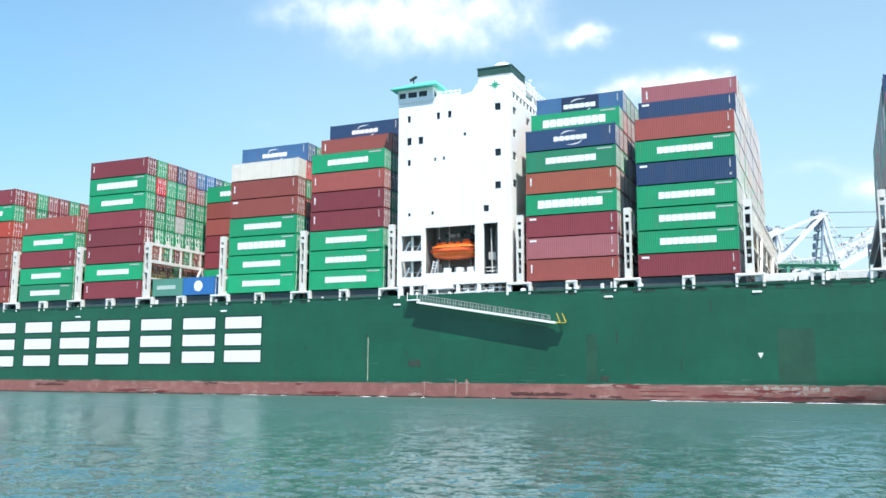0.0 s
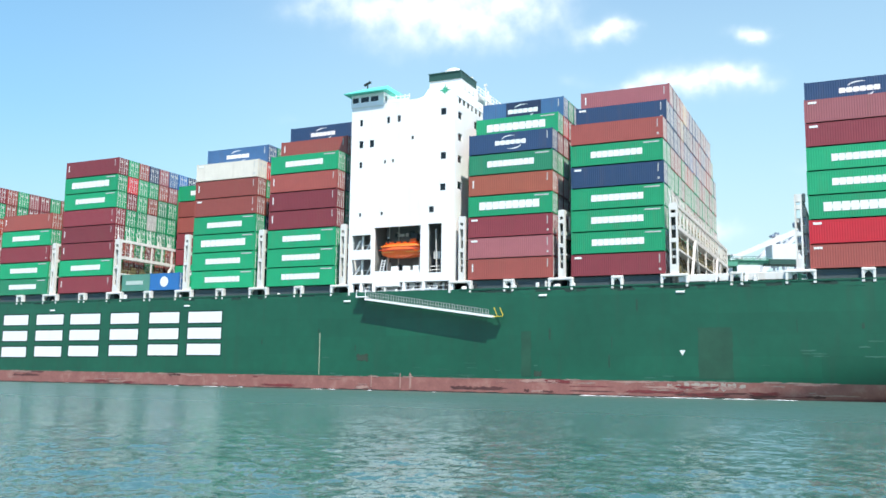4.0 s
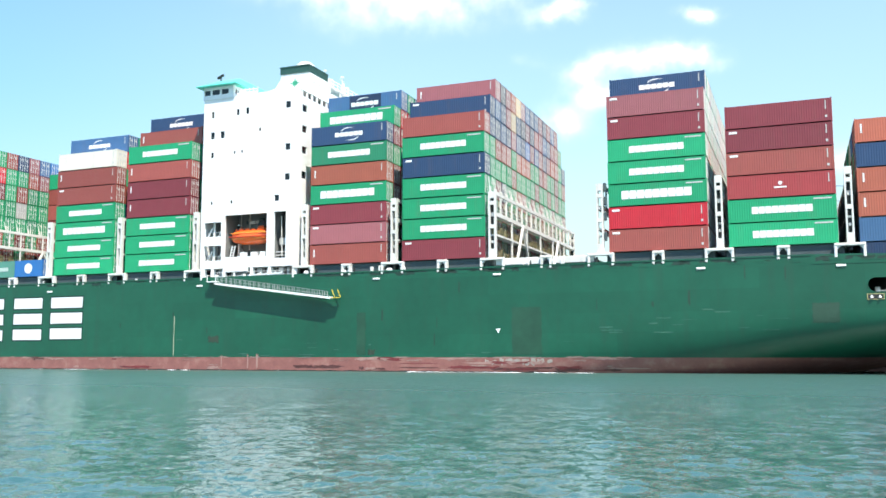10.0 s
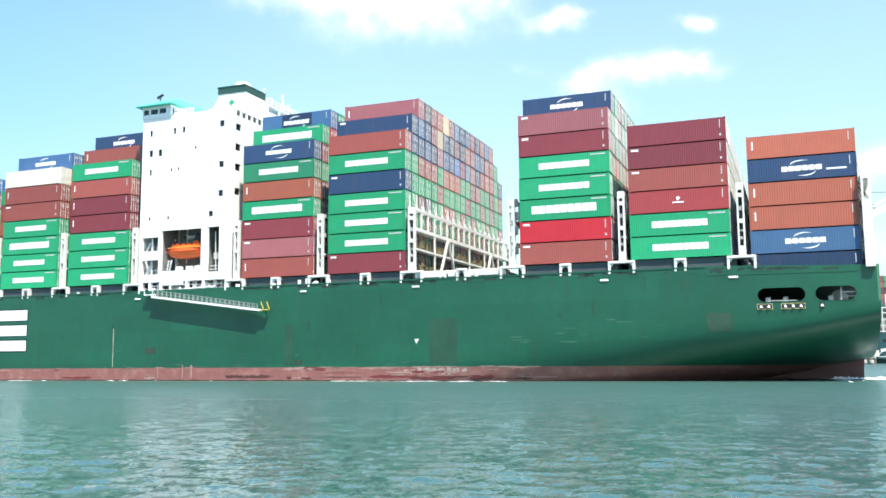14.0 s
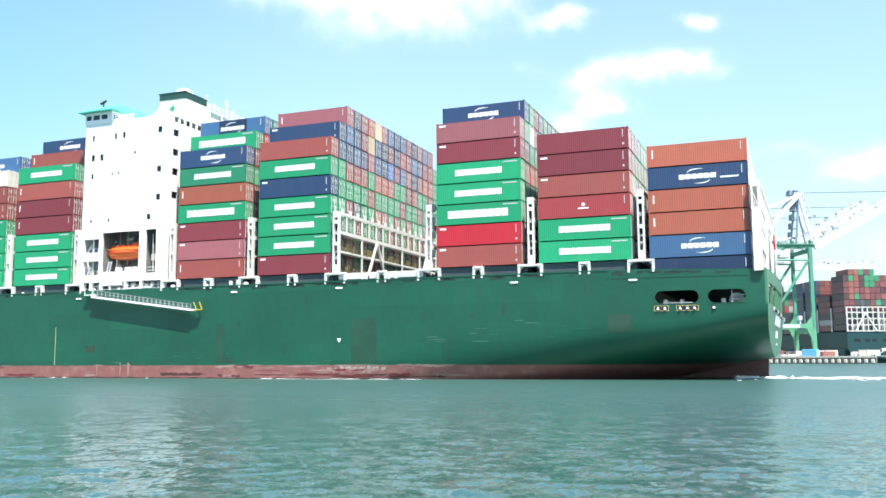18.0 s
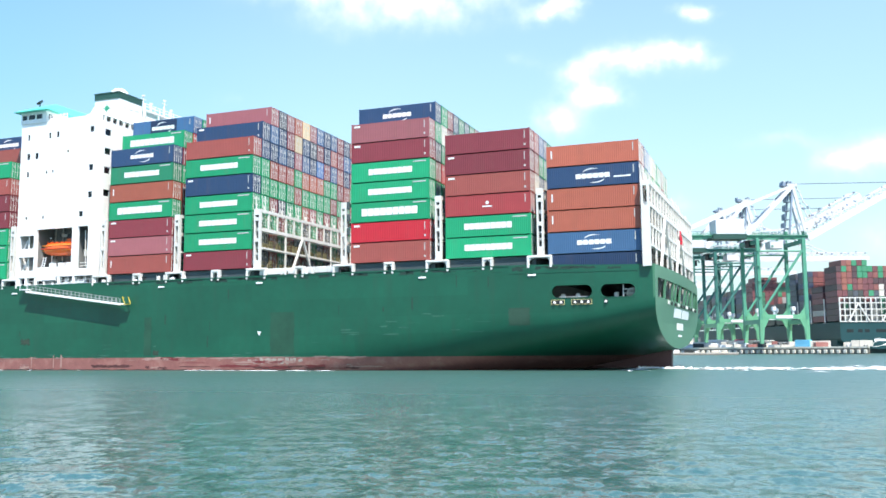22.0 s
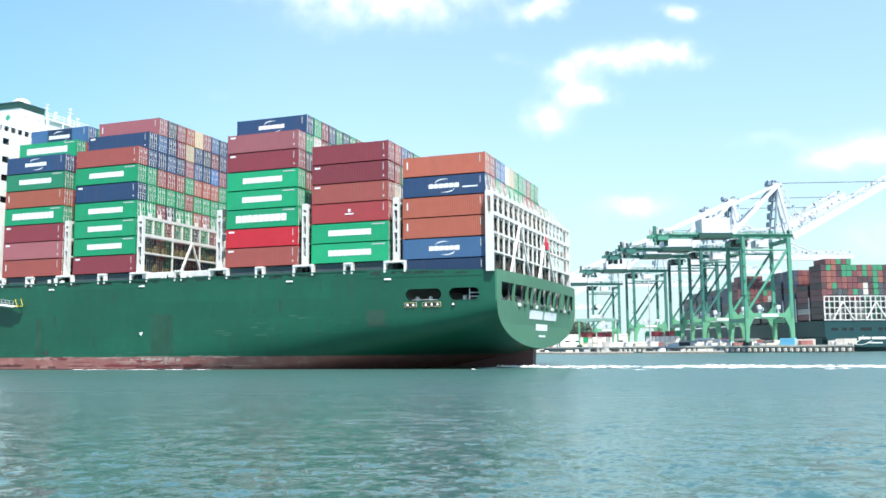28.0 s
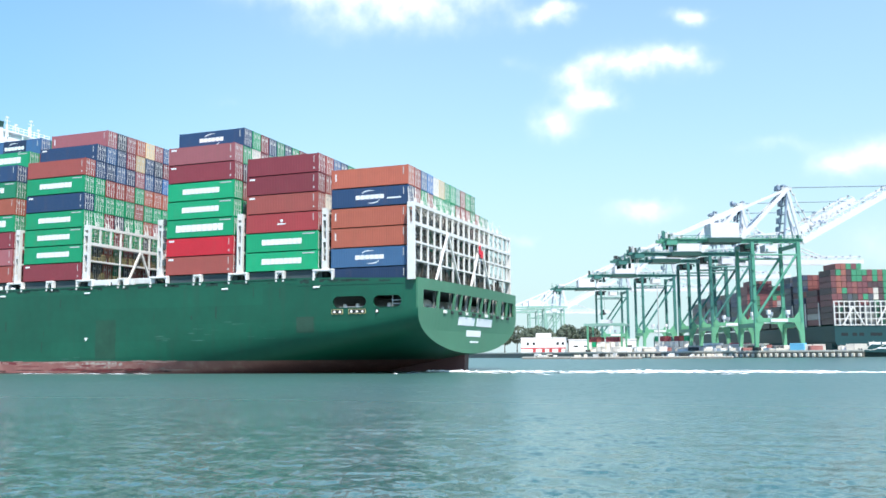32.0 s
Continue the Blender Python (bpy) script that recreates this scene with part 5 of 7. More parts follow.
    f.soft_box(-65.4, -64.3, 0.9, 2.2, 21.3, 22.5, 0.12)
    f.tube((-65.6, 1.5, 21.9), (-64.1, 1.5, 21.9), 0.45, 10)
    part("winch", f.mesh("winch", DARK), ob, "dark winch over the lifeboat")
    f = Shape()
    f.box(-70.6, -63.3, -0.2, -0.05, 16.5, 16.95)
    for x in (-67.9, -66.0, -64.4):
        f.box(x, x + 0.9, -0.15, 0.5, 16.9, 17.6)
    part("bay_fitting", f.mesh("bay_fitting", WHITE), ob)
    f = Shape()
    for x in (-70.1, -69.55):
        f.bar((x, 0.3, 16.5), (x + 0.5, 0.3, 18.7), 0.1)
    for k in range(5):
        f.bar((-70.05 + 0.11 * k, 0.3, 16.9 + 0.4 * k), (-69.5 + 0.11 * k, 0.3, 16.9 + 0.4 * k), 0.08)
    part("bay_ladder", f.mesh("bay_ladder", WHITE), ob)
    for x in (-69.9, -63.8):
        f = Shape()
        f.bar((x, 2.4, 16.5), (x + 0.1, 2.4, 21.6), 0.22)
        f.bar((x + 0.1, 2.4, 21.6), (x + (0.7 if x < -66 else -0.6), 1.2, 22.0), 0.2)
        part("davit", f.mesh("davit", WHITE), ob)
    f = Shape()
    f.bar((-61.0, 0.6, 16.5), (-61.2, 0.6, 22.8), 0.12)
    f.box(-61.8, -60.2, 0.2, 0.3, 16.9, 17.0)
    f.box(-61.8, -60.2, 0.2, 0.3, 17.4, 17.5)
    f.box(-61.6, -60.6, 0.8, 1.6, 18.6, 19.6)
    part("stair_fitting", f.mesh("stair_fitting", CREAM), ob)
    for z0, z1 in ((16.5, 18.8), (20.2, 22.4)):
        f = Shape()
        f.box(-73.1, -72.8, 0.3, 0.5, z0, z1)
        f.bar((-74.2, 0.6, z0 + 0.1), (-73.4, 0.6, z0 + 1.5), 0.25)
        f.bar((-72.4, 0.7, z0 + 0.1), (-71.6, 0.7, z0 + 1.6), 0.2)
        f.box(-74.3, -71.3, 0.5, 0.6, z0 + 0.7, z0 + 0.8)
        part("mooring_gear", f.mesh("mooring_gear", CREAM), ob)
    # wheelhouse wing with its windows and mint roof
    w = Shape()
    panes = [(-74.9, -73.85), (-73.5, -72.1), (-71.8, -70.5)]
    near = -0.44
    wall_with_holes(w, [(p, q, 42.4, 43.2) for p, q in panes], HOUSE_FORE - 0.1, -69.6, 41.7, 43.8, lambda p, q, c, e: w.box(p, q, near, near + 0.25, c, e))
    w.box(HOUSE_FORE - 0.1, HOUSE_FORE + 0.2, near + 0.25, 46.6, 41.7, 43.8)
    wall_with_holes(w, [(0.1, 1.2, 42.4, 43.2), (1.8, 3.2, 42.4, 43.2)], near + 0.25, 46.6, 42.1, 43.8, lambda p, q, c, e: w.box(-69.85, -69.6, p, q, c, e))
    part("bridge_wall", w.mesh("bridge_wall", WHITE), ob)
    for p, q in panes:
        g = Shape()
        g.box(p, q, near + 0.1, near + 0.14, 42.35, 43.25)
        part("bridge_window", g.mesh("bridge_window", GLASS), ob)
    for p, q in ((0.1, 1.2), (1.8, 3.2)):
        g = Shape()
        g.box(-69.75, -69.7, p, q, 42.35, 43.25)
        part("bridge_window", g.mesh("bridge_window", GLASS), ob)
    r = Shape()
    a, b, c, d = (-75.9, -1.25, 43.8), (-68.7, -1.25, 43.8), (-68.7, 47.2, 43.8), (-75.9, 47.2, 43.8)
    e, f, g, h = (-74.0, 2.6, 45.6), (-70.6, 2.6, 45.6), (-70.6, 43.4, 45.6), (-74.0, 43.4, 45.6)
    r.cells([a, b, c, d, e, f, g, h], [(3, 2, 1, 0), (4, 5, 6, 7), (0, 1, 5, 4), (1, 2, 6, 5), (2, 3, 7, 6), (3, 0, 4, 7)])
    r.box(-75.95, -68.65, -1.3, 47.25, 43.66, 43.8)
    part("roof", r.mesh("roof", MINT), ob, "mint green wheelhouse roof")
    k = Shape()
    k.bar((-74.0, 2.4, 45.2), (-74.0, 2.4, 46.3), 0.15)
    k.bar((-74.6, 2.4, 46.05), (-73.5, 2.4, 46.5), 0.3)
    part("antenna", k.mesh("antenna", DARK), ob, "dark scanner on the roof")
    # funnel, set back from the side
    f = Shape()
    f.cells([(-65.4, 5.9, 42.1), (-59.9, 5.9, 42.1), (-59.9, 12.4, 42.1), (-65.4, 12.4, 42.1), (-65.2, 6.1, 46.6), (-60.05, 6.1, 46.6), (-60.05, 11.8, 46.6), (-65.2, 11.8, 46.6)],
            [(3, 2, 1, 0), (4, 5, 6, 7), (0, 1, 5, 4), (1, 2, 6, 5), (2, 3, 7, 6), (3, 0, 4, 7)])
    part("funnel", f.mesh("funnel", WHITE), ob, "white funnel casing")
    f = Shape()
    f.box(-65.3, -60.0, 5.95, 11.95, 46.55, 47.6)
    f.box(-65.4, -59.95, 5.85, 12.05, 47.6, 47.75)
    part("funnel_top", f.mesh("funnel_top", FUNNEL), ob, "dark green funnel top")
    f = Shape()
    f.tube((-62.4, 8.8, 47.75), (-62.4, 8.8, 48.5), 1.6, 20, 1.5)
    f.tube((-62.4, 8.8, 48.5), (-62.4, 8.8, 49.0), 1.5, 20, 0.9)
    part("exhaust_hood", f.mesh("exhaust_hood", WHITE, smooth=False), ob)
    f = Shape()
    f.slab([(-68.6, 42.1), (-65.35, 42.1), (-65.3, 45.6), (-66.2, 44.4), (-67.2, 44.2), (-67.6, 43.3), (-68.5, 43.1)], "y", 6.0, 9.0)
    part("casing_steps", f.mesh("casing_steps", WHITE), ob)
    f = Shape()
    star = []
    for k in range(16):
        rr = 1.05 if k % 4 == 0 else 0.72 if k % 2 == 0 else 0.32
        star.append((-62.6 + rr * math.sin(k * math.tau / 16), 44.95 + rr * math.cos(k * math.tau / 16)))
    f.slab(star, "y", 5.95, 6.05)
    part("funnel_emblem", f.mesh("funnel_emblem", STAR), ob, "plain green star shape")
    for z in (44.2, 45.5):
        for y in (7.4, 9.0, 10.6):
            f = Shape()
            f.box(-60.05, -59.93, y - 0.5, y + 0.5, z - 0.35, z + 0.35)
            part("vent", f.mesh("vent", CREAM), ob)
    # open deck with posts below the funnel, seen from aft
    f = Shape()
    f.box(-60.2, HOUSE_AFT - 0.1, 0.2, 45.0, 41.95, 42.1)
    part("funnel_deck", f.mesh("funnel_deck", WHITE), ob)
    for k in range(16):
        f = Shape()
        y = 0.6 + k * 1.5
        f.box(HOUSE_AFT - 0.3, HOUSE_AFT - 0.15, y, y + 0.5, 41.0, 41.95)
        part("deck_post", f.mesh("deck_post", WHITE), ob)
    # dark sheet stands for the shade behind the posts
    f = Shape()
    f.box(-60.4, -60.2, 0.2, 45.0, 40.9, 41.95)
    part("deck_shade", f.mesh("deck_shade", DECK), ob)
    # rails and posts on the top deck
    for x0, x1, y in ((-69.3, -65.5, 0.0), (-69.3, -66.0, 3.0)):
        f = Shape()
        f.box(x0, x1, y, y + 0.12, 42.1, 42.45)
        f.box(x0, x1, y, y + 0.12, 42.7, 42.85)
        for k in range(6):
            xx = x0 + (x1 - x0 - 0.12) * k / 5
            f.box(xx, xx + 0.12, y, y + 0.12, 42.1, 43.0)
        part("railing", f.mesh("railing", WHITE), ob)
    for x, y, z in ((-60.6, 13.2, 47.5), (-61.5, 15.0, 45.8), (-60.4, 17.0, 45.2), (-61.0, 19.2, 48.4), (-60.6, 21.0, 45.5), (-64.0, 16.0, 46.0)):
        f = Shape()
        f.tube((x, y, 42.0), (x, y, z), 0.16, 8)
        part("mast", f.mesh("mast", WHITE), ob)
    f = Shape()
    f.box(-63.6, -60.6, 13.6, 23.5, 42.1, 45.2)
    f.box(-64.0, -60.3, 13.2, 24.0, 46.2, 46.4)
    for y in (13.4, 17.0, 20.4, 23.6):
        f.box(-60.6, -60.4, y, y + 0.2, 45.2, 46.2)
    part("aft_house", f.mesh("aft_house", WHITE), ob)
    for x in (-63.9, -60.4):
        for z in (46.9, 47.4):
            f = Shape()
            f.box(x, x + 0.09, 13.2, 24.0, z, z + 0.09)
            part("railing", f.mesh("railing", WHITE), ob)
        for k in range(9):
            f = Shape()
            f.box(x, x + 0.09, 13.2 + k * 1.33, 13.3 + k * 1.33, 46.4, 47.5)
            part("rail_post", f.mesh("rail_post", WHITE), ob)
    for y, z in ((14.6, 49.6), (16.8, 48.6), (20.6, 50.2), (22.6, 48.8)):
        f = Shape()
        f.tube((-62.0, y, 46.4), (-62.0, y, z), 0.13, 8, 0.08)
        f.bar((-62.0, y - 0.7, z - 0.8), (-62.0, y + 0.7, z - 0.8), 0.1)
        f.box(-62.2, -61.8, y - 0.2, y + 0.2, z - 0.3, z)
        part("mast", f.mesh("mast", CREAM), ob)
    f = Shape()
    for z in (43.2, 44.4):
        f.box(-60.7, -60.5, 12.6, 22.0, z, z + 0.16)
    part("aft_platform", f.mesh("aft_platform", WHITE), ob)
    return ob


deckhouse()


def lifeboat():
    ob = thing("lifeboat", "orange enclosed lifeboat hanging in its bay", "lifeboat", (-66.7, 1.4, 18.9), afloat=True)
    s = Shape()
    n, m = 18, 14
    verts, faces = [], []
    for i in range(n + 1):
        u = -1 + 2 * i / n
        half = 3.6 * u
        w = 1.25 * max(0.0, 1 - abs(u) ** 3.2) ** 0.5 + 0.05
        for j in range(m):
            a = j * math.tau / m
            y, z = math.cos(a), math.sin(a)
            high = (1.15 * (1 - 0.28 * abs(u) ** 3)) if z > 0 else 1.15 * (1 - 0.45 * abs(u) ** 2.5)
            verts.append((half, w * (abs(y) ** 0.7) * (1 if y > 0 else -1), 1.15 + high * z))
    for i in range(n):
        for j in range(m):
            faces.append((i * m + j, i * m + (j + 1) % m, (i + 1) * m + (j + 1) % m, (i + 1) * m + j))
    faces += [tuple(range(m)), tuple(range(n * m, n * m + m))]
    s.cells(verts, faces)
    part("boat_hull", s.mesh("boat_hull", ORANGE, smooth=True), ob)
    s = Shape()
    s.soft_box(-2.7, 2.5, -0.8, 0.8, 2.12, 2.42, 0.1)
    s.soft_box(1.2, 2.3, -0.6, 0.6, 2.4, 2.8, 0.14)
    part("canopy_top", s.mesh("canopy_top", ORANGE), ob)
    for z, reach, out in ((1.62, 3.2, 1.17), (0.78, 3.1, 1.13)):
        s = Shape()
        s.soft_box(-reach, reach, -out - 0.1, -out + 0.3, z, z + 0.1, 0.02)
        part("grab_band", s.mesh("grab_band", material("yellow_orange_band", (0.95, 0.34, 0.06), 0.4)), ob, "yellow-orange band along the side")
    for x in (-2.3, -1.2, -0.1, 0.9):
        s = Shape()
        s.soft_box(x, x + 0.34, -0.86, -0.7, 2.16, 2.38, 0.04)
        part("canopy_window", s.mesh("canopy_window", GLASS), ob)
    for x in (-2.6, 2.7):
        s = Shape()
        s.tube((x, 0, 2.0), (x, 0, 2.9), 0.1, 8)
        s.soft_box(x - 0.2, x + 0.2, -0.2, 0.2, 2.7, 3.0, 0.05)
        part("lifting_hook", s.mesh("lifting_hook", DARK), ob)
    s = Shape()
    s.tube((-3.5, 0, 0.35), (-3.5, 0, 0.95), 0.28, 10)
    part("rudder_guard", s.mesh("rudder_guard", DARK), ob)
    s = Shape()
    s.soft_box(-3.4, 3.4, -1.34, -1.2, 1.05, 1.2, 0.02)
    part("rubbing_strake", s.mesh("rubbing_strake", material("dark_orange_strake", (0.5, 0.05, 0.01), 0.5)), ob)


lifeboat()


LADDER_HEAD = Vector((-71.3, -1.1, 12.9))


def ladder():
    """The ladder hangs from its head; its flight, with rails and end posts, is hoisted a little on the way."""
    rail = material("dull_ladder_metal", (0.34, 0.35, 0.34), 0.55, metal=0.3, vary=0.2, scale=3.0)
    ob = thing("accommodation_ladder", "grey metal accommodation ladder stowed aslant along the hull", "gangway", LADDER_HEAD, afloat=True)
    p, q = Vector((0, 0, 0)), Vector((19.6, -0.1, -3.2))
    s = Shape()
    s.bar(p, q, 0.9, 0.12)
    s.bar(p + Vector((0, -0.46, 0)), q + Vector((0, -0.46, 0)), 0.06, 0.3)
    s.bar(p + Vector((0, 0.46, 0)), q + Vector((0, 0.46, 0)), 0.06, 0.3)
    flight = part("flight", s.mesh("flight", WHITE), ob, "white stringers with treads")
    n = 22
    for y in (-0.42, 0.42):
        for z in (0.55, 1.0):
            s = Shape()
            s.bar(p + Vector((0.5, y, z)), q + Vector((-0.9, y, z)), 0.06)
            part("handrail", s.mesh("handrail", rail), flight)
        for k in range(n + 1):
            a = (p + Vector((0.5, 0, 0))).lerp(q + Vector((-0.9, 0, 0)), k / n) + Vector((0, y, 0.1))
            s = Shape()
            s.bar(a, a + Vector((0, 0, 0.9)), 0.07)
            part("stanchion", s.mesh("stanchion", rail), flight)
    for y, d in ((-0.3, 0.2), (0.3, 0.8)):
        s = Shape()
        s.bar(q + Vector((d + 0.45, y, 0.1)), q + Vector((d, y, 1.2)), 0.08)
        part("end_post", s.mesh("end_post", YELLOW), flight, "yellow end post")
    s = Shape()
    s.soft_box(q.x - 0.2, q.x + 1.2, -0.4, 0.3, q.z - 0.04, q.z + 0.05, 0.02)
    part("foot_platform", s.mesh("foot_platform", YELLOW), flight, "small yellow platform at the foot")
    return flight


LADDER = ladder()

# ---- stern lashing frame ----


def stern_frame():
    ob = thing("stern_lashing_frame", "white steel lashing frame across the stern", "lashing bridge", turn=-1.2, afloat=True)
    x0, x1 = 29.35, 30.4
    for y0 in (-0.3, 44.6):
        s = Shape()
        s.box(x0, x0 + 0.22, y0, y0 + 0.5, 13.2, TOWER_TOP)
        s.box(x1 - 0.3, x1, y0, y0 + 0.5, 13.2, TOWER_TOP)
        for a, b in ((13.2, 20.95), (23.5, TOWER_TOP)):
            s.box(x0 + 0.22, x1 - 0.3, y0, y0 + 0.5, a, b)
        part("end_panel", s.mesh("end_panel", CREAM), ob, "white end panel with one slot")
    for k in range(1, 18):
        y = k * ROW - 0.04
        s = Shape()
        s.box(x1 - 0.24, x1, y - 0.14, y + 0.14, 13.2 if k % 2 == 0 else 15.8, TOWER_TOP + (0.5 if k % 3 == 0 else 0))
        part("post", s.mesh("post", CREAM), ob)
    for z, h in ((TOWER_TOP - 0.5, 0.5), (20.9, 0.5), (18.4, 0.28), (15.8, 0.25)):
        s = Shape()
        s.box(x0, x1 + 0.01, 0.2, 44.6, z, z + h)
        part("platform", s.mesh("platform", CREAM), ob)
    for a, b in ((7.6, 12.6), (17.6, 12.6), (22.7, 27.7), (32.7, 27.7)):
        s = Shape()
        s.bar((x1 + 0.08, a, 13.4), (x1 + 0.08, b, 21.1), 0.3)
        part("brace", s.mesh("brace", CREAM), ob)
    # gear here takes a darker tone for the shade inside the frame
    lashings(ob, x0 - 0.2, x1, 13.4, TOWER_TOP + 0.1, material("shade_dark_steel", (0.07, 0.06, 0.045), 0.6, vary=0.3, scale=2.0))
    flag = thing("flag", "small red flag hanging on the stern frame", "flag", afloat=True)
    s = Shape()
    s.tube((30.6, 25.7, 18.4), (31.2, 25.6, 21.2), 0.06, 6)
    part("staff", s.mesh("staff", CREAM), flag)
    s = Shape()
    for k in range(4):
        a, b = 25.6 + k * 0.45, 26.05 + k * 0.45
        d = 0.22 * math.sin(k * 1.9)
        e = 0.22 * math.sin(k * 1.9 + 1.9)
        s.cells([(31.2 + d, a, 19.3 - 0.15 * k), (31.2 + e, b, 19.2 - 0.15 * k), (31.2 + e, b, 20.7 - 0.25 * k), (31.2 + d, a, 20.9 - 0.25 * k),
                 (31.23 + d, a, 19.3 - 0.15 * k), (31.23 + e, b, 19.2 - 0.15 * k), (31.23 + e, b, 20.7 - 0.25 * k), (31.23 + d, a, 20.9 - 0.25 * k)],
                [(0, 1, 2, 3), (7, 6, 5, 4), (0, 4, 5, 1), (3, 2, 6, 7)])
    part("cloth", s.mesh("cloth", material("red_cloth", (0.5, 0.02, 0.04), 0.8)), flag)


stern_frame()

# ---- wake ----


def wake():
    ob = thing("wake", "white foam of the wake on the water behind the ship", "wake", kind="stuff", afloat=True)
    rng = random.Random(5)
    s = Shape()
    x = 26.0
    while x < 330:
        burst = max(0.0, 0.55 + 0.45 * math.sin(x * 0.13) + 0.35 * math.sin(x * 0.31 + 2) + 0.2 * math.sin(x * 0.77))
        grow = ease(27, 70, x)
        for _ in range(2 + int(5 * burst) + (5 if x < 33 else 0)):
            y = 15 + 1.5 * math.sin(x * 0.05) + rng.gauss(0, 1) * (0.8 + 0.018 * (x - 26))
            r = rng.uniform(0.15, 0.5) * (0.6 + 0.6 * grow)
            ring = [(x + rng.uniform(1.2, 3.2) * r * math.cos(a * math.tau / 7), y + r * rng.uniform(0.6, 1.1) * math.sin(a * math.tau / 7), -0.05) for a in range(7)]
            high = (0.03 + 0.05 * rng.random()) + (0.05 + 0.2 * grow) * burst * rng.random() ** 2
            if x < 33 and rng.random() < 0.3:
                high += rng.uniform(0.1, 0.35)
            s.cells(ring + [(x, y, high)], [(i, (i + 1) % 7, 7) for i in range(7)])
        if burst > 0.1:
            for _ in range(2):
                y = 15 + rng.gauss(0, 1) * 6
                w = rng.uniform(0.6, 2.0)
                s.cells([(x - w, y, -0.02), (x + w, y + 0.1, -0.02), (x + 0.2, y + 0.3, 0.09), (x - 0.1, y - 0.3, 0.07)], [(0, 3, 2), (3, 1, 2), (0, 1, 3), (0, 2, 1)])
        x += rng.uniform(0.3, 0.7)
    part("foam", s.mesh("foam", FOAM), ob)
    wash = thing("bow_wash", "thin broken foam along the ship's waterline", "foam", kind="stuff", afloat=True)
    s = Shape()
    for k in range(60):
        x = rng.uniform(-40, -14) if k % 3 else rng.uniform(-170, -14)
        w, d = rng.uniform(0.8, 2.6), rng.uniform(0.03, 0.07)
        y = SIDE - rng.uniform(0.05, 0.25)
        ring = [(x + w * math.cos(q * math.tau / 8) * rng.uniform(0.7, 1.1), y + d * math.sin(q * math.tau / 8), -0.04) for q in range(8)]
        s.cells(ring + [(x, y, rng.uniform(0.02, 0.06))], [(q, (q + 1) % 8, 8) for q in range(8)])
    part("foam", s.mesh("foam", FOAM), wash)


wake()

# ---- the far shore ----
TURN = 23.5
RAIL = Vector((-math.sin(radians(TURN)), math.cos(radians(TURN)), 0))
OUT = Vector((math.cos(radians(TURN)), math.sin(radians(TURN)), 0))
QUAY = 3.2


def shore():
    s = Shape()
    s.slab([(-900, 900), (-300, 640), (-90, 480), (31.0, 422.7), (-393, 1395), (-1200, 1400)], "z", -3, QUAY)
    thing("quay", "pale concrete quay", "quay", kind="structure", data=s.mesh("quay", CONCRETE))


shore()


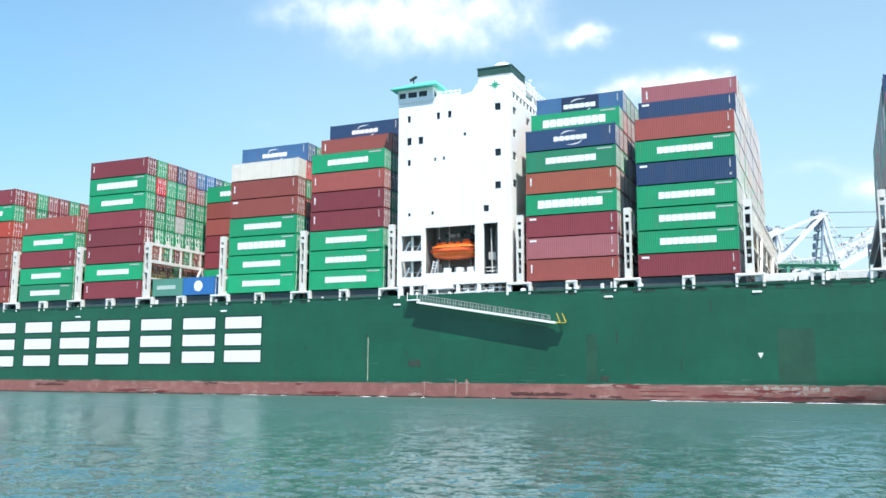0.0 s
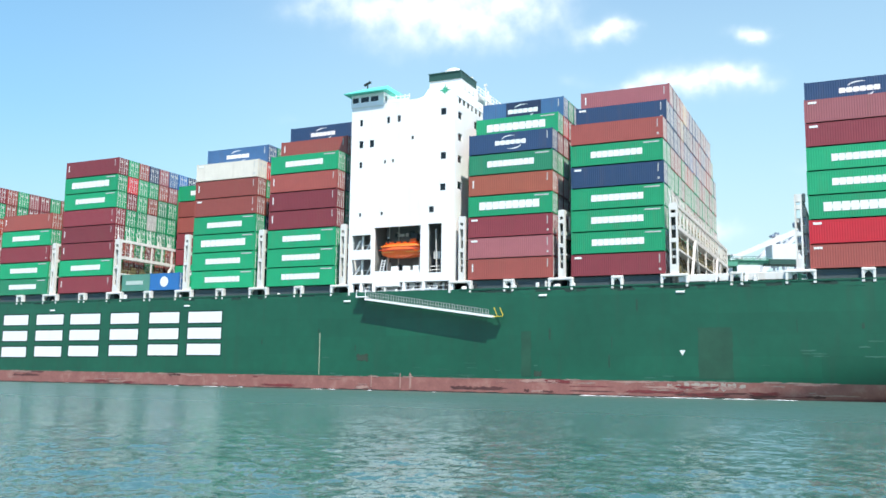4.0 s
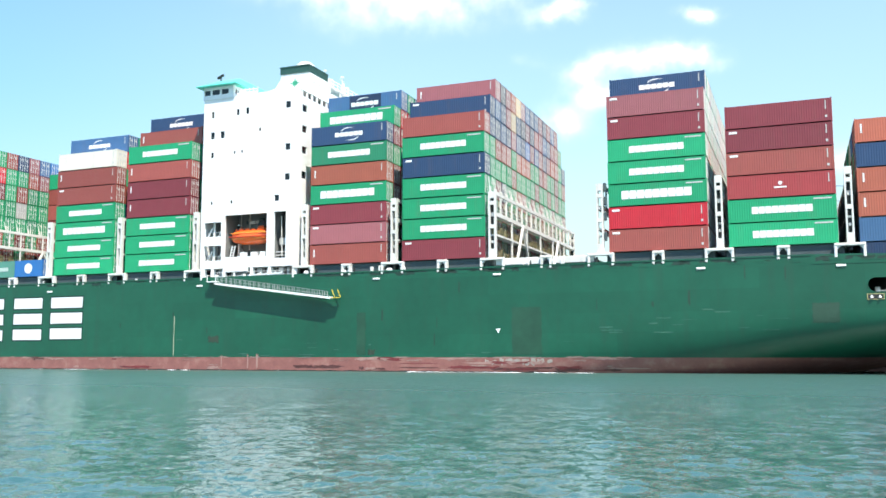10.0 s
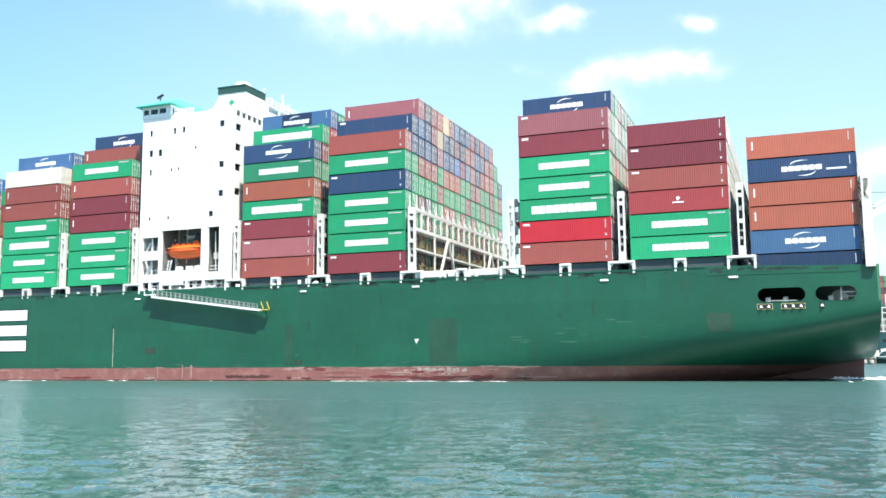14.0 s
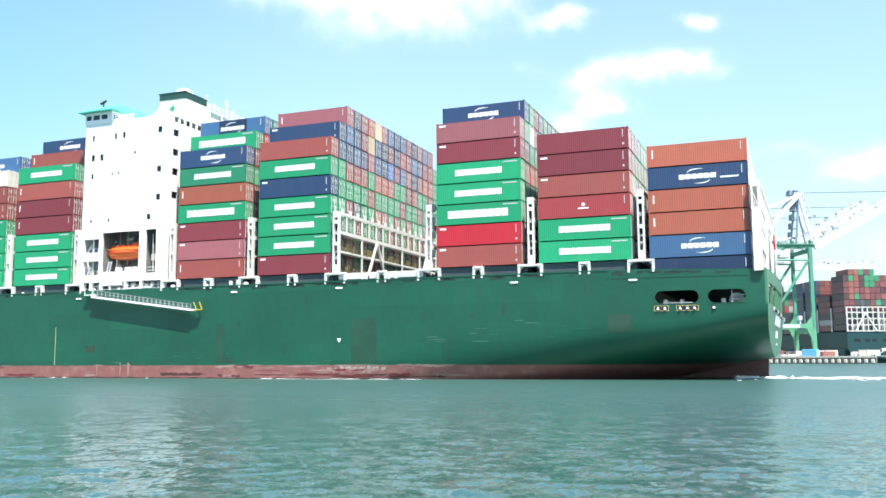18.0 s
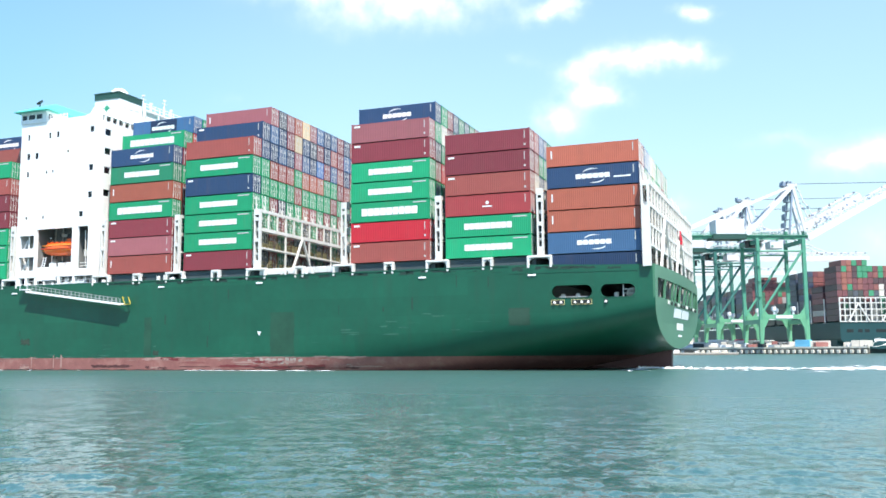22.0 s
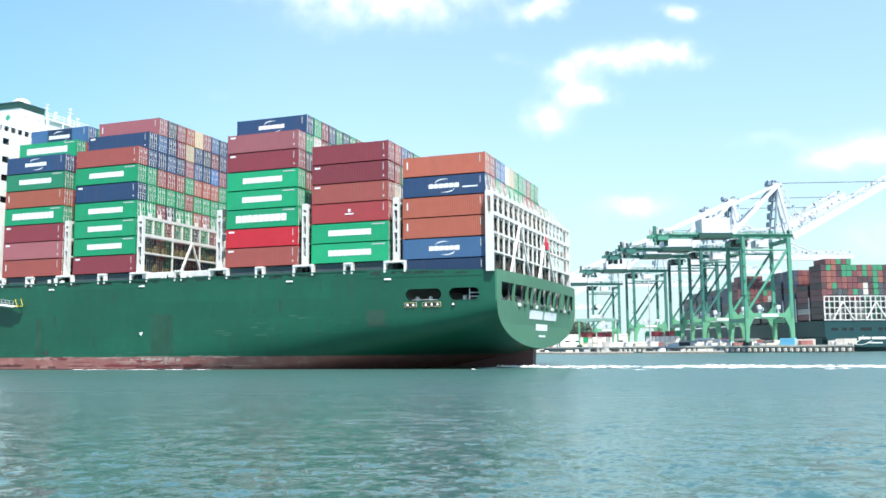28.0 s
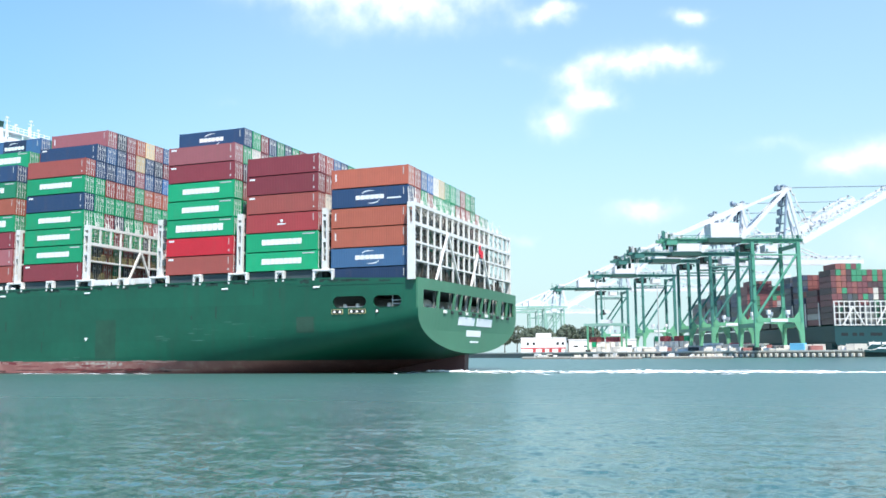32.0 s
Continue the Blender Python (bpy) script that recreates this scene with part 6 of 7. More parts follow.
def crane(s_along, boom_up=True, far=False, back=-52.0, top=76.0, hoist=False):
    green = FAR_GREEN if far else CRANE if s_along < 1 else DARK_TEAL
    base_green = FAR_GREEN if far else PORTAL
    rng = random.Random(int(s_along) + 3)
    ob = thing("quay_crane", "green and white ship-to-shore container crane, boom " + ("raised" if boom_up else "lowered"), "crane",
               Vector((-6.4, 448.1, QUAY)) + RAIL * s_along, group="quay cranes", turn=TURN)
    U, V, H = 10.7, 9.5, 50.0

    def p(name, s, m, label=""):
        part(name, s.mesh(name, m), ob, label)
    for u in (-U, U):
        for v in (-V, V):
            s = Shape()
            s.soft_box(u - 0.75, u + 0.75, v - 0.7, v + 0.7, 12, H, 0.1)
            p("leg", s, green)
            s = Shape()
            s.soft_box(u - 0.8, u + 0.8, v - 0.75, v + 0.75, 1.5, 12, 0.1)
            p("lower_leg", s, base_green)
            s = Shape()
            s.soft_box(u - 0.9, u + 0.9, v - 3, v + 3, 0, 1.6, 0.2)
            p("bogie", s, DARK)
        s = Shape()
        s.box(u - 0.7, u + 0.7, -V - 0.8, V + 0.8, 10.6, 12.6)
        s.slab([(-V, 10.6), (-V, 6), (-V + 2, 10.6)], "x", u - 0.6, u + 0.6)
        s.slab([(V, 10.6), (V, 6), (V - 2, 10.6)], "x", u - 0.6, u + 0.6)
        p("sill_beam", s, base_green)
        s = Shape()
        s.box(u - 0.6, u + 0.6, -V, V, H - 2.4, H - 0.6)
        p("cross_beam", s, green)
    for v in (-V, V):
        s = Shape()
        s.box(-U, U, v - 0.7, v + 0.7, 12.8, 14.8)
        for u, d in ((-U, 1), (U, -1)):
            s.slab([(u - d * 0.7, 12.8), (u - d * 0.7, 3), (u + d * 0.9, 3), (u + d * 1.4, 8.5), (u + d * 3.6, 12.8)], "y", v - 0.6, v + 0.6)
            s.slab([(u + d * 0.7, 14.8), (u + d * 3.4, 14.8), (u + d * 1.2, 17.6), (u + d * 0.7, 20.5)], "y", v - 0.5, v + 0.5)
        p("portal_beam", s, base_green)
        s = Shape()
        s.tube((-U, v, 14.5), (U, v, H - 5), 0.6, 8)
        p("diagonal", s, green)
        s = Shape()
        s.tube((-U, v, H - 6), (U, v, H - 6), 0.4, 8)
        p("tie", s, green)
    for v in (-3.2, 3.2):
        s = Shape()
        s.box(back, 16.0, v - 0.5, v + 0.5, H + 0.9, H + 2.4)
        p("girder", s, green)
    s = Shape()
    s.soft_box(-28, -14.5, -4.4, 4.4, H + 2.6, H + 9.6, 0.2)
    p("machinery_house", s, CRANE_WHITE)
    # dark green slab: the platform with the shade below the house painted in
    s = Shape()
    s.box(-29.5, -13.5, -4.8, 4.8, H + 0.4, H + 2.6)
    p("house_platform", s, FUNNEL if not far else green)
    s = Shape()
    s.box(back + 3, back + 8, -4.6, 4.6, H - 0.6, H + 1.4)
    p("counterweight", s, green)
    # upper frame: a mast with its shade painted blue-grey, white stays to the rear and a white front leg
    apex = Vector((10.4, 0, top))
    for v in (-3.2, 3.2):
        a = apex + Vector((0, v * 0.7, 0))
        for q, w, m, name in (((15.5, v, H + 2), 1.3, CRANE_WHITE, "front_leg"), ((back + 5, v, H + 2.4), 1.35, CRANE_WHITE, "backstay"), ((-13.0, v, H + 2.4), 1.7, CRANE_WHITE, "rear_leg"),
                              ((7.4, v, H + 2.4), 0.75, MAST_BLUE, "mast")):
            s = Shape()
            s.bar(a, q, w)
            p(name, s, m)
    s = Shape()
    s.bar((-13.0, -3.2, H + 2.6), (-11.0, -2.2, H + 8), 0.9)
    s.bar((-13.0, 3.2, H + 2.6), (-11.0, 2.2, H + 8), 0.9)
    s.bar((-12.0, -3, H + 3.2), (5.0, -3, H + 5.2), 0.6)
    s.bar((-12.0, 3, H + 3.2), (5.0, 3, H + 5.2), 0.6)
    p("rear_brace", s, CRANE_WHITE)
    if not far:
        for k in range(5):
            s = Shape()
            c = apex.lerp(Vector((7.4, 0, H + 2.4)), 0.14 + 0.18 * k)
            s.slab([(c.x - 2.2, c.z - 0.12), (c.x + 0.4, c.z - 0.12), (c.x + 0.4, c.z + 0.12), (c.x - 2.0, c.z + 0.12), (c.x - 2.0, c.z + 2.6), (c.x - 2.2, c.z + 2.6)], "y", -2.0, 2.0)
            p("mast_landing", s, MAST_BLUE)
        # folded forestays hang in short links from the head to the boom
        for v in (-2.4, 2.4):
            last = apex + Vector((1.0, v, 0))
            goal = Vector((31.0, v, H + 13.5))
            for k in range(1, 11):
                u = k / 10
                c = (apex + Vector((1.0, v, 0))).lerp(goal, u) + Vector((0, 0, -9.5 * math.sin(u * math.pi) ** 1.2 + (0.9 if k % 2 else -0.3)))
                s = Shape()
                s.bar(last, c, 0.42)
                p("forestay_link", s, CRANE_WHITE)
                s = Shape()
                s.box(c.x - 0.5, c.x + 0.5, c.y - 0.4, c.y + 0.4, c.z - 0.45, c.z + 0.45)
                p("link_pin", s, rng.choice((GALV, MAST_BLUE)))
                last = c
        s = Shape()
        for k in range(9):
            c = apex.lerp(Vector((back + 5, 0, H + 2.4)), 0.1 + k * 0.1)
            s.box(c.x - 0.5, c.x + 0.5, -2.6, 2.6, c.z - 0.1, c.z + 0.1)
            s.box(c.x - 0.3, c.x + 0.3, -0.4, 0.4, c.z + 0.1, c.z + 0.9)
        p("stay_spreader", s, CRANE_WHITE)
    s = Shape()
    s.box(7.6, 12.4, -3, 3, top - 0.6, top + 0.9)
    p("apex_platform", s, GALV)
    # boom: a pair of deep chords with lacing
    up = radians(28.5 if boom_up else 0)
    d = Vector((math.cos(up), 0, math.sin(up)))
    n = Vector((-math.sin(up), 0, math.cos(up)))
    root, long = Vector((16.2, 0, H + 0.6)), (64 if boom_up else 78)
    for v in (-3.2, 3.2):
        s = Shape()
        y = Vector((0, v, 0))
        s.bar(root + y, root + y + d * long, 0.9, 2.4)
        p("boom_chord", s, CRANE_WHITE)
        s = Shape()
        s.bar(root + y + d * 2 + n * 3.6, root + y + d * (long - 2) + n * 3.2, 0.5)
        p("top_chord", s, CRANE_WHITE)
        for k in range(14):
            s = Shape()
            a = root + y + d * (long * k / 14)
            s.bar(a + n * 1.1, a + d * (long / 28) + n * 3.4, 0.3)
            s.bar(a + d * (long / 28) + n * 3.4, a + d * (long / 14) + n * 1.1, 0.3)
            p("lacing", s, CRANE_WHITE)
        if not boom_up:
            for reach in (28, 56):
                s = Shape()
                s.tube(apex + y * 0.7, root + y + d * reach + n * 2.4, 0.3, 6)
                p("forestay", s, CRANE_WHITE)
    if not far:
        for k in range(34):
            s = Shape()
            a = root + d * (2 + (long - 3) * (k + rng.random()) / 34) + n * rng.uniform(2.4, 4.2) + Vector((0, rng.choice((-3.4, 3.2)), 0))
            w, h = rng.uniform(0.15, 0.5), rng.uniform(0.2, 0.5)
            s.box(a.x - w, a.x + w, a.y - w, a.y + w, a.z - h, a.z + h)
            p("boom_fitting", s, rng.choice((GALV, MAST_BLUE, MAST_BLUE, DARK)))
        for k in range(20):
            s = Shape()
            x, w, h = rng.uniform(back, back + 10), rng.uniform(0.4, 1.4), rng.uniform(0.8, 3.8)
            y, z = rng.uniform(-4.5, 3.5), rng.choice((H - 2.6, H + 2.4, H + 2.4))
            s.soft_box(x, x + w, y, y + w, z, z + h, 0.06)
            p("winch_gear", s, rng.choice((GALV, DARK_TEAL, DARK, green)))
        for k in range(18):
            s = Shape()
            x, w = rng.uniform(-12, 15), rng.uniform(0.4, 1.2)
            y = rng.uniform(-4.5, 3.5)
            z = rng.choice((H + 2.4, H - 3.2, H - 1.4))
            s.soft_box(x, x + w, y, y + w, z, z + rng.uniform(0.6, 2.2), 0.06)
            p("girder_gear", s, rng.choice((GALV, DARK_TEAL, CRANE_WHITE, green)))
        for k in range(6):
            s = Shape()
            x = rng.uniform(5.2, 11.8)
            s.box(x, x + rng.uniform(0.2, 0.9), rng.uniform(-3, -0.5), rng.uniform(0, 3), top + 0.9, top + rng.uniform(1.4, 2.6))
            p("apex_gear", s, rng.choice((GALV, MAST_BLUE)))
        for u, r in ((6.6, 0.8), (11.6, 0.7)):
            s = Shape()
            s.tube((u, -2.2, top + 0.6), (u, 2.2, top + 0.6), r, 12)
            p("sheave", s, MAST_BLUE)
        for v in (-V, V):
            for u in (-4.5, 4.5):
                s = Shape()
                s.tube((u, v, 14.8), (u, v, 16.4), 0.5, 8)
                s.soft_box(u - 0.9, u + 0.9, v - 0.9, v + 0.9, 16.4, 18.4, 0.2)
                p("floodlight", s, CRANE_WHITE)
            s = Shape()
            s.soft_box(-4, 4, v - 1.1, v - 0.75, 13.0, 14.4, 0.05)
            p("name_plate", s, CRANE_WHITE)
        s = Shape()
        for z in (20, 27, 34, 41):
            s.box(U - 0.3, U + 1.3, V - 1.4, V + 1.4, z, z + 0.2)
            s.box(U + 1.2, U + 1.3, V - 1.4, V + 1.4, z + 0.9, z + 1.0)
            s.box(-U - 1.3, -U + 0.3, -V - 1.4, -V + 1.4, z + 3, z + 3.2)
        s.box(U + 0.8, U + 1.1, -V - 0.3, -V, 3, H)
        p("leg_platform", s, green)
        for v in (-3.9, 3.9):
            s = Shape()
            for z in (H + 2.9, H + 3.6):
                s.box(back + 3, 15.5, v - 0.06, v + 0.06, z, z + 0.14)
            for k in range(22):
                x = back + 3 + k * (12.0 - back) / 21
                s.box(x, x + 0.15, v - 0.06, v + 0.06, H + 2.0, H + 3.7)
            s.box(back + 2, 16, v - 0.5, v + 0.5, H + 1.9, H + 2.1)
            p("walkway", s, green)
        s = Shape()
        s.soft_box(back + 6, back + 11, -3.5, 3.5, H + 2.4, H + 5.0, 0.2)
        p("winch_house", s, GALV)
        s = Shape()
        s.box(-12, -6, -2.2, 2.2, H - 3.4, H - 0.4)
        s.box(-13, -5, -3.4, 3.4, H - 0.6, H - 0.2)
        p("trolley", s, DARK)
        s = Shape()
        s.tube(apex + Vector((0, 0, 1.2)), Vector((78, 0, top + 2.6)), 0.24, 6)
        p("cable", s, MAST_BLUE)
    if hoist:
        s = Shape()
        s.soft_box(-9.5, -5.5, -3.0, 3.0, 30.5, 32.0, 0.15)
        s.box(-8.6, -6.4, -1.2, 1.2, 32.0, 34.5)
        for u in (-9, -6):
            s.bar((u, 0, 34), (u, 0, H - 3), 0.12)
        p("spreader", s, DARK, "dark spreader hanging on its ropes")
    s = Shape()
    s.soft_box(-2, 4, -3, 3, H - 4, H - 0.5, 0.2)
    p("trolley_cab", s, CRANE_WHITE)
    return ob


crane(0)
crane(57, top=78.0)
crane(93, False, top=78.0)
crane(190, False, back=-45.0, top=78.0)
crane(315, False, back=-50.0, hoist=True)
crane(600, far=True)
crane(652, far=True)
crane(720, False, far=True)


def berthed_ship():
    at = Vector((21.5, 454.5, 0))
    ob = thing("berthed_ship", "green container ship moored at the quay, fully loaded", "ship", at, turn=TURN)
    # its own x runs out from the quay, y along the quay away from the viewer
    s = Shape()
    n = 12
    outline = [(0, 14.5), (0, 7)]
    for k in range(1, n):
        a = k / n * math.pi
        outline.append((22.5 - 22.5 * math.cos(a), 7 - 5 * math.sin(a)))
    outline += [(45, 7), (45, 14.5)]
    s.slab(outline, "y", 0, 300)
    s.box(0.3, 44.7, 4, 300, -2, 7)
    part("hull", s.mesh("hull", material("teal_hull_paint", (0.006, 0.048, 0.053), 0.5, vary=0.2, scale=0.1, grain=0.9)), ob)
    for k in range(9):
        s = Shape()
        x = 3 + k * 4.3 + (1 if k % 2 else 0)
        s.box(x, x + (2.2 if k % 3 else 3.2), -0.05, 0.2, 9.8, 11.2)
        part("mooring_opening", s.mesh("mooring_opening", GLASS), ob)
    for z in (14.6, 17.4, 20.3, 23.2, 25.6):
        s = Shape()
        s.box(0, 45, -0.3, 0.5, z, z + 0.4)
        part("lashing_beam", s.mesh("lashing_beam", CREAM), ob, "white beam across the stern")
    for k in range(19):
        s = Shape()
        s.box(k * 2.48, k * 2.48 + (0.5 if k % 3 == 0 else 0.3), -0.4, 0.2, 14.5, 26 if k % 2 == 0 else 25.6)
        part("post", s.mesh("post", CREAM), ob)
    for a, b in ((4, 9), (14, 9), (20, 25), (30, 25)):
        s = Shape()
        s.bar((a, -0.45, 14.8), (b, -0.45, 23.2), 0.5)
        part("brace", s.mesh("brace", CREAM), ob)
    rng = random.Random(11)
    cargo = {}
    for bay in range(14):
        y = 1.2 + bay * 14.6
        top = (9, 6, 9, 9, 4, 4, 4, 9, 8, 8, 8, 8, 8, 7)[bay]
        # near-side codes run dark for the side turned from the sun
        side = ("MQ", "MQ", "KNQ", "KKN", "QH", "QH", "QH", "MQ", "HKN", "HKN", "HKN", "HKN", "HKH", "HKH")[bay]
        for row in range(18):
            high = top + (1 if bay in (0, 7) and 0 < row < 7 else 0) - (1 if row % 7 == 6 else 0)
            for tier in range(high):
                if bay not in (0, 2, 7) and 0 < row and tier < high - 2:
                    continue
                if row == 0:
                    code = "S" if bay == 1 and tier == 1 else rng.choice(side)
                elif rng.random() > 0.5 or tier == 0:
                    code = rng.choice("GGBBBMMTDGBMBGMQOW" if bay == 0 and tier > 3 else "BMMBGMBQDBM" if tier > 2 else "SKHKDH")
                cargo.setdefault(code, []).append((row * 2.5 + 0.1, y, 15.2 + tier * 2.86))
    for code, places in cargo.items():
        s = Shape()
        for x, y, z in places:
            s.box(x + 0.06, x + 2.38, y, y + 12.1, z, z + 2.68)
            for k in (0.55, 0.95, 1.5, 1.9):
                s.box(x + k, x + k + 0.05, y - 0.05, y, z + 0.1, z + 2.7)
        # cargo colours mixed towards grey to hold the haze of the distance
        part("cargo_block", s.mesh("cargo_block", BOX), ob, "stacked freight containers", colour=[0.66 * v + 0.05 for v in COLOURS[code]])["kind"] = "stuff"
    for x0, x1, z0, z1 in ((15.8, 21.4, 5.7, 6.8), (22.2, 28.8, 5.7, 6.8), (19.8, 27.4, 3.8, 4.3)):
        s = Shape()
        s.box(x0, x1, -0.04, 0.1, z0, z1)
        part("name_bar", s.mesh("name_bar", LETTER), ob, "white painted bar")
    for y in (14, 28.5, 43):
        s = Shape()
        s.box(-0.3, 0, y, y + 0.8, 14.5, 26)
        part("lashing_tower", s.mesh("lashing_tower", CREAM), ob)


berthed_ship()


def mooring_ropes():
    rope_paint = material("pale_rope", (0.62, 0.6, 0.54), 0.9, vary=0.2, scale=3.0)
    for foot, out, z in (((29.2, 424.6), 18.2, 7.2), ((30.2, 424.2), 22.4, 5.2)):
        a = Vector((foot[0], foot[1], QUAY + 0.5))
        b = Vector((21.5, 454.5, 0)) + OUT * out - RAIL * 0.05 + Vector((0, 0, z))
        ob = thing("mooring_rope", "pale mooring rope from the quay to the moored ship", "rope", a, group="mooring ropes")
        s = Shape()
        last = Vector((0, 0, 0))
        for k in range(1, 9):
            u = k / 8
            c = (b - a) * u - Vector((0, 0, 1.2 * math.sin(u * math.pi)))
            s.tube(last, c, 0.12, 6)
            last = c
        part("line", s.mesh("line", rope_paint), ob)
        s = Shape()
        s.tube((0, 0, -0.5), (0, 0, 0.15), 0.35, 10, 0.28)
        part("bollard", s.mesh("bollard", DARK), ob)


mooring_ropes()


def quay_things():
    rng = random.Random(21)
    # the edge of the quay: pale cap, dark fenders and a low ledge
    edge = [(-900, 900), (-300, 640), (-90, 480), (31.0, 422.7)]
    for (ax, ay), (bx, by) in zip(edge, edge[1:]):
        a, b = Vector((ax, ay, 0)), Vector((bx, by, 0))
        out = Vector((by - ay, -(bx - ax), 0)).normalized()
        out = out if out.y < 0 else -out
        s = Shape()
        s.bar(a + out * 0.4 + Vector((0, 0, 2.95)), b + out * 0.4 + Vector((0, 0, 2.95)), 0.8, 0.7)
        thing("quay_cap", "pale concrete cap along the quay edge", "quay edge", kind="structure", data=s.mesh("quay_cap", CAP))
        # dark strip puts the shade below the cap into the wall's colour
        s = Shape()
        s.bar(a + out * 0.1 + Vector((0, 0, 1.2)), b + out * 0.1 + Vector((0, 0, 1.2)), 0.4, 2.4)
        thing("quay_recess", "dark strip for the shade under the quay edge", "quay edge", kind="structure", data=s.mesh("quay_recess", DARK_CONCRETE))
    a, b = Vector((-90, 480, 0)), Vector((31.0, 422.7, 0))
    out = Vector((b.y - a.y, -(b.x - a.x), 0)).normalized()
    out = out if out.y < 0 else -out
    f = Shape()
    f.soft_box(-0.65, 0.65, -0.5, 0.5, 0.35, 1.9, 0.15)
    fender = None
    for k in range(47):
        p = a.lerp(b, (k + 0.5) / 47) + out * 0.9
        if fender is None:
            fender = thing("quay_fender", "pale concrete fender block on the quay wall", "fender", p, group="quay fenders", data=f.mesh("quay_fender", CAP), turn=math.degrees(math.atan2(b.y - a.y, b.x - a.x)))
        else:
            copy_thing(fender, Matrix.LocRotScale(p, fender.rotation_euler, None))
    # low sheds, boxes and vehicles along the edge
    for k in range(72):
        u = rng.uniform(0.0, 0.97)
        p = a.lerp(b, u) - out * rng.uniform(2.5, 9)
        w, d, h = rng.uniform(1.6, 7), rng.uniform(2, 3), rng.uniform(0.8, 2.9)
        s = Shape()
        s.soft_box(-w / 2, w / 2, -d / 2, d / 2, 0, h, 0.1)
        m = rng.choice((HOUSE_WALL, HOUSE_WALL, HOUSE_WALL, CAP, CAP, CONCRETE, CONCRETE, DARK, BOOT, DARK_CONCRETE))
        word = {HOUSE_WALL: "white", CONCRETE: "grey", DARK: "dark", CAP: "beige", BOOT: "dull red", DARK_CONCRETE: "brownish"}[m]
        thing("storage_crate", f"{word} storage crate on the quay", "crate", (p.x, p.y, QUAY), group="crates on the quay", data=s.mesh("storage_crate", m), turn=rng.uniform(-5, 25))
    s = Shape()
    s.soft_box(-3.4, 3.4, -1.5, 1.5, 0, 3.2, 0.15)
    thing("covered_cargo", "cargo under a bright blue tarpaulin on the quay", "cargo", (5.2, 438.5, QUAY), data=s.mesh("covered_cargo", TARP), turn=-25)
    # trucks between the crane legs
    for k, (x, y) in enumerate(((-20, 462), (-33, 470))):
        ob = thing("yard_truck", "small container truck on the quay", "truck", (x, y, QUAY), group="trucks on the quay", turn=rng.uniform(-40, -10))
        s = Shape()
        s.soft_box(-6, 4, -1.2, 1.2, 0.9, 1.3, 0.08)
        part("trailer", s.mesh("trailer", DARK), ob)
        s = Shape()
        s.soft_box(4.3, 6.6, -1.2, 1.2, 0.6, 3.2, 0.2)
        part("cab", s.mesh("cab", HOUSE_WALL if k % 2 else TARP), ob)
        for wx in (-5, -3.8, 3, 5.6):
            for wy in (-1.25, 0.95):
                s = Shape()
                s.tube((wx, wy, 0.5), (wx, wy + 0.3, 0.5), 0.5, 12)
                part("wheel", s.mesh("wheel", RUBBER), ob)
        s = Shape()
        s.soft_box(-5.9, 3.9, -1.2, 1.2, 1.32, 3.9, 0.06)
        part("load", s.mesh("load", BOX), ob, colour=COLOURS["MWGB"[k]])
    # lamp mast
    s = Shape()
    s.tube((0, 0, 0), (0, 0, 35), 0.45, 10, 0.25)
    mast = thing("lamp_mast", "tall pale grey lamp mast on the quay", "lamp mast", (-60.5, 470, QUAY))
    part("mast_pole", s.mesh("mast_pole", GALV), mast)
    s = Shape()
    s.soft_box(-1.4, 1.4, -0.5, 0.5, 34.6, 35.4, 0.1)
    part("lamp_head", s.mesh("lamp_head", GALV), mast)
    # white building with a red base
    ob = thing("harbour_building", "low white harbour building with a red base band", "building", (-168, 590, QUAY), turn=10)
    s = Shape()
    wall_with_holes(s, [(x, x + 1.6, 5.0, 6.8) for x in (4, 8, 24, 27.5)] + [(x, x + 2.2, 0.0, 2.4) for x in (8, 14, 19, 25)], 0, 30, 0, 9.5, lambda p, q, c, d: s.box(p, q, 0, 0.4, c, d))
    s.box(0, 0.4, 0.4, 16, 0, 9.5)
    s.box(29.6, 30, 0.4, 16, 0, 9.5)
    s.box(0, 30, 15.6, 16, 0, 9.5)
    part("wall", s.mesh("wall", HOUSE_WALL), ob)
    s = Shape()
    s.box(-0.3, 30.3, -0.3, 16.3, 9.5, 10.1)
    s.box(10, 20, 3, 10, 10.1, 13)
    part("roof", s.mesh("roof", HOUSE_WALL), ob)
    s = Shape()
    s.box(-0.05, 30.05, -0.08, 0.2, 2.5, 3.3)
    part("band", s.mesh("band", REDBAND), ob, "red painted band")
    for x in (4, 8, 24, 27.5):
        s = Shape()
        s.box(x, x + 1.6, 0.2, 0.28, 5.0, 6.8)
        part("window", s.mesh("window", GLASS), ob)
    for x in (8, 14, 19, 25):
        s = Shape()
        s.box(x, x + 2.2, 0.25, 0.33, 0, 2.4)
        part("door", s.mesh("door", REDBAND), ob)
    ob = thing("harbour_shed", "long low white harbour shed", "shed", (-135, 590, QUAY), turn=10)
    s = Shape()
    s.box(0, 44, 0, 14, 0, 8.0)
    part("wall", s.mesh("wall", HOUSE_WALL), ob)
    s = Shape()
    s.box(-0.4, 44.4, -0.4, 14.4, 8.0, 8.6)
    part("roof", s.mesh("roof", HOUSE_WALL), ob)
    s = Shape()
    s.box(-0.05, 44.05, -0.1, 0.1, 0.0, 0.9)
    part("base_band", s.mesh("base_band", CONCRETE), ob, "grey base band")
    for x in (3, 10, 17, 24, 31, 38):
        s = Shape()
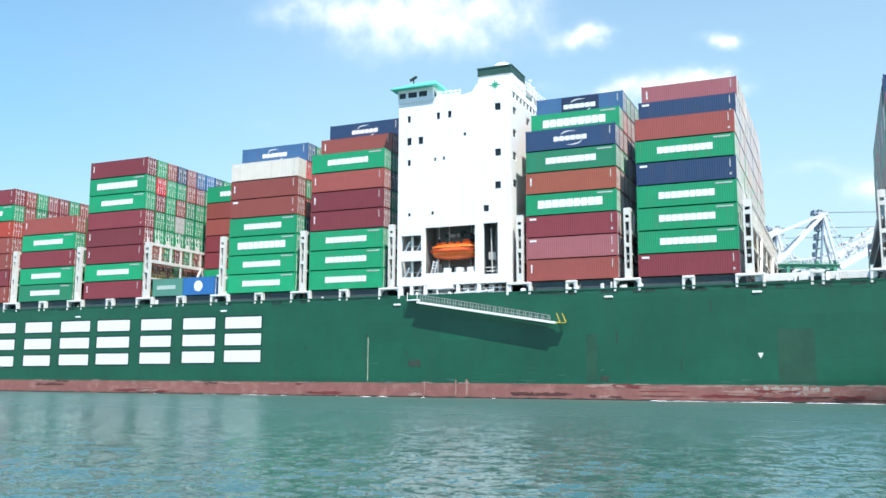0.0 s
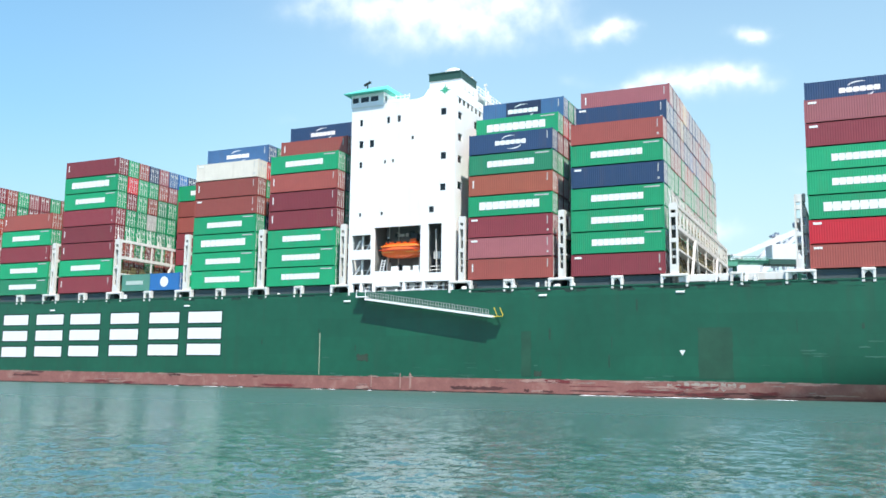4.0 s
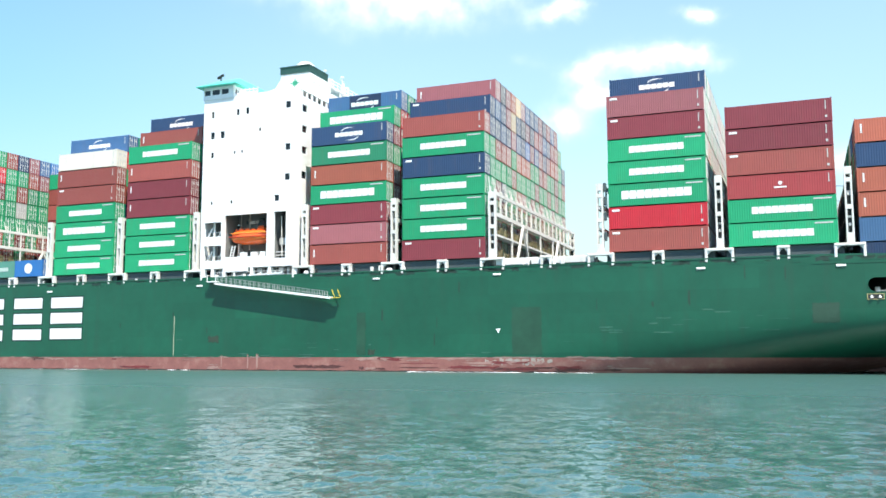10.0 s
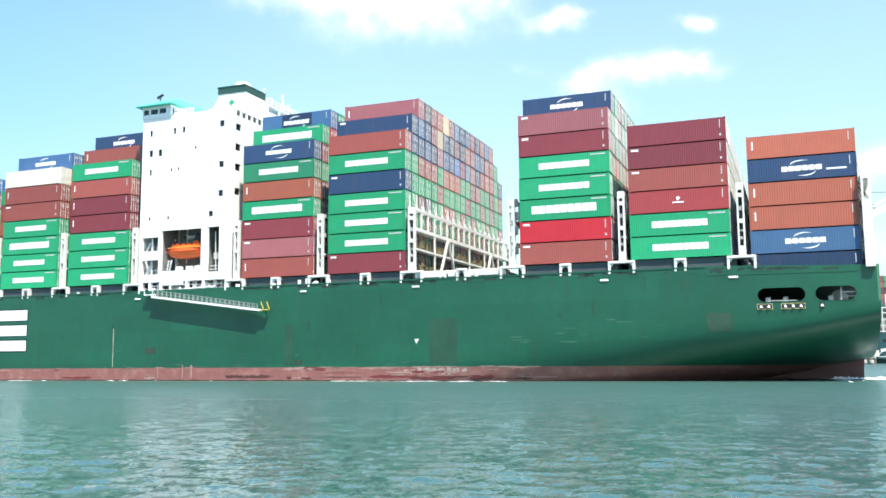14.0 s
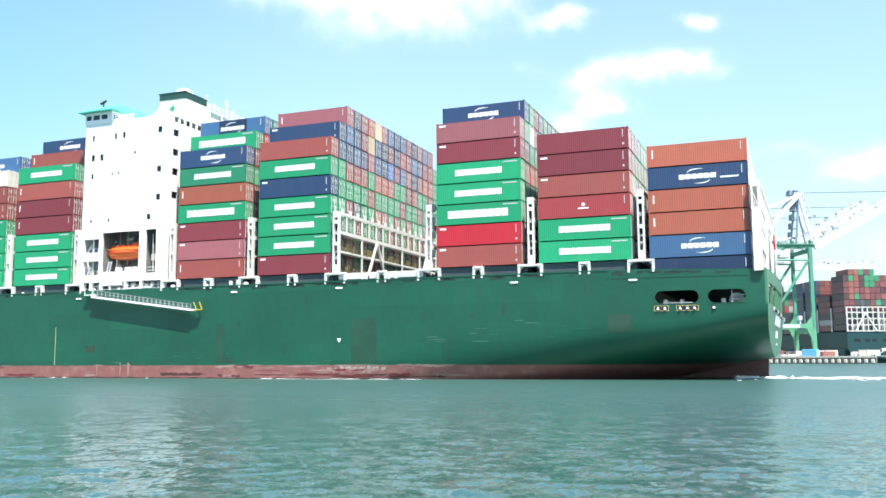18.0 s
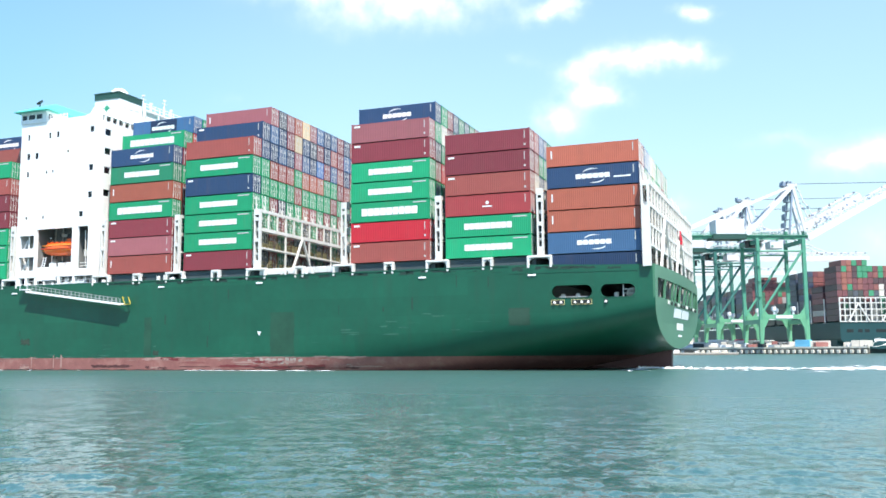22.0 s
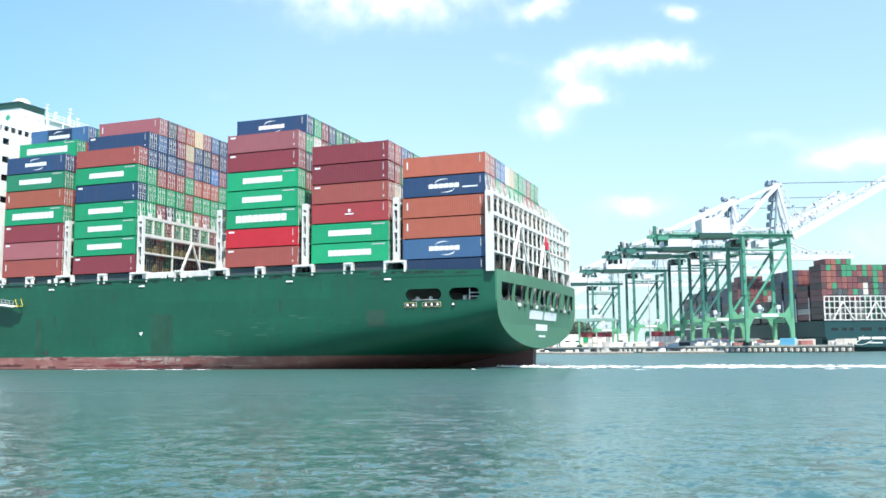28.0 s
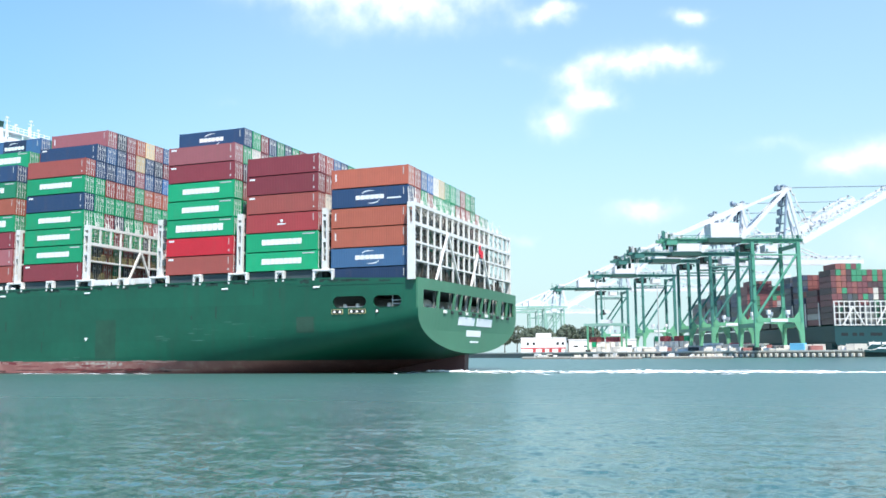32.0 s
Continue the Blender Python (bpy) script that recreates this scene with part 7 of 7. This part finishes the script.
        s.box(x, x + 3.2, -0.06, 0.1, 3.4, 4.4)
        part("window", s.mesh("window", GLASS), ob)
    for x in (7.5, 28.0):
        s = Shape()
        s.box(x, x + 1.6, -0.08, 0.1, 0.9, 3.2)
        part("door", s.mesh("door", GALV), ob)
    # flat pontoons moored off the quay, with pale decks and gear
    for x0, y0, long, turn in ((-88, 392, 30, -3), (-55, 402, 34, -4), (-118, 420, 24, -6)):
        ob = thing("pontoon", "flat dark-sided pontoon with a pale deck moored off the quay", "pontoon", (x0, y0, 0), group="pontoons", turn=turn)
        s = Shape()
        s.soft_box(0, long, -3, 3, -0.5, 0.75, 0.12)
        part("pontoon_hull", s.mesh("pontoon_hull", DARK_CONCRETE), ob)
        s = Shape()
        s.box(0.1, long - 0.1, -2.9, 2.9, 0.75, 1.05)
        part("pontoon_deck", s.mesh("pontoon_deck", CAP), ob)
        for k in range(9):
            s = Shape()
            x, w, h = rng.uniform(0.5, long - 4), rng.uniform(0.5, 3.4), rng.uniform(0.3, 1.5)
            s.soft_box(x, x + w, -1.5, 1.5, 1.05, 1.05 + h, 0.08)
            part("deck_gear", s.mesh("deck_gear", rng.choice((HOUSE_WALL, CAP, DARK, GALV))), ob)
    # long low walls and sheds behind the edge
    for u, w, h, m in ((0.08, 24, 2.2, HOUSE_WALL), (0.34, 18, 1.6, CAP), (0.52, 30, 3.0, GALV), (0.72, 14, 2.0, HOUSE_WALL)):
        p = a.lerp(b, u) - out * 11
        ob = thing("quay_shed", "long low pale shed on the quay", "shed", (p.x, p.y, QUAY), group="sheds on the quay", turn=-25)
        s = Shape()
        s.soft_box(-w / 2, w / 2, -2, 2, 0, h, 0.1)
        part("wall", s.mesh("wall", m), ob)
        s = Shape()
        s.box(-w / 2 - 0.4, w / 2 + 0.4, -2.5, 2.4, h, h + 0.3)
        part("roof", s.mesh("roof", HOUSE_WALL), ob)
        for k in range(int(w / 5)):
            s = Shape()
            s.box(-w / 2 + 1.5 + k * 5, -w / 2 + 3.5 + k * 5, -2.05, -1.9, 0.2, h * 0.7)
            part("opening", s.mesh("opening", DARK), ob)
    # yard stacks
    for x0, y0, n, high in ((-105.5, 520, 7, 3), (-67, 520, 8, 3)):
        for k in range(n):
            for tier in range(high - (1 if k % 4 == 3 else 0)):
                code = rng.choice("WWWWWWSG") if tier < 2 else rng.choice("MMMBMMG")
                c = COLOURS[code]
                box = thing("yard_container", f"{WORDS[code]} freight container stacked in the yard", "container", (x0 + k * 2.7, y0 + rng.uniform(-0.4, 0.4), QUAY + tier * (TALL + 0.004)), group="containers in the yard", turn=90)
                part("body", BODY, box, colour=c)
                part("end_panel", MESHES[LONG]["end_panel"], box, colour=c)
    # green yard gantry over the first stack
    ob = thing("yard_gantry", "green steel gantry standing over stacked containers in the yard", "gantry crane", (-107, 517, QUAY))
    for x in (0.0, 19.5):
        for y in (0.0, 16.0):
            s = Shape()
            s.soft_box(x - 0.5, x + 0.5, y - 0.5, y + 0.5, 1.2, 15.0, 0.08)
            part("leg", s.mesh("leg", PORTAL), ob)
            s = Shape()
            s.tube((x - 1.4, y, 0.7), (x + 1.4, y, 0.7), 0.7, 12)
            part("wheel", s.mesh("wheel", RUBBER), ob)
        s = Shape()
        s.box(x - 0.4, x + 0.4, 0.5, 15.5, 1.2, 2.2)
        part("sill_beam", s.mesh("sill_beam", PORTAL), ob)
    for y in (0.0, 16.0):
        s = Shape()
        s.box(-2.0, 21.5, y - 0.45, y + 0.45, 15.0, 16.4)
        part("girder", s.mesh("girder", FAR_GREEN), ob)
    s = Shape()
    s.soft_box(7.0, 12.0, 1.0, 15.0, 16.4, 18.6, 0.15)
    part("trolley", s.mesh("trolley", CRANE_WHITE), ob, "white trolley on the girders")
    s = Shape()
    s.soft_box(12.4, 14.2, 2.0, 4.0, 13.0, 15.0, 0.1)
    part("cab", s.mesh("cab", CRANE_WHITE), ob)
    # trees behind the building
    for k in range(11):
        x, y, h = -196 + k * 6.6 + rng.uniform(-2, 2), 650 + rng.uniform(-8, 8), rng.uniform(14.5, 20.5)
        tree = thing("tree", "dark green broad-leaved tree behind the harbour building", "tree", (x, y, QUAY), group="trees on the shore")
        s = Shape()
        s.tube((0, 0, 0), (0.2, 0, h * 0.55), 0.45, 8, 0.2)
        for q in range(5):
            ang = rng.uniform(0, math.tau)
            s.tube((0.1, 0, h * 0.35), (3 * math.cos(ang), 3 * math.sin(ang), h * rng.uniform(0.6, 0.85)), 0.2, 6, 0.06)
        part("trunk", s.mesh("trunk", BARK), tree)
        s = Shape()
        for q in range(420):
            u, v = rng.uniform(0, math.tau), rng.uniform(-1, 1)
            r = rng.uniform(0.55, 1.0) ** 0.5
            w = h * 0.36 * (1 + 0.25 * math.sin(3 * u + k))
            c = Vector((w * r * math.cos(u) * math.sqrt(1 - v * v), w * r * math.sin(u) * math.sqrt(1 - v * v), h * 0.68 + h * 0.33 * v * r))
            d = rng.uniform(0.8, 1.8)
            axis = [Vector((rng.gauss(0, 1), rng.gauss(0, 1), rng.gauss(0, 1))).normalized() * d for _ in range(3)]
            s.cells([c + axis[0], c + axis[1], c + axis[2], c - axis[0] * 0.7], [(0, 1, 2), (0, 2, 3), (1, 2, 3), (0, 1, 3)])
        part("crown", s.mesh("crown", LEAF), tree)


quay_things()


def motions():
    # the ripples drift slowly with the wind
    walk(SEA, [(0, pose(0, 0, 0)), (16, pose(7, -8, 0)), (32, pose(14, -16, 0))])
    # the ladder is hoisted: seconds and degrees
    walk(LADDER, [(t, pose(0, 0, 0, 0, -turn, 0)) for t, turn in ((0, 0), (1.5, 0.25), (3, 0.85), (4.5, 1.45), (6, 1.85), (8, 1.8), (20, 1.75), (32, 1.75))])
    for ob in AFLOAT:
        base = Matrix.LocRotScale(ob.location, ob.rotation_euler, None)
        walk(ob, [(t, pose(x, y, 0, 0, 0, yaw) @ base) for t, x, y, yaw in SHIP_WAY])


motions()
